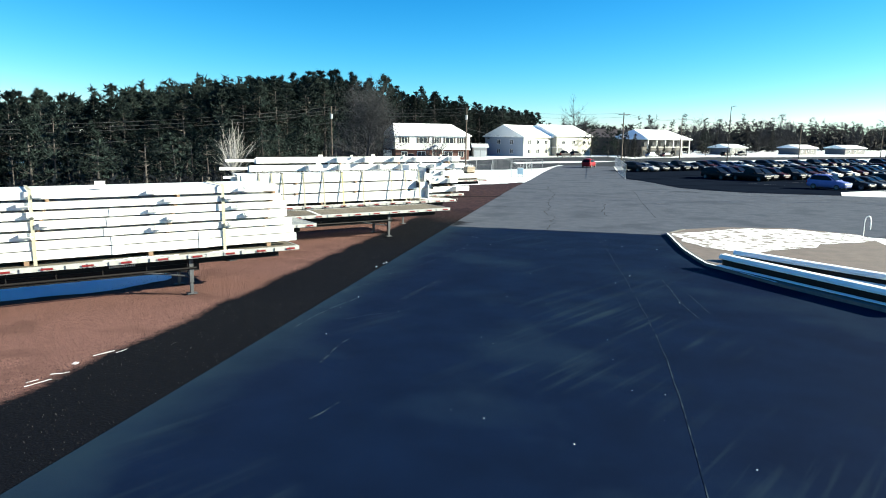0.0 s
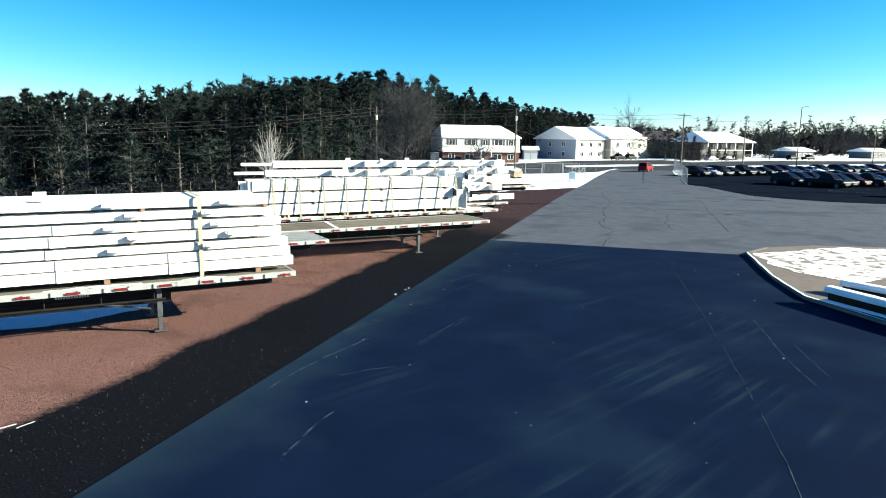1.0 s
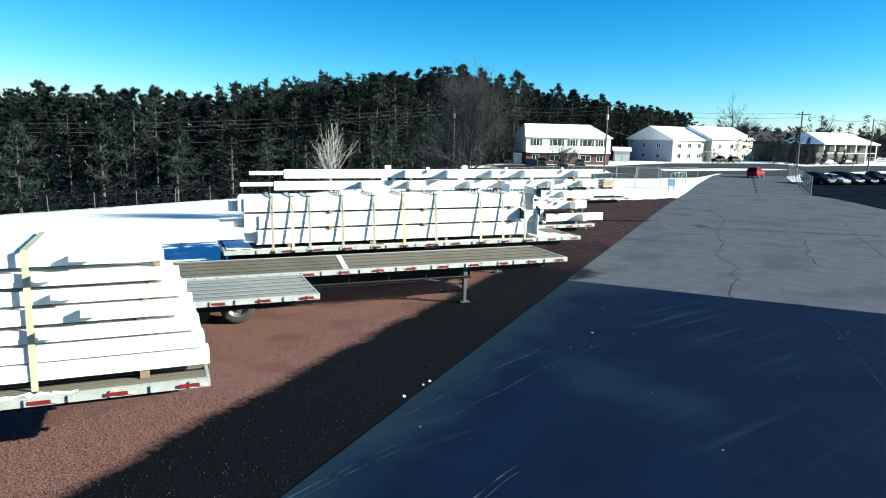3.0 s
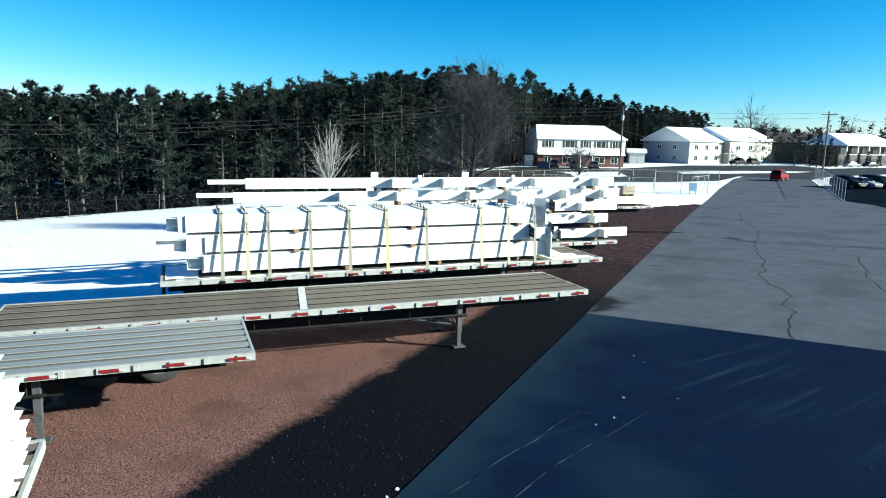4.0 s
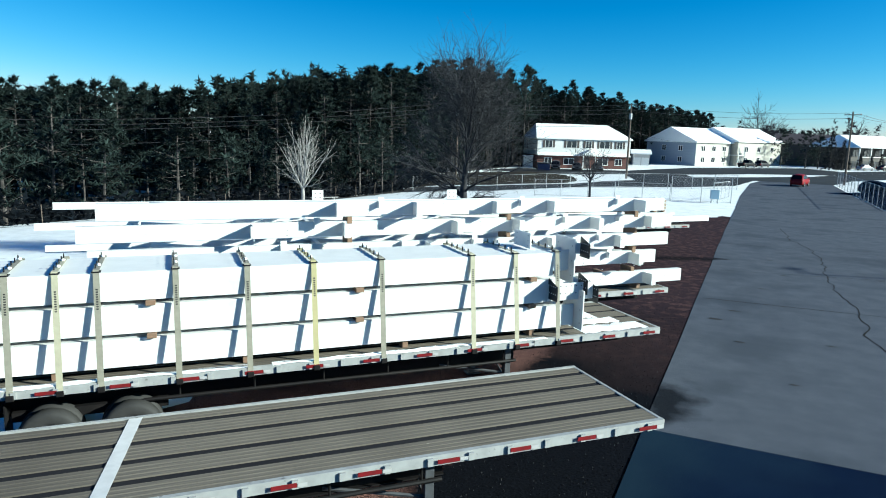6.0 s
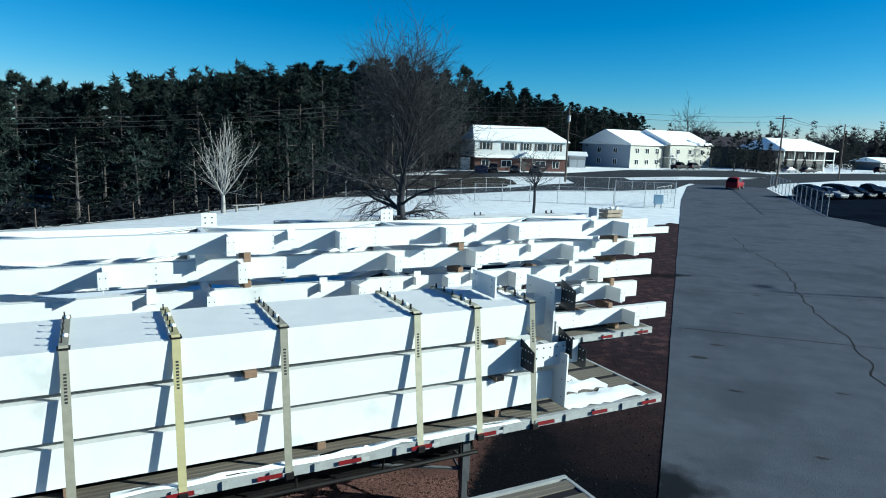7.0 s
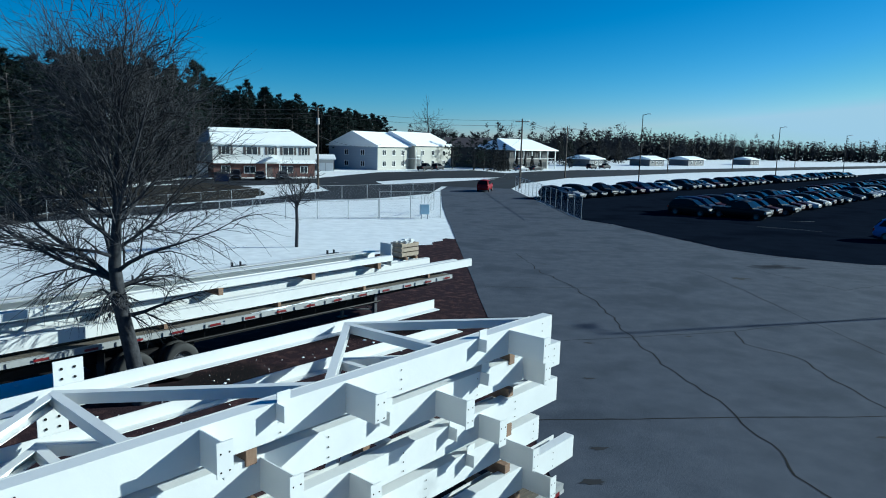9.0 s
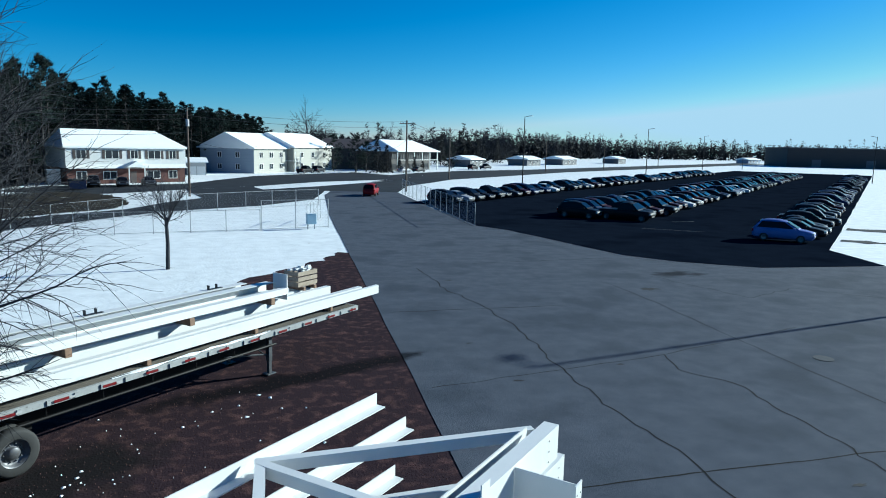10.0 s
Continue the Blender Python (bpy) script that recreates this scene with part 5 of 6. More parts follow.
def porch_house():
    root = empty("columned_house", pose(23.2, 236.8, land(23, 237), 0, 0, 47), "low snow-roofed building with a white-columned front", "house")
    w, d, h = 22.5, 13.0, 5.6
    shell(root, w, d, h - 0.1, DARK_WALL, -0.5)
    part("roof", roof_mesh(w, d + 3, h, 3.2, (2.0, 3.0), 0.5), SNOW, root, "snow-covered roof").location = (0, -3, 0)
    for k in range(6):
        bm = bmesh.new()
        box(bm, 0.25 + k * 4.4, 0.48 + k * 4.4, -2.85, -2.62, -0.5, h)
        part("column", bm, TRIM, root)
    bm = bmesh.new()
    box(bm, 0.2, w, -2.85, -2.75, 3.1, 3.25)
    part("balcony_rail", bm, TRIM, root)
    for k in range(5):
        for z in (0.3, 3.3):
            window_on(root, 2.5 + k * 4.4, z, 2.4, 1.7, 0.0, trim=DARK_WALL)


porch_house()


def dark_house():
    root = empty("dark_house", pose(6.0, 244, land(6, 244), 0, 0, 4), "dark brown two-storey house in shade beside the columned building", "house")
    w, d, h = 13.4, 11.0, 6.0
    shell(root, w, d, h, DARK_WALL, -0.5, 2.8)
    part("roof", roof_mesh(w, d, h, 2.8, 0, 0.5), DARK_DOOR, root, "dark shingled gable roof")
    for x in (2.6, 6.7, 10.8):
        for z in (0.9, 3.7):
            window_on(root, x, z, 1.4, 1.2, 0.0, trim=DARK_DOOR)


dark_house()


def ranch_house(x, y, a, w, mat, label):
    root = empty("ranch_house", pose(x, y, land(x, y), 0, 0, a), label, "house", "ranch houses along the highway")
    shell(root, w, 9.0, 2.7, mat, -0.6, 1.3)
    part("roof", roof_mesh(w, 9.0, 2.7, 1.3, 0, 0.7), SNOW, root, "snow-covered low gable roof")
    for k in range(3):
        window_on(root, w * (0.2 + 0.28 * k), 0.8, 1.5, 1.2, 0.0)
    bm = bmesh.new()
    box(bm, w * 0.4 - 0.5, w * 0.4 + 0.5, -0.05, 0.0, -0.3, 2.0)
    part("door", bm, DARK_DOOR, root)


for x, y, a, w, mat, label in ((60, 285, 48, 11, DIM_WALL, "dull grey low house with a snowy roof"), (93, 316, 46, 14, DIM_WALL, "greyish low house with a snowy gable"), (118, 338, 46, 18, DIM_WALL, "long greyish low house with a snowy roof"), (172, 390, 45, 13, DIM_WALL, "small grey low house far along the highway"), (320, 480, 30, 20, GREY_WALL, "blue-grey shed at the far end of the lot")):
    ranch_house(x, y, a, w, mat, label)


def warehouse():
    root = empty("warehouse", pose(281, 392, land(281, 392), 0, 0, -20), "long dark flat-roofed warehouse beyond the car park", "warehouse")
    shell(root, 190, 40, 11.0, DARK_WALL, -0.6)
    bm = bmesh.new()
    box(bm, -0.5, 190.5, -0.5, 40.5, 11.0, 11.6)
    part("roof", bm, DIM_WALL, root)
    for k in range(6):
        bm = bmesh.new()
        box(bm, 14 + k * 30, 19 + k * 30, -0.08, 0.0, -0.3, 4.6)
        part("loading_door", bm, DIM_WALL, root)


warehouse()


# ---- poles and wires ----
def utility_pole(x, y, h, a, arm=True, can=False):
    root = empty("utility_pole", pose(x, y, land(x, y), 0, 0, a), "weathered wooden utility pole beside the road", "pole", "utility poles")
    bm = bmesh.new()
    tube(bm, (0, 0, -0.3), (0, 0, h), 0.17, 0.11, n=10)
    part("pole", bm, POLE_WOOD, root, smooth=False)
    if arm:
        bm = bmesh.new()
        box(bm, -1.2, 1.2, 0.1, 0.2, h - 0.55, h - 0.43)
        part("crossarm", bm, POLE_WOOD, root)
        for k in (-1.1, -0.5, 0.5, 1.1):
            bm = bmesh.new()
            tube(bm, (k, 0.15, h - 0.43), (k, 0.15, h - 0.25), 0.05, 0.03, n=8)
            part("insulator", bm, GALV, root)
    if can:
        bm = bmesh.new()
        tube(bm, (0, -0.35, h - 2.4), (0, -0.35, h - 1.5), 0.24, n=12)
        part("transformer", bm, GALV, root, "grey transformer can")


POLES = [(-95, 60, 11.6, 50, True, False), (-42, 125, 11.8, 20, False, True), (-17.2, 135.5, 11.6, 10, False, True), (14, 148, 11.3, -20, True, False), (30.4, 189.3, 11.5, -45, False, False), (74, 244, 11.0, -45, True, False), (112, 282, 11.0, -45, True, False), (165, 335, 11.0, -45, True, False)]
for p in POLES:
    utility_pole(*p)


def wire(name, a, b, sag, r=0.018):
    bm = bmesh.new()
    pts = [Vector(a).lerp(Vector(b), k / 14) - Vector((0, 0, sag * 4 * (k / 14) * (1 - k / 14))) for k in range(15)]
    polytube(bm, pts, r, 4)
    tagged(part(name, bm, WIRE), "thin dark overhead line slung between the poles", "wire", "overhead wires")


def top(k, drop=0.3, side=0.0):
    x, y, h, a, *_ = POLES[k]
    return x + side, y + side * 0.3, land(x, y) + h - drop


for drop in (0.15, 0.8, 1.4, 3.2):
    wire("overhead_wire", top(0, drop), top(1, drop), 1.6, 0.024)
    wire("overhead_wire", top(1, drop), top(2, drop), 0.5, 0.022)
for drop in (0.2, 1.0):
    wire("overhead_wire", top(2, drop), top(3, drop), 0.6, 0.02)
for k in (3, 4, 5, 6):
    for side in (-0.8, 0.8):
        wire("overhead_wire", top(k, 0.3, side), top(k + 1, 0.3, side), 0.8, 0.025)
wire("overhead_wire", top(2, 4.0), (-12, 205, 6.0), 1.0, 0.02)
wire("overhead_wire", top(3, 3.0), (20, 231, 6.5), 1.2, 0.02)


def lamp_post(x, y, h, a):
    root = empty("street_lamp", pose(x, y, land(x, y), 0, 0, a), "slim dark lamp post with a short arm", "lamp", "lamp posts")
    bm = bmesh.new()
    tube(bm, (0, 0, -0.2), (0, 0, h), 0.12, 0.07, n=10)
    part("pole", bm, CHASSIS, root)
    bm = bmesh.new()
    tube(bm, (0, 0, h - 0.1), (1.0, 0, h + 0.1), 0.045, n=8)
    part("arm", bm, CHASSIS, root)
    bm = bmesh.new()
    box(bm, 0.8, 1.5, -0.16, 0.16, h + 0.04, h + 0.16, bevel=0.03)
    part("lamp_head", bm, GALV, root)


for x, y, h, a in ((36.4, 156.1, 12.9, -45), (80.6, 192.6, 12.7, -45), (130, 245, 12.7, -45), (185, 300, 12.7, -45), (36.0, 67.3, 12.4, 90), (150, 196, 12.5, 135)):
    lamp_post(x, y, h, a)


# ---- fences ----
LINK = bpy.data.materials.new("chain_link")
LINK.use_nodes = True
lk = LINK.node_tree
lk_b = lk.nodes["Principled BSDF"]
lk_b.inputs["Base Color"].default_value, lk_b.inputs["Metallic"].default_value, lk_b.inputs["Roughness"].default_value = (0.45, 0.46, 0.47, 1), 0.7, 0.45


def mesh_fence(name, points, h, step, label, cell=0.3, strand=0.0035, rails=True, post_mat=None):
    """Posts, rails and crossed wire strands along a line."""
    root = empty(name, pose(0, 0, 0), label, "fence")
    post_bm = bmesh.new()
    tube(post_bm, (0, 0, -0.1), (0, 0, h + 0.04), 0.035, n=8)
    post_me = finish("post", post_bm, post_mat or GALV)
    line = []
    for a, b in zip(points, points[1:]):
        n = max(1, round(math.dist(a, b) / step))
        line += [(a[0] + (b[0] - a[0]) * k / n, a[1] + (b[1] - a[1]) * k / n) for k in range(n)]
    line.append(points[-1])
    for x, y in line:
        shared("post", post_me, root, Matrix.Translation((x, y, land(x, y))))
    if rails:
        for z, what in ((h, "top_rail"), (0.1, "bottom_rail")):
            bm = bmesh.new()
            polytube(bm, [(x, y, land(x, y) + z) for x, y in line], 0.02, 6)
            part(what, bm, GALV, root)
    wirebm = bmesh.new()
    for (x, y), (x1, y1) in zip(line, line[1:]):
        g0 = land(x, y)
        m = max(1, int(math.dist((x, y), (x1, y1)) / cell))
        up = max(1, int((h - 0.1) / cell))
        for j in range(1 - up, m):
            for flip in (0, 1):
                t0, t1, z0, z1 = j / m, (j + up) / m, 0.1, h
                if t0 < 0:
                    z0, t0 = 0.1 + (h - 0.1) * (-j / up), 0.0
                if t1 > 1:
                    z1, t1 = 0.1 + (h - 0.1) * ((m - j) / up), 1.0
                if flip:
                    z0, z1 = h + 0.1 - z0, h + 0.1 - z1
                tube(wirebm, (x + (x1 - x) * t0, y + (y1 - y) * t0, g0 + z0), (x + (x1 - x) * t1, y + (y1 - y) * t1, g0 + z1), strand, n=3, cap=False)
    tagged(part("wire_mesh", wirebm, LINK, root), kind="stuff")
    return root


mesh_fence("chain_link_fence", [(-19.6, 94.8), (-6.3, 98.2)], 1.75, 2.7, "galvanised chain-link fence standing in the snow")
mesh_fence("chain_link_fence", [(-6.2, 98.3), (-0.6, 100.2)], 2.5, 2.8, "taller chain-link gate panel beside the drive")
mesh_fence("chain_link_fence", [(-36, 98.5), (-26.5, 102), (-17, 111), (-6, 119.5), (-0.7, 123)], 1.9, 3.2, "chain-link perimeter fence along the road", cell=0.4)
mesh_fence("chain_link_fence", [(13.0, 101.0), (12.8, 128), (12.6, 143)], 2.2, 3.0, "chain-link fence between drive and car park", cell=0.4)
crest = [(-46.0, 38), (-43.2, 50), (-39.3, 66), (-37.6, 76), (-37.0, 90), (-36.5, 98)]
fence = empty("wire_fence", pose(0, 0, 0), "low wire fence with timber posts before the pines", "fence")
bm = bmesh.new()
tube(bm, (0, 0, -0.1), (0, 0, 1.35), 0.035, 0.03, n=7)
post_me = finish("post", bm, POLE_WOOD)
crest_line = [c for c in (along(crest, 3.6 * k) for k in range(30)) if c]
for k, (x, y, _) in enumerate(crest_line):
    shared("post", post_me, fence, pose(x, y, land(x, y), 2 * math.sin(k * 5), 2 * math.cos(k * 3), 0))
for z in (0.5, 1.1):
    bm = bmesh.new()
    polytube(bm, [(x, y, land(x, y) + z) for x, y, _ in crest_line], 0.003, 4)
    part("strand", bm, WIRE, fence)


# gate leaf, cabinet and small posts by the entrance
def build_gate():
    root = empty("swing_gate", pose(-2.4, 101.6, land(-2, 101), 0, 0, 75), "open steel swing gate folded back by the drive", "gate")
    for z in (0.15, 1.0, 1.9):
        bm = bmesh.new()
        tube(bm, (0, 0, z), (5.2, 0, z), 0.03, n=8)
        part("gate_rail", bm, GALV, root)
    for k in range(5):
        bm = bmesh.new()
        tube(bm, (k * 1.3, 0, 0.15), (k * 1.3, 0, 1.9), 0.025, n=8)
        part("upright", bm, GALV, root)
    bm = bmesh.new()
    tube(bm, (0, 0, 0.15), (5.2, 0, 1.9), 0.02, n=8)
    part("brace", bm, GALV, root)
    cab = empty("gate_cabinet", pose(-2.1, 99.0, land(-2, 99), 0, 0, 17), "pale blue-grey gate cabinet on a post", "cabinet")
    bm = bmesh.new()
    box(bm, -0.4, 0.4, -0.25, 0.25, 0.45, 1.35, bevel=0.03)
    part("body", bm, material("cabinet_paint", (0.35, 0.5, 0.6), (0.3, 0.44, 0.54), 3.0, 0.5), cab)
    for x in (-0.3, 0.3):
        bm = bmesh.new()
        box(bm, x - 0.04, x + 0.04, -0.04, 0.04, -0.05, 0.45)
        part("leg", bm, GALV, cab)
    bm = bmesh.new()
    box(bm, -0.42, 0.42, -0.27, 0.27, 1.352, 1.4, bevel=0.015)
    part("snow_cap", bm, SNOW, cab, "cap of snow")


build_gate()


# ---- vehicles ----
def paint(name, c, metal=0.3):
    return material(name, c, tuple(v * 0.8 for v in c), 1.5, 0.42, metal * 0.1, rough_var=0.05, gloss=0.1)


CAR_GLASS = material("car_glass", (0.006, 0.007, 0.009), rough=0.1, gloss=0.12)
HEADLIGHT = material("headlight_lens", (0.34, 0.35, 0.37), rough=0.1)
TAILLIGHT = material("tail_light_lens", (0.3, 0.01, 0.01), rough=0.15)
PLASTIC = material("black_plastic", (0.015, 0.015, 0.016), rough=0.5)
car_bm = bmesh.new()
lathe(car_bm, [(0.21, -0.1), (0.31, -0.11), (0.34, -0.07), (0.34, 0.07), (0.31, 0.11), (0.21, 0.1)], 18)
CAR_TYRE = finish("tyre", car_bm, RUBBER, True)
car_bm = bmesh.new()
lathe(car_bm, [(0.215, -0.095), (0.19, -0.085), (0.07, -0.07), (0.0, -0.07)], 14)
CAR_RIM = finish("rim", car_bm, RIM, True)

SHAPES = {
    "sedan": dict(lower=[(-2.36, 0.36), (-2.39, 0.76), (-2.25, 0.97), (-1.6, 1.0), (0.95, 0.96), (1.8, 0.84), (2.28, 0.7), (2.38, 0.42), (2.22, 0.22), (-2.2, 0.22)], belt=0.95, cabin=(-1.75, 1.1), roof=(-1.0, 0.2), top=1.45, half=0.89),
    "suv": dict(lower=[(-2.3, 0.4), (-2.34, 0.85), (-2.25, 1.08), (0.95, 1.06), (1.75, 0.99), (2.22, 0.86), (2.32, 0.5), (2.2, 0.26), (-2.15, 0.26)], belt=1.06, cabin=(-2.26, 1.2), roof=(-1.75, 0.15), top=1.72, half=0.93),
    "pickup": dict(lower=[(-2.85, 0.5), (-2.88, 0.9), (-2.86, 1.12), (-0.6, 1.12), (1.3, 1.1), (2.5, 1.04), (2.78, 0.9), (2.84, 0.5), (2.7, 0.32), (-2.7, 0.32)], belt=1.1, cabin=(-0.75, 1.45), roof=(-0.45, 0.65), top=1.85, half=0.98),
    "van": dict(lower=[(-2.5, 0.36), (-2.54, 0.8), (-2.45, 1.05), (1.3, 1.02), (2.0, 0.92), (2.45, 0.76), (2.52, 0.45), (2.35, 0.22), (-2.35, 0.22)], belt=1.0, cabin=(-2.42, 1.65), roof=(-2.2, 0.55), top=1.75, half=0.96),
}


def make_car(kind, body_mat, label, m, group, far=False):
    sh = SHAPES[kind]
    root = empty("car" if kind != "pickup" else "pickup_truck", m, label, "car" if kind != "pickup" else "pickup truck", group)
    hw, low = sh["half"], sh["lower"]
    nose, tail = max(x for x, _ in low), min(x for x, _ in low)
    upper = sorted(p for p in low if p[1] > 0.6)
    foot = min(z for _, z in low)

    def height(x):
        for (xa, za), (xb, zb) in zip(upper, upper[1:]):
            if xa <= x <= xb:
                return za + (zb - za) * (x - xa) / max(1e-6, xb - xa)
        return upper[0][1] if x < upper[0][0] else upper[-1][1]

    # the lower body: rounded sections from tail to nose
    bm = bmesh.new()
    rings = []
    for u in (0.0, 0.025, 0.08, 0.2, 0.38, 0.55, 0.72, 0.84, 0.93, 0.98, 1.0):
        x = tail + (nose - tail) * u
        pinch = 1 - 0.16 * abs(2 * u - 1) ** 8
        zt, zb = height(x), foot + (0.16 if u in (0.0, 1.0) else 0.05 if u in (0.025, 0.98) else 0)
        if u in (0.0, 1.0):
            zt -= 0.14
        w = hw * pinch
        half = [(0.0, zb), (0.8 * w, zb), (0.96 * w, zb + 0.09), (w, 0.5 * (zt + zb)), (0.985 * w, zt - 0.13), (0.93 * w, zt - 0.02), (0.6 * w, zt + 0.015)]
        ring = half + [(0.0, zt + 0.025)] + [(-y, z) for y, z in half[:0:-1]]
        rings.append([bm.verts.new((x, y, z)) for y, z in ring])
    for p, q in zip(rings, rings[1:]):
        for k in range(len(p)):
            bm.faces.new((p[k], p[(k + 1) % len(p)], q[(k + 1) % len(p)], q[k]))
    bm.faces.new(rings[0])
    bm.faces.new(rings[-1][::-1])
    bmesh.ops.recalc_face_normals(bm, faces=bm.faces[:])
    part("body", bm, body_mat, root, smooth=True)
    c0, c1, r0, r1, bz, tz = *sh["cabin"], *sh["roof"], sh["belt"] - 0.02, sh["top"]
    wb, wr = hw - 0.06, hw - 0.22
    lo = [Vector(v) for v in ((c0, -wb, bz), (c1, -wb, bz), (c1, wb, bz), (c0, wb, bz))]
    hi = [Vector(v) for v in ((r0, -wr, tz - 0.03), (r1, -wr, tz - 0.03), (r1, wr, tz - 0.03), (r0, wr, tz - 0.03))]
    # the cabin: rounded hoops up over the roof
    bm = bmesh.new()
    rings = []
    for x, f in ((c0, 0.02), (c0 + 0.5 * (r0 - c0), 0.53), (r0, 0.9), (r0 + 0.3 * (r1 - r0), 1.04), (r0 + 0.7 * (r1 - r0), 1.06), (r1, 0.92), (r1 + 0.5 * (c1 - r1), 0.5), (c1, 0.02)):
        zt = bz + f * (tz - bz)
        half = [(wb, bz - 0.03), (wb + (wr - wb) * 0.5 * f, bz + 0.5 * (zt - bz)), (wb + (wr - wb) * 0.95 * f, bz + 0.93 * (zt - bz)), (0.66 * wr, zt), (0.28 * wr, zt + 0.05 * min(1, f))]
        rings.append([bm.verts.new((x, y, z)) for y, z in half + [(-y, z) for y, z in half[::-1]]])
    for p, q in zip(rings, rings[1:]):
        for k in range(len(p) - 1):
            bm.faces.new((p[k], p[k + 1], q[k + 1], q[k]))
    bmesh.ops.recalc_face_normals(bm, faces=bm.faces[:])
    part("cabin", bm, body_mat, root, smooth=True)
    for k, what in ((0, "side_window"), (1, "windscreen"), (2, "side_window"), (3, "rear_window")):
        p = (lo[k], lo[(k + 1) % 4], hi[(k + 1) % 4], hi[k])
        out = (p[1] - p[0]).cross(p[3] - p[0]).normalized() * (0.04 if k in (1, 3) else 0.014)
        q = [p[0].lerp(p[1], u).lerp(p[3].lerp(p[2], u), v) for u, v in ((0.07, 0.12), (0.93, 0.12), (0.91, 0.9), (0.09, 0.9))]
        bm = bmesh.new()
        back, front = [bm.verts.new(v - out * 0.5) for v in q], [bm.verts.new(v + out) for v in q]
        bm.faces.new(front)
        for j in range(4):
            bm.faces.new((back[j], back[(j + 1) % 4], front[(j + 1) % 4], front[j]))
        part(what, bm, CAR_GLASS, root)
    if kind == "pickup":
        bm = bmesh.new()
        box(bm, -2.75, -0.85, -hw + 0.1, hw - 0.1, 1.118, 1.126)
        part("bed", bm, PLASTIC, root, "dark open load bed")
    for x in (nose - 0.95, tail + 0.95):
        for sy in (-1, 1):
            ty = shared("wheel", CAR_TYRE, root, pose(x, sy * (hw - 0.1), 0.34, 0, 0, 0 if sy < 0 else 180))
            if not far:
                shared("rim", CAR_RIM, ty)
    for sy in (-1, 1):
        bm = bmesh.new()
        box(bm, nose - 0.2, nose - 0.03, sy * (hw - 0.27) - 0.19, sy * (hw - 0.27) + 0.19, bz - 0.38, bz - 0.18, bevel=0.02)
        part("headlight", bm, HEADLIGHT, root)
        if far:
            continue
        bm = bmesh.new()
        box(bm, tail - 0.005, tail + 0.12, sy * (hw - 0.18) - 0.11, sy * (hw - 0.18) + 0.11, bz - 0.3, bz - 0.08, bevel=0.015)
        part("tail_light", bm, TAILLIGHT, root)
        bm = bmesh.new()
        box(bm, c1 - 0.45, c1 - 0.28, sy * (hw + 0.06) - 0.07, sy * (hw + 0.06) + 0.07, bz + 0.02, bz + 0.16, bevel=0.02)
        part("mirror", bm, body_mat, root)
    bm = bmesh.new()
    box(bm, nose - 0.1, nose + 0.01, -0.5, 0.5, 0.42, 0.6, bevel=0.02)
    part("grille", bm, RIM, root, "bright grille")
    return root


BLACK_P, GREY_P, NAVY_P, MAROON_P, SILVER_P, WHITE_P, BLUE_P, RED_P = paint("black_paint", (0.012, 0.012, 0.014)), paint("grey_paint", (0.028, 0.03, 0.035), 0.5), paint("navy_paint", (0.015, 0.025, 0.07)), paint("maroon_paint", (0.035, 0.009, 0.012)), paint("silver_paint", (0.3, 0.31, 0.34), 0.6), paint("white_car_paint", (0.62, 0.62, 0.62), 0.0), paint("blue_paint", (0.14, 0.17, 0.4)), paint("red_paint", (0.22, 0.012, 0.016))


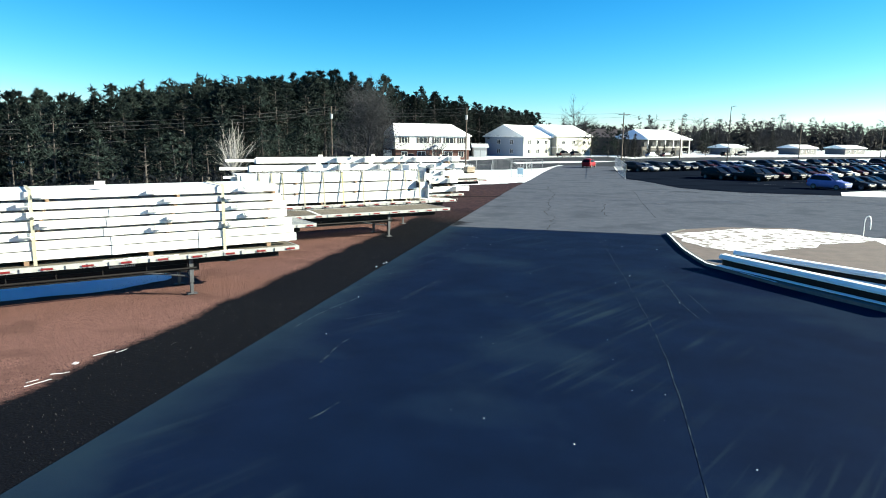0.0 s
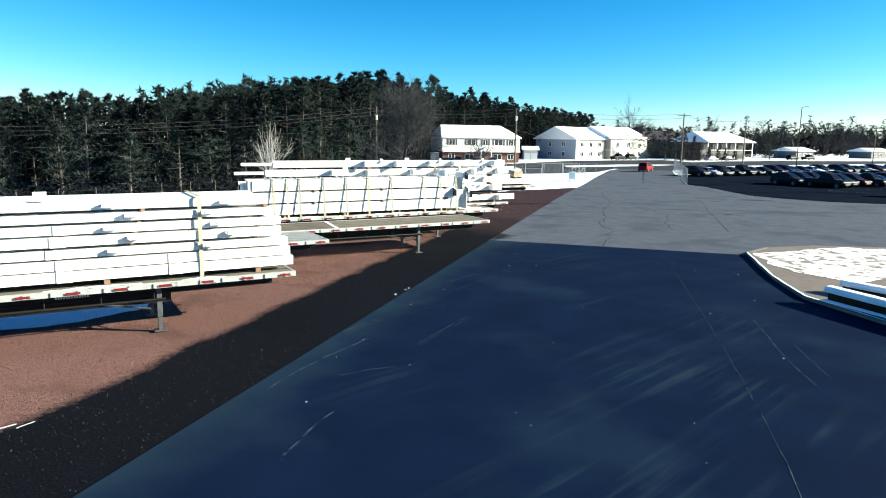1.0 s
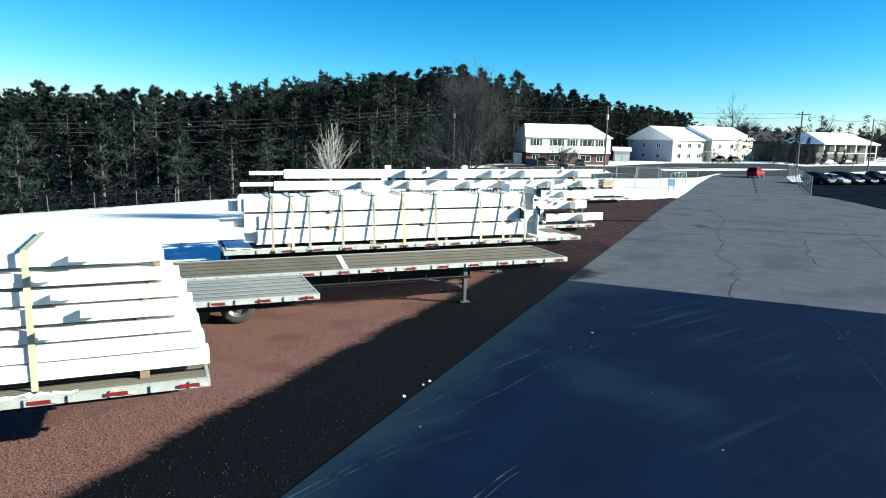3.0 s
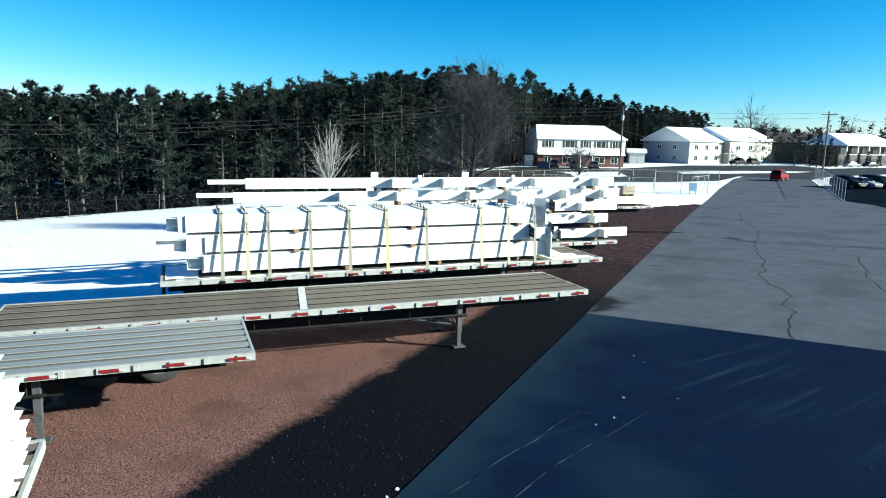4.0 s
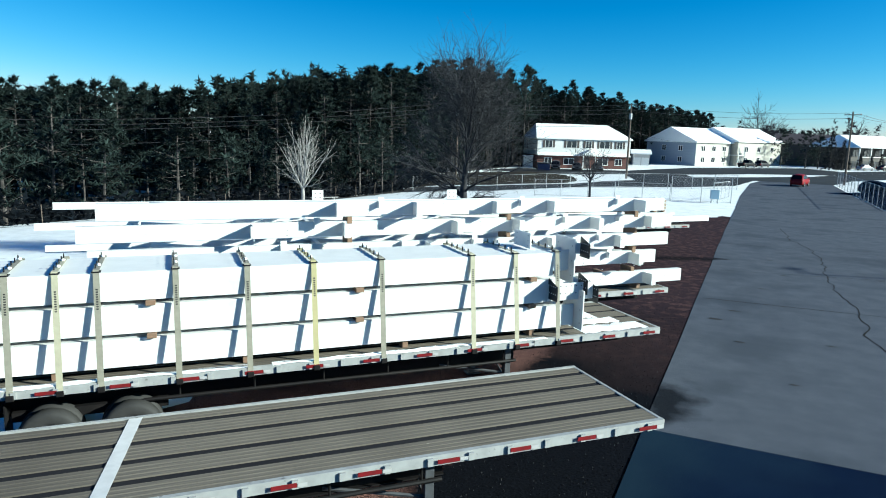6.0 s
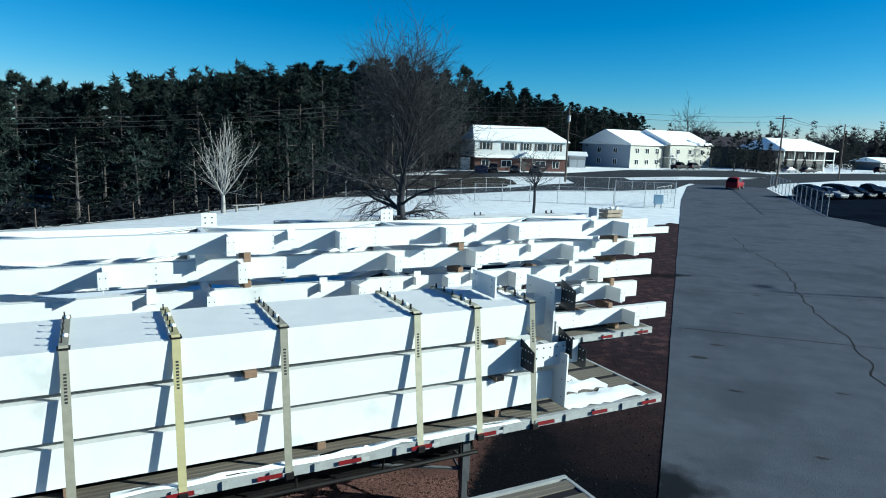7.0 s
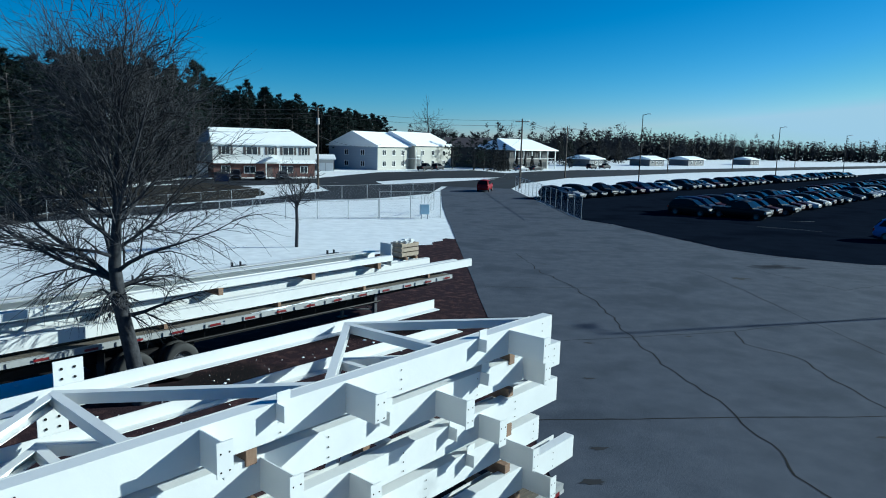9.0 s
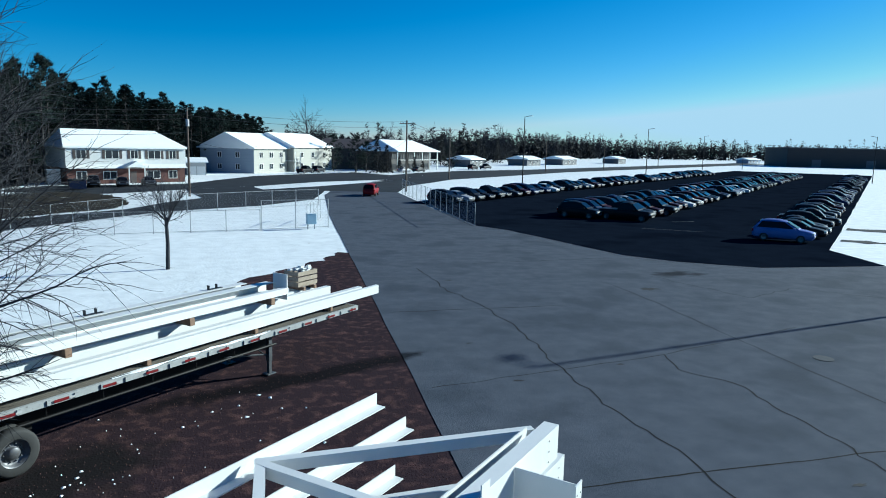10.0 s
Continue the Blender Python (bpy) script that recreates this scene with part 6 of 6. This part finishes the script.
def build_cars():
    r = random.Random(4)
    kinds = [("sedan", BLACK_P, "black saloon car"), ("suv", BLACK_P, "black sport-utility car"), ("pickup", BLACK_P, "black pickup truck"), ("sedan", GREY_P, "dark grey saloon car"), ("suv", GREY_P, "dark grey sport-utility car"), ("sedan", NAVY_P, "navy blue saloon car"), ("suv", MAROON_P, "maroon sport-utility car"), ("sedan", SILVER_P, "silver saloon car"), ("van", GREY_P, "dark grey minivan"), ("suv", SILVER_P, "silver sport-utility car"), ("sedan", WHITE_P, "white saloon car"), ("pickup", NAVY_P, "navy blue pickup truck"), ("van", NAVY_P, "navy blue minivan")]
    protos = {}

    def spot(p, q):
        x, y = lot(p, q)
        return pose(x, y, land(x, y) + 0.035, 0, 0, -45 + r.uniform(-1.5, 1.5))

    def add(k, p, q):
        m = spot(p, q)
        far = p > 150
        if (k, far) in protos:
            copy_thing(protos[k, far], m)
        else:
            kind, mat, what = kinds[k]
            protos[k, far] = make_car(kind, mat, what + " parked in the car park row", m, "cars in the car park", far)

    bag = [0, 0, 1, 1, 1, 2, 3, 3, 4, 5, 6, 6, 8, 7, 5, 11, 12, 0, 3, 10, 2]
    for q, p0, p1, gaps in ((78.4, 100.5, 262, 0.06), (58.0, 95.5, 258, 0.05), (53.0, 97.0, 262, 0.05), (36.6, 92.6, 262, 0.04)):
        p, k = p0, 0
        while p < p1:
            if k < 3 or r.random() > gaps:
                first = {0: 2, 1: 1, 2: 6} if q == 53.0 else {0: 1, 1: 7} if q > 70 else {0: 1} if q == 58.0 else {0: 0, 1: 3}
                add(first.get(k, r.choice(bag)), p, q + r.uniform(-0.3, 0.3))
            p += 2.85
            k += 1
    make_car("suv", BLUE_P, "blue-silver sport-utility car parked at the end of a row", spot(88.2, 37.0), "cars in the car park")
    for x, y, a, kind, mat, label in ((7.4, 139.0, 75, "suv", RED_P, "red car on the entrance drive"), (-34.0, 154.5, -75, "suv", BLACK_P, "black car parked before the brick house"), (-30.2, 156.0, -75, "sedan", BLACK_P, "black saloon before the brick house"), (-26.6, 157.6, -70, "sedan", GREY_P, "grey saloon before the brick house"), (-1.0, 212, 60, "pickup", BLACK_P, "black pickup before the twin house"), (2.5, 218, 60, "suv", GREY_P, "grey car before the twin house"), (26, 226, 47, "sedan", SILVER_P, "silver saloon before the columned house"), (31, 231, 47, "sedan", GREY_P, "grey saloon before the columned house"), (54, 258, 47, "suv", BLACK_P, "black car by the highway"), (60, 264, 47, "pickup", GREY_P, "grey pickup by the highway")):
        make_car(kind, mat, label, pose(x, y, land(x, y) + 0.03, 0, 0, a), "")


build_cars()


# ---- far woods along the skyline ----
def far_woods():
    """A dense dark skyline: bushy lower mass, ragged pines and spires rising out of it, grey bare crowns between."""
    r = random.Random(19)
    bm, grey = bmesh.new(), bmesh.new()
    line = [(-10, 300), (40, 345), (95, 405), (160, 480), (260, 600), (430, 640), (620, 600), (800, 520), (900, 400)]
    for row in range(3):
        d = 0.0
        while (at := along(line, d)) is not None:
            x, y, t = at
            x, y = x - t[1] * row * 9 + r.uniform(-3, 3), y + t[0] * row * 9 + r.uniform(-3, 3)
            g = land(x, y)
            h = r.uniform(11, 17) * (1.05 if d > 140 else 0.75) + (r.random() < 0.1) * r.uniform(3, 7)
            w = r.uniform(1.6, 3.0)
            cone = r.random() < 0.5
            for k in range(10):
                tuft(bm, Vector((x + r.gauss(0, 2.2), y + r.gauss(0, 2.2), g + r.uniform(0.5, 0.62 * h))), r.uniform(2.4, 3.6), r, 4, 1.3)
            for k in range(26):
                f = 0.4 + 0.6 * r.random()
                ww = w * (1.2 - f) if cone else w * (0.35 + math.sin(math.pi * f) * 0.6)
                tuft(bm, Vector((x + r.gauss(0, ww * 0.6), y + r.gauss(0, ww * 0.6), g + f * h)), r.uniform(1.0, 1.8), r, 6, 0.7)
            if row == 0 and r.random() < 0.3:
                for k in range(40):
                    a = r.uniform(0, 6.283)
                    foot = Vector((x, y - 3, g + h * r.uniform(0.2, 0.65)))
                    tip = foot + Vector((math.cos(a) * r.uniform(0.5, 3.5), math.sin(a) * r.uniform(0.5, 3.5), h * r.uniform(0.25, 0.5)))
                    tube(grey, foot, tip, 0.07, 0.03, n=3, cap=False)
                tube(grey, (x, y - 3, g), (x, y - 3, g + h * 0.8), 0.25, 0.08, n=4, cap=False)
            d += r.uniform(2.4, 4.0)
    root = empty("skyline_woods", pose(0, 0, 0), "dark mixed woods along the far skyline", "woods", kind="stuff")
    tagged(part("evergreens", bm, SPRUCE, root), kind="stuff")
    tagged(part("bare_crowns", grey, BARK, root), kind="stuff")


far_woods()


# ---- pavement cracks, seams and litter ----
CRACK = material("tar_crack", (0.012, 0.012, 0.013), (0.02, 0.02, 0.02), 3.0, 0.9, world_space=True, gloss=0.1)


def crack(points, width, wander, label, mat=None, name="crack", lift=0.025):
    pts = rough_edge(points, 0.35, wander, closed=False) + [points[-1]]
    bm = bmesh.new()
    rows = []
    for k, p in enumerate(pts):
        a, c = Vector(pts[max(0, k - 1)]), Vector(pts[min(len(pts) - 1, k + 1)])
        t = (c - a).normalized()
        w = width * (0.6 + 0.7 * abs(noise.noise(Vector((p[0] * 1.7, p[1] * 1.7, 2.0))))) * 0.5
        z = land(*p) + lift
        rows.append((bm.verts.new((p[0] - t.y * w, p[1] + t.x * w, z)), bm.verts.new((p[0] + t.y * w, p[1] - t.x * w, z))))
    for (a, b), (c, d) in zip(rows, rows[1:]):
        bm.faces.new((a, b, d, c))
    tagged(part(name, bm, mat or CRACK), label, name.replace("_", " "), kind="structure")


crack([(6.1, 37), (6.1, 42), (6.0, 46), (5.2, 48.6), (5.3, 53.4), (4.9, 56), (4.8, 59), (5.0, 62), (4.9, 65.2), (4.6, 68), (3.8, 72), (3.4, 78)], 0.06, 0.16, "long meandering crack in the asphalt")
crack([(8.9, 60.2), (8.5, 58.7), (9.5, 57.3), (9.5, 55.8), (9.3, 52.4), (9.6, 48)], 0.06, 0.14, "thin branching crack in the asphalt")
crack([(12.6, 72.6), (12.8, 67.2), (12.7, 61.1), (12.8, 55.7), (12.9, 48)], 0.045, 0.03, "straight seam between paving lanes")
crack([(0.2, 52.0), (5.3, 52.3), (10.1, 52.5), (17, 53.0)], 0.06, 0.03, "straight cross seam in the asphalt")
crack([(0.4, 67.3), (8.6, 67.7)], 0.05, 0.05, "cross seam in the asphalt")
crack([(7.1, 79.3), (16.9, 80.8)], 0.07, 0.04, "cross seam in the asphalt")
crack([(0.4, 58.3), (8, 60), (16.2, 62.8)], 0.04, 0.05, "faint cross seam in the asphalt")
crack([(16, 74), (18, 68), (22, 70), (26, 66)], 0.05, 0.2, "thin meandering crack in the asphalt")


DUST = material("pale_dust_line", (0.04, 0.06, 0.08), (0.004, 0.0105, 0.028), 2.6, 0.8, world_space=True, gloss=0.02, spread=0.12)
crack([(8.6, 39), (9.1, 36), (9.7, 29), (10.0, 25.6), (10.4, 20), (10.6, 16), (10.6, 11.9), (10.5, 4)], 0.03, 0.012, "pale dusty seam down the fresh asphalt", DUST, "seam", 0.031)
for pts, w in (([(0.0, 20.4), (0.3, 21.6), (0.8, 23.4)], 0.05), ([(0.1, 20.2), (0.45, 21.6), (0.95, 23.2)], 0.03), ([(2.4, 20.2), (2.65, 21.6), (3.0, 23.5)], 0.05), ([(2.5, 20.1), (2.8, 21.7), (3.1, 23.3)], 0.03), ([(1.5, 17.3), (2.0, 17.9), (2.5, 18.3)], 0.04), ([(2.3, 13.4), (2.25, 14.4), (2.3, 15.4)], 0.06), ([(3.4, 10.2), (3.7, 11.3)], 0.07), ([(0.4, 15.9), (0.45, 17.2), (0.6, 18.4), (1.0, 20.2)], 0.06), ([(0.3, 24.5), (0.9, 27.5), (1.8, 31)], 0.04), ([(1.2, 25), (2.0, 28.5), (3.2, 32)], 0.035), ([(12.0, 20), (11.6, 23), (11.4, 26)], 0.05), ([(12.4, 21), (12.1, 23.5)], 0.04)):
    crack(pts, w, 0.03, "pale tyre scuff on the fresh asphalt", DUST, "tyre_mark", 0.0315)
LINE_PAINT = material("worn_line_paint", (0.2, 0.215, 0.235), (0.05, 0.055, 0.065), 1.5, 0.7, world_space=True)
for x0, y0, x1, y1 in ((28.8, 98.6, 33.2, 95.2), (35.2, 104.0, 38.0, 104.4), (46.0, 121, 49.0, 121.6)):
    crack([(x0, y0), (x1, y1)], 0.1, 0.01, "worn white stall line on the car park", LINE_PAINT, "stall_line", 0.038)


def blob(name, x, y, rx, ry, mat, z, label, category):
    bm = bmesh.new()
    ring = []
    for k in range(22):
        a = 6.283 * k / 22
        w = 0.62 + 0.55 * noise.noise(Vector((math.cos(a) * 2.6 + x, math.sin(a) * 2.6 + y, 0)))
        ring.append(bm.verts.new((x + math.cos(a) * rx * w, y + math.sin(a) * ry * w, land(x, y) + z)))
    bm.faces.new(ring)
    tagged(part(name, bm, mat), label, category, kind="structure")


STAIN = material("oil_stained_asphalt", (0.0144, 0.0144, 0.016), (0.024, 0.024, 0.0264), 2.0, 0.8, world_space=True, gloss=0.25)
for k, (x, y, rx, ry) in enumerate(((14.1, 70.6, 0.8, 0.5), (3.1, 58.5, 0.28, 0.12), (2.2, 55.0, 0.3, 0.13), (6.9, 59.5, 0.2, 0.1), (1.3, 50.5, 0.32, 0.13), (0.8, 49, 0.4, 0.2), (4.0, 47.5, 0.22, 0.1), (8.2, 51.2, 0.26, 0.08), (2.6, 62.5, 0.22, 0.09), (7.5, 69.0, 0.3, 0.1), (4.4, 74.0, 0.35, 0.16), (1.6, 46.6, 0.25, 0.1), (2.9, 43.4, 0.2, 0.07))):
    blob("oil_stain", x, y, rx, ry, STAIN, 0.0245 + 0.0003 * k, "dark oil stain on the asphalt", "stain")
bm = bmesh.new()
tube(bm, (0, 0, 0), (0, 0, 0.012), 0.33, n=24)
mh = part("manhole_cover", bm, material("cast_iron", (0.05, 0.048, 0.046), (0.03, 0.03, 0.03), 20.0, 0.6, 0.5))
mh.location = (14.2, 59.05, 0.022)
tagged(mh, "round cast-iron manhole cover set in the asphalt", "manhole cover")


def crumbs(name, spots, mat, label, category, flat=1.0):
    """Small loose lumps."""
    r = random.Random(31)
    bm = bmesh.new()
    for x, y, s in spots:
        c = Vector((x, y, land(x, y) + 0.026))
        vs = [bm.verts.new(c + Vector((math.cos(a) * s * r.uniform(0.6, 1.2), math.sin(a) * s * r.uniform(0.6, 1.2), -0.02))) for a in (0, 1.05, 2.1, 3.14, 4.2, 5.25)]
        t = [bm.verts.new(c + Vector((math.cos(a) * s * 0.5, math.sin(a) * s * 0.5, s * r.uniform(0.18, 0.4) * flat))) for a in (0.5, 2.6, 4.7)]
        for k in range(6):
            bm.faces.new((vs[k], vs[(k + 1) % 6], t[k // 2]))
        for k in range(3):
            bm.faces.new((t[k], vs[(2 * k + 2) % 6], t[(k + 1) % 3]))
        bm.faces.new(t)
    bmesh.ops.recalc_face_normals(bm, faces=bm.faces[:])
    tagged(part(name, bm, mat), label, category, kind="stuff")


rs = random.Random(77)
bits = [(rs.uniform(0.2, 12), rs.uniform(2, 37), rs.choice((0.012, 0.02, 0.02, 0.03))) for _ in range(58)] + [(-0.2, 25.4, 0.05), (-0.1, 26.5, 0.045), (-0.12, 26.2, 0.03), (2.46, 32.2, 0.04)]
crumbs("snow_crumbs", bits, SNOW, "small scattered crumbs of snow and ice on the asphalt", "snow")
crumbs("yard_snow", [(-7.4 + rs.gauss(0, 1.3), 53.6 + rs.gauss(0, 1.5), rs.choice((0.01, 0.016, 0.026, 0.05))) for _ in range(45)] + [(-4.6 + rs.gauss(0, 0.9), 57.6 + rs.gauss(0, 0.5), rs.choice((0.02, 0.04, 0.07))) for _ in range(12)] + [(-7.8 + rs.gauss(0, 1.6), 54.5 + rs.gauss(0, 1.9), rs.choice((0.012, 0.018, 0.025, 0.025, 0.05))) for _ in range(34)] + [(-3.4 + 0.12 * (y - 10) + rs.gauss(0, 0.12), y, rs.uniform(0.03, 0.11)) for y in (9.6, 11.9)], SNOW, "thin scraps of old snow on the gravel", "snow", 0.12)
for x0, y0, x1, y1, w in ((-3.25, 10.3, -3.05, 10.85, 0.06), (-3.4, 10.5, -3.3, 10.75, 0.05), (-3.3, 11.1, -3.05, 11.25, 0.05), (-3.1, 11.2, -3.0, 11.35, 0.04), (-3.3, 12.45, -3.08, 12.95, 0.07), (-2.92, 12.8, -2.86, 13.15, 0.04)):
    crack([(x0, y0), ((x0 + x1) / 2, (y0 + y1) / 2), (x1, y1)], w, 0.03, "thin sliver of old snow on the gravel", SNOW, "snow_sliver", 0.016)
PEBBLE = material("gravel_stone", (0.13, 0.076, 0.067), (0.06, 0.037, 0.035), 3.0, 0.9, island=0.4, gloss=0.05)
DARK_STONE = material("dark_loose_stone", (0.006, 0.0065, 0.009), (0.013, 0.0135, 0.017), 3.0, 0.9, island=0.6, gloss=0.03)
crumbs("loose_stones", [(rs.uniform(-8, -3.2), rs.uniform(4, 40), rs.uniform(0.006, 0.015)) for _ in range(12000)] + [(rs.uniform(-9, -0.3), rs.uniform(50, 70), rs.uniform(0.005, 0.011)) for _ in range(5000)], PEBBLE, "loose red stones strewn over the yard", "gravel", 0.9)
crumbs("loose_dark_stones", [(rs.uniform(-3.4, 0), rs.uniform(4, 50), rs.uniform(0.004, 0.011)) for _ in range(6000)], DARK_STONE, "loose dark stones along the drive's edge", "gravel", 0.9)


# ---- things on the verge and in the yard ----
def verge_beam(a, b, h, label):
    root = empty("verge_beam", pose(0, 0, 0), label, "steel beam", "beams on the verge")
    bm = bmesh.new()
    prism(bm, i_profile(h, 0.3, 0.03, 0.02), (*a, 0.14 + h / 2), (*b, 0.14 + h / 2))
    part("beam", bm, CHASSIS, root)
    bm = bmesh.new()
    prism(bm, [(-0.2, -0.01), (0.2, -0.01), (0.24, 0.07), (0.16, 0.19), (-0.12, 0.2), (-0.24, 0.08)], (*a, 0.142 + h), (*b, 0.142 + h))
    part("snow_cap", bm, SNOW, root, "ridge of snow along the top")
    bm = bmesh.new()
    prism(bm, [(0, 0), (0.14, 0), (0.14, 0.03), (0, 0.06)], (a[0] - 0.12, a[1] - 0.12, 0.17), (b[0] - 0.12, b[1] - 0.12, 0.17))
    part("snow_ledge", bm, SNOW, root)


verge_beam((14.15, 29.2), (19.1, 22.35), 0.34, "long black steel beam topped with snow beside the kerb")
verge_beam((15.0, 30.9), (20.9, 25.3), 0.28, "second black steel beam topped with snow on the verge")
bm = bmesh.new()
tube(bm, (0, 0, 0), (0, 0, 0.9), 0.02, n=6)
for k in range(8):
    a0, a1 = math.pi * k / 8, math.pi * (k + 1) / 8
    tube(bm, (0.16 - 0.16 * math.cos(a0), 0, 0.9 + 0.2 * math.sin(a0) * 1.6), (0.16 - 0.16 * math.cos(a1), 0, 0.9 + 0.2 * math.sin(a1) * 1.6), 0.03, n=6)
tube(bm, (0.32, 0, 0.9), (0.32, 0, 0.45), 0.03, n=6)
hp = part("marker_hoop", bm, TRIM)
hp.location = (23.7, 41.1, 0.13)
tagged(hp, "thin white hooped marker standing on the verge", "marker post")


def bench():
    root = empty("bench", pose(-34.9, 78.4, land(-35, 78), 0, 0, 60), "pale plank bench at the field's edge", "bench")
    bm = bmesh.new()
    box(bm, -1.4, 1.4, -0.15, 0.15, 0.5, 0.56)
    part("seat", bm, BIRCH, root)
    for x in (-1.0, 1.0):
        bm = bmesh.new()
        box(bm, x - 0.05, x + 0.05, -0.12, 0.12, -0.1, 0.5)
        part("leg", bm, BIRCH, root)


bench()
dump = empty("dumpster", pose(-34.6, 148.3, land(-34, 148), 0, 0, 24), "dark blue steel dumpster beside the road", "dumpster")
bm = bmesh.new()
prism(bm, [(-0.8, 0.15), (0.8, 0.15), (0.95, 1.35), (-0.95, 1.5)], (-1.1, 0, 0), (1.1, 0, 0))
part("body", bm, NAVY_P, dump)
bm = bmesh.new()
box(bm, -1.15, 1.15, -0.98, 0.98, 1.5, 1.56)
part("lid", bm, PLASTIC, dump)


# snow on the third trailer's deck
def deck_snow(m, patches):
    r = random.Random(3)
    for x0, x1, y0, y1 in patches:
        bm = bmesh.new()
        nx, ny = 14, 6
        g = [[bm.verts.new((x0 + (x1 - x0) * (i + (r.uniform(-0.3, 0.3) if 0 < i < nx else 0)) / nx, y0 + (y1 - y0) * j / ny + (r.uniform(-0.06, 0.06)), DECK + 0.006 + (0.045 * min(1, 2.5 * min(i, nx - i) / nx) * min(1, 2.5 * min(j, ny - j) / ny)) * r.uniform(0.5, 1.1))) for i in range(nx + 1)] for j in range(ny + 1)]
        for j in range(ny):
            for i in range(nx):
                bm.faces.new((g[j][i], g[j][i + 1], g[j + 1][i + 1], g[j + 1][i]))
        ob = part("deck_snow", bm, SNOW, smooth=True)
        ob.matrix_world = m
        tagged(ob, "thin crust of snow lying on the trailer deck", "snow", kind="stuff")


deck_snow(M3, [(-2.0, -0.25, 0.1, 0.6), (-2.0, -0.6, 0.68, 1.15), (-1.9, -0.95, 1.2, 1.75), (-8.8, -3.0, 0.02, 0.16), (-14.2, -9.2, 0.02, 0.18), (-14.5, -13.6, 0.3, 2.4), (-1.6, -0.9, 1.8, 2.4)])
deck_snow(M1, [(-6.5, -4.2, 0.04, 0.2), (-3.2, -2.0, 0.04, 0.14)])
deck_snow(M5, [(-1.0, 0.0, 1.3, 2.5), (-9.0, -4.0, 0.02, 0.14)])
crack([(12.86, 39.2), (12.96, 36), (13.1, 33), (13.55, 29.7), (15.6, 26.1)], 0.13, 0.02, "thin line of snow on the kerb", SNOW, "kerb_snow", 0.166)
PALE_GRIT = material("pale_grit", (0.11, 0.11, 0.115), (0.05, 0.05, 0.053), 3.0, 0.9, island=0.5, gloss=0.05)
crumbs("pale_grit", [(rs.uniform(-3.2, -0.1), rs.uniform(5, 46), rs.uniform(0.003, 0.007)) for _ in range(1500)] + [(rs.uniform(0.1, 1.6), rs.uniform(5, 40), rs.uniform(0.004, 0.01)) for _ in range(250)], PALE_GRIT, "pale specks of grit on the dark edge band", "gravel", 0.7)
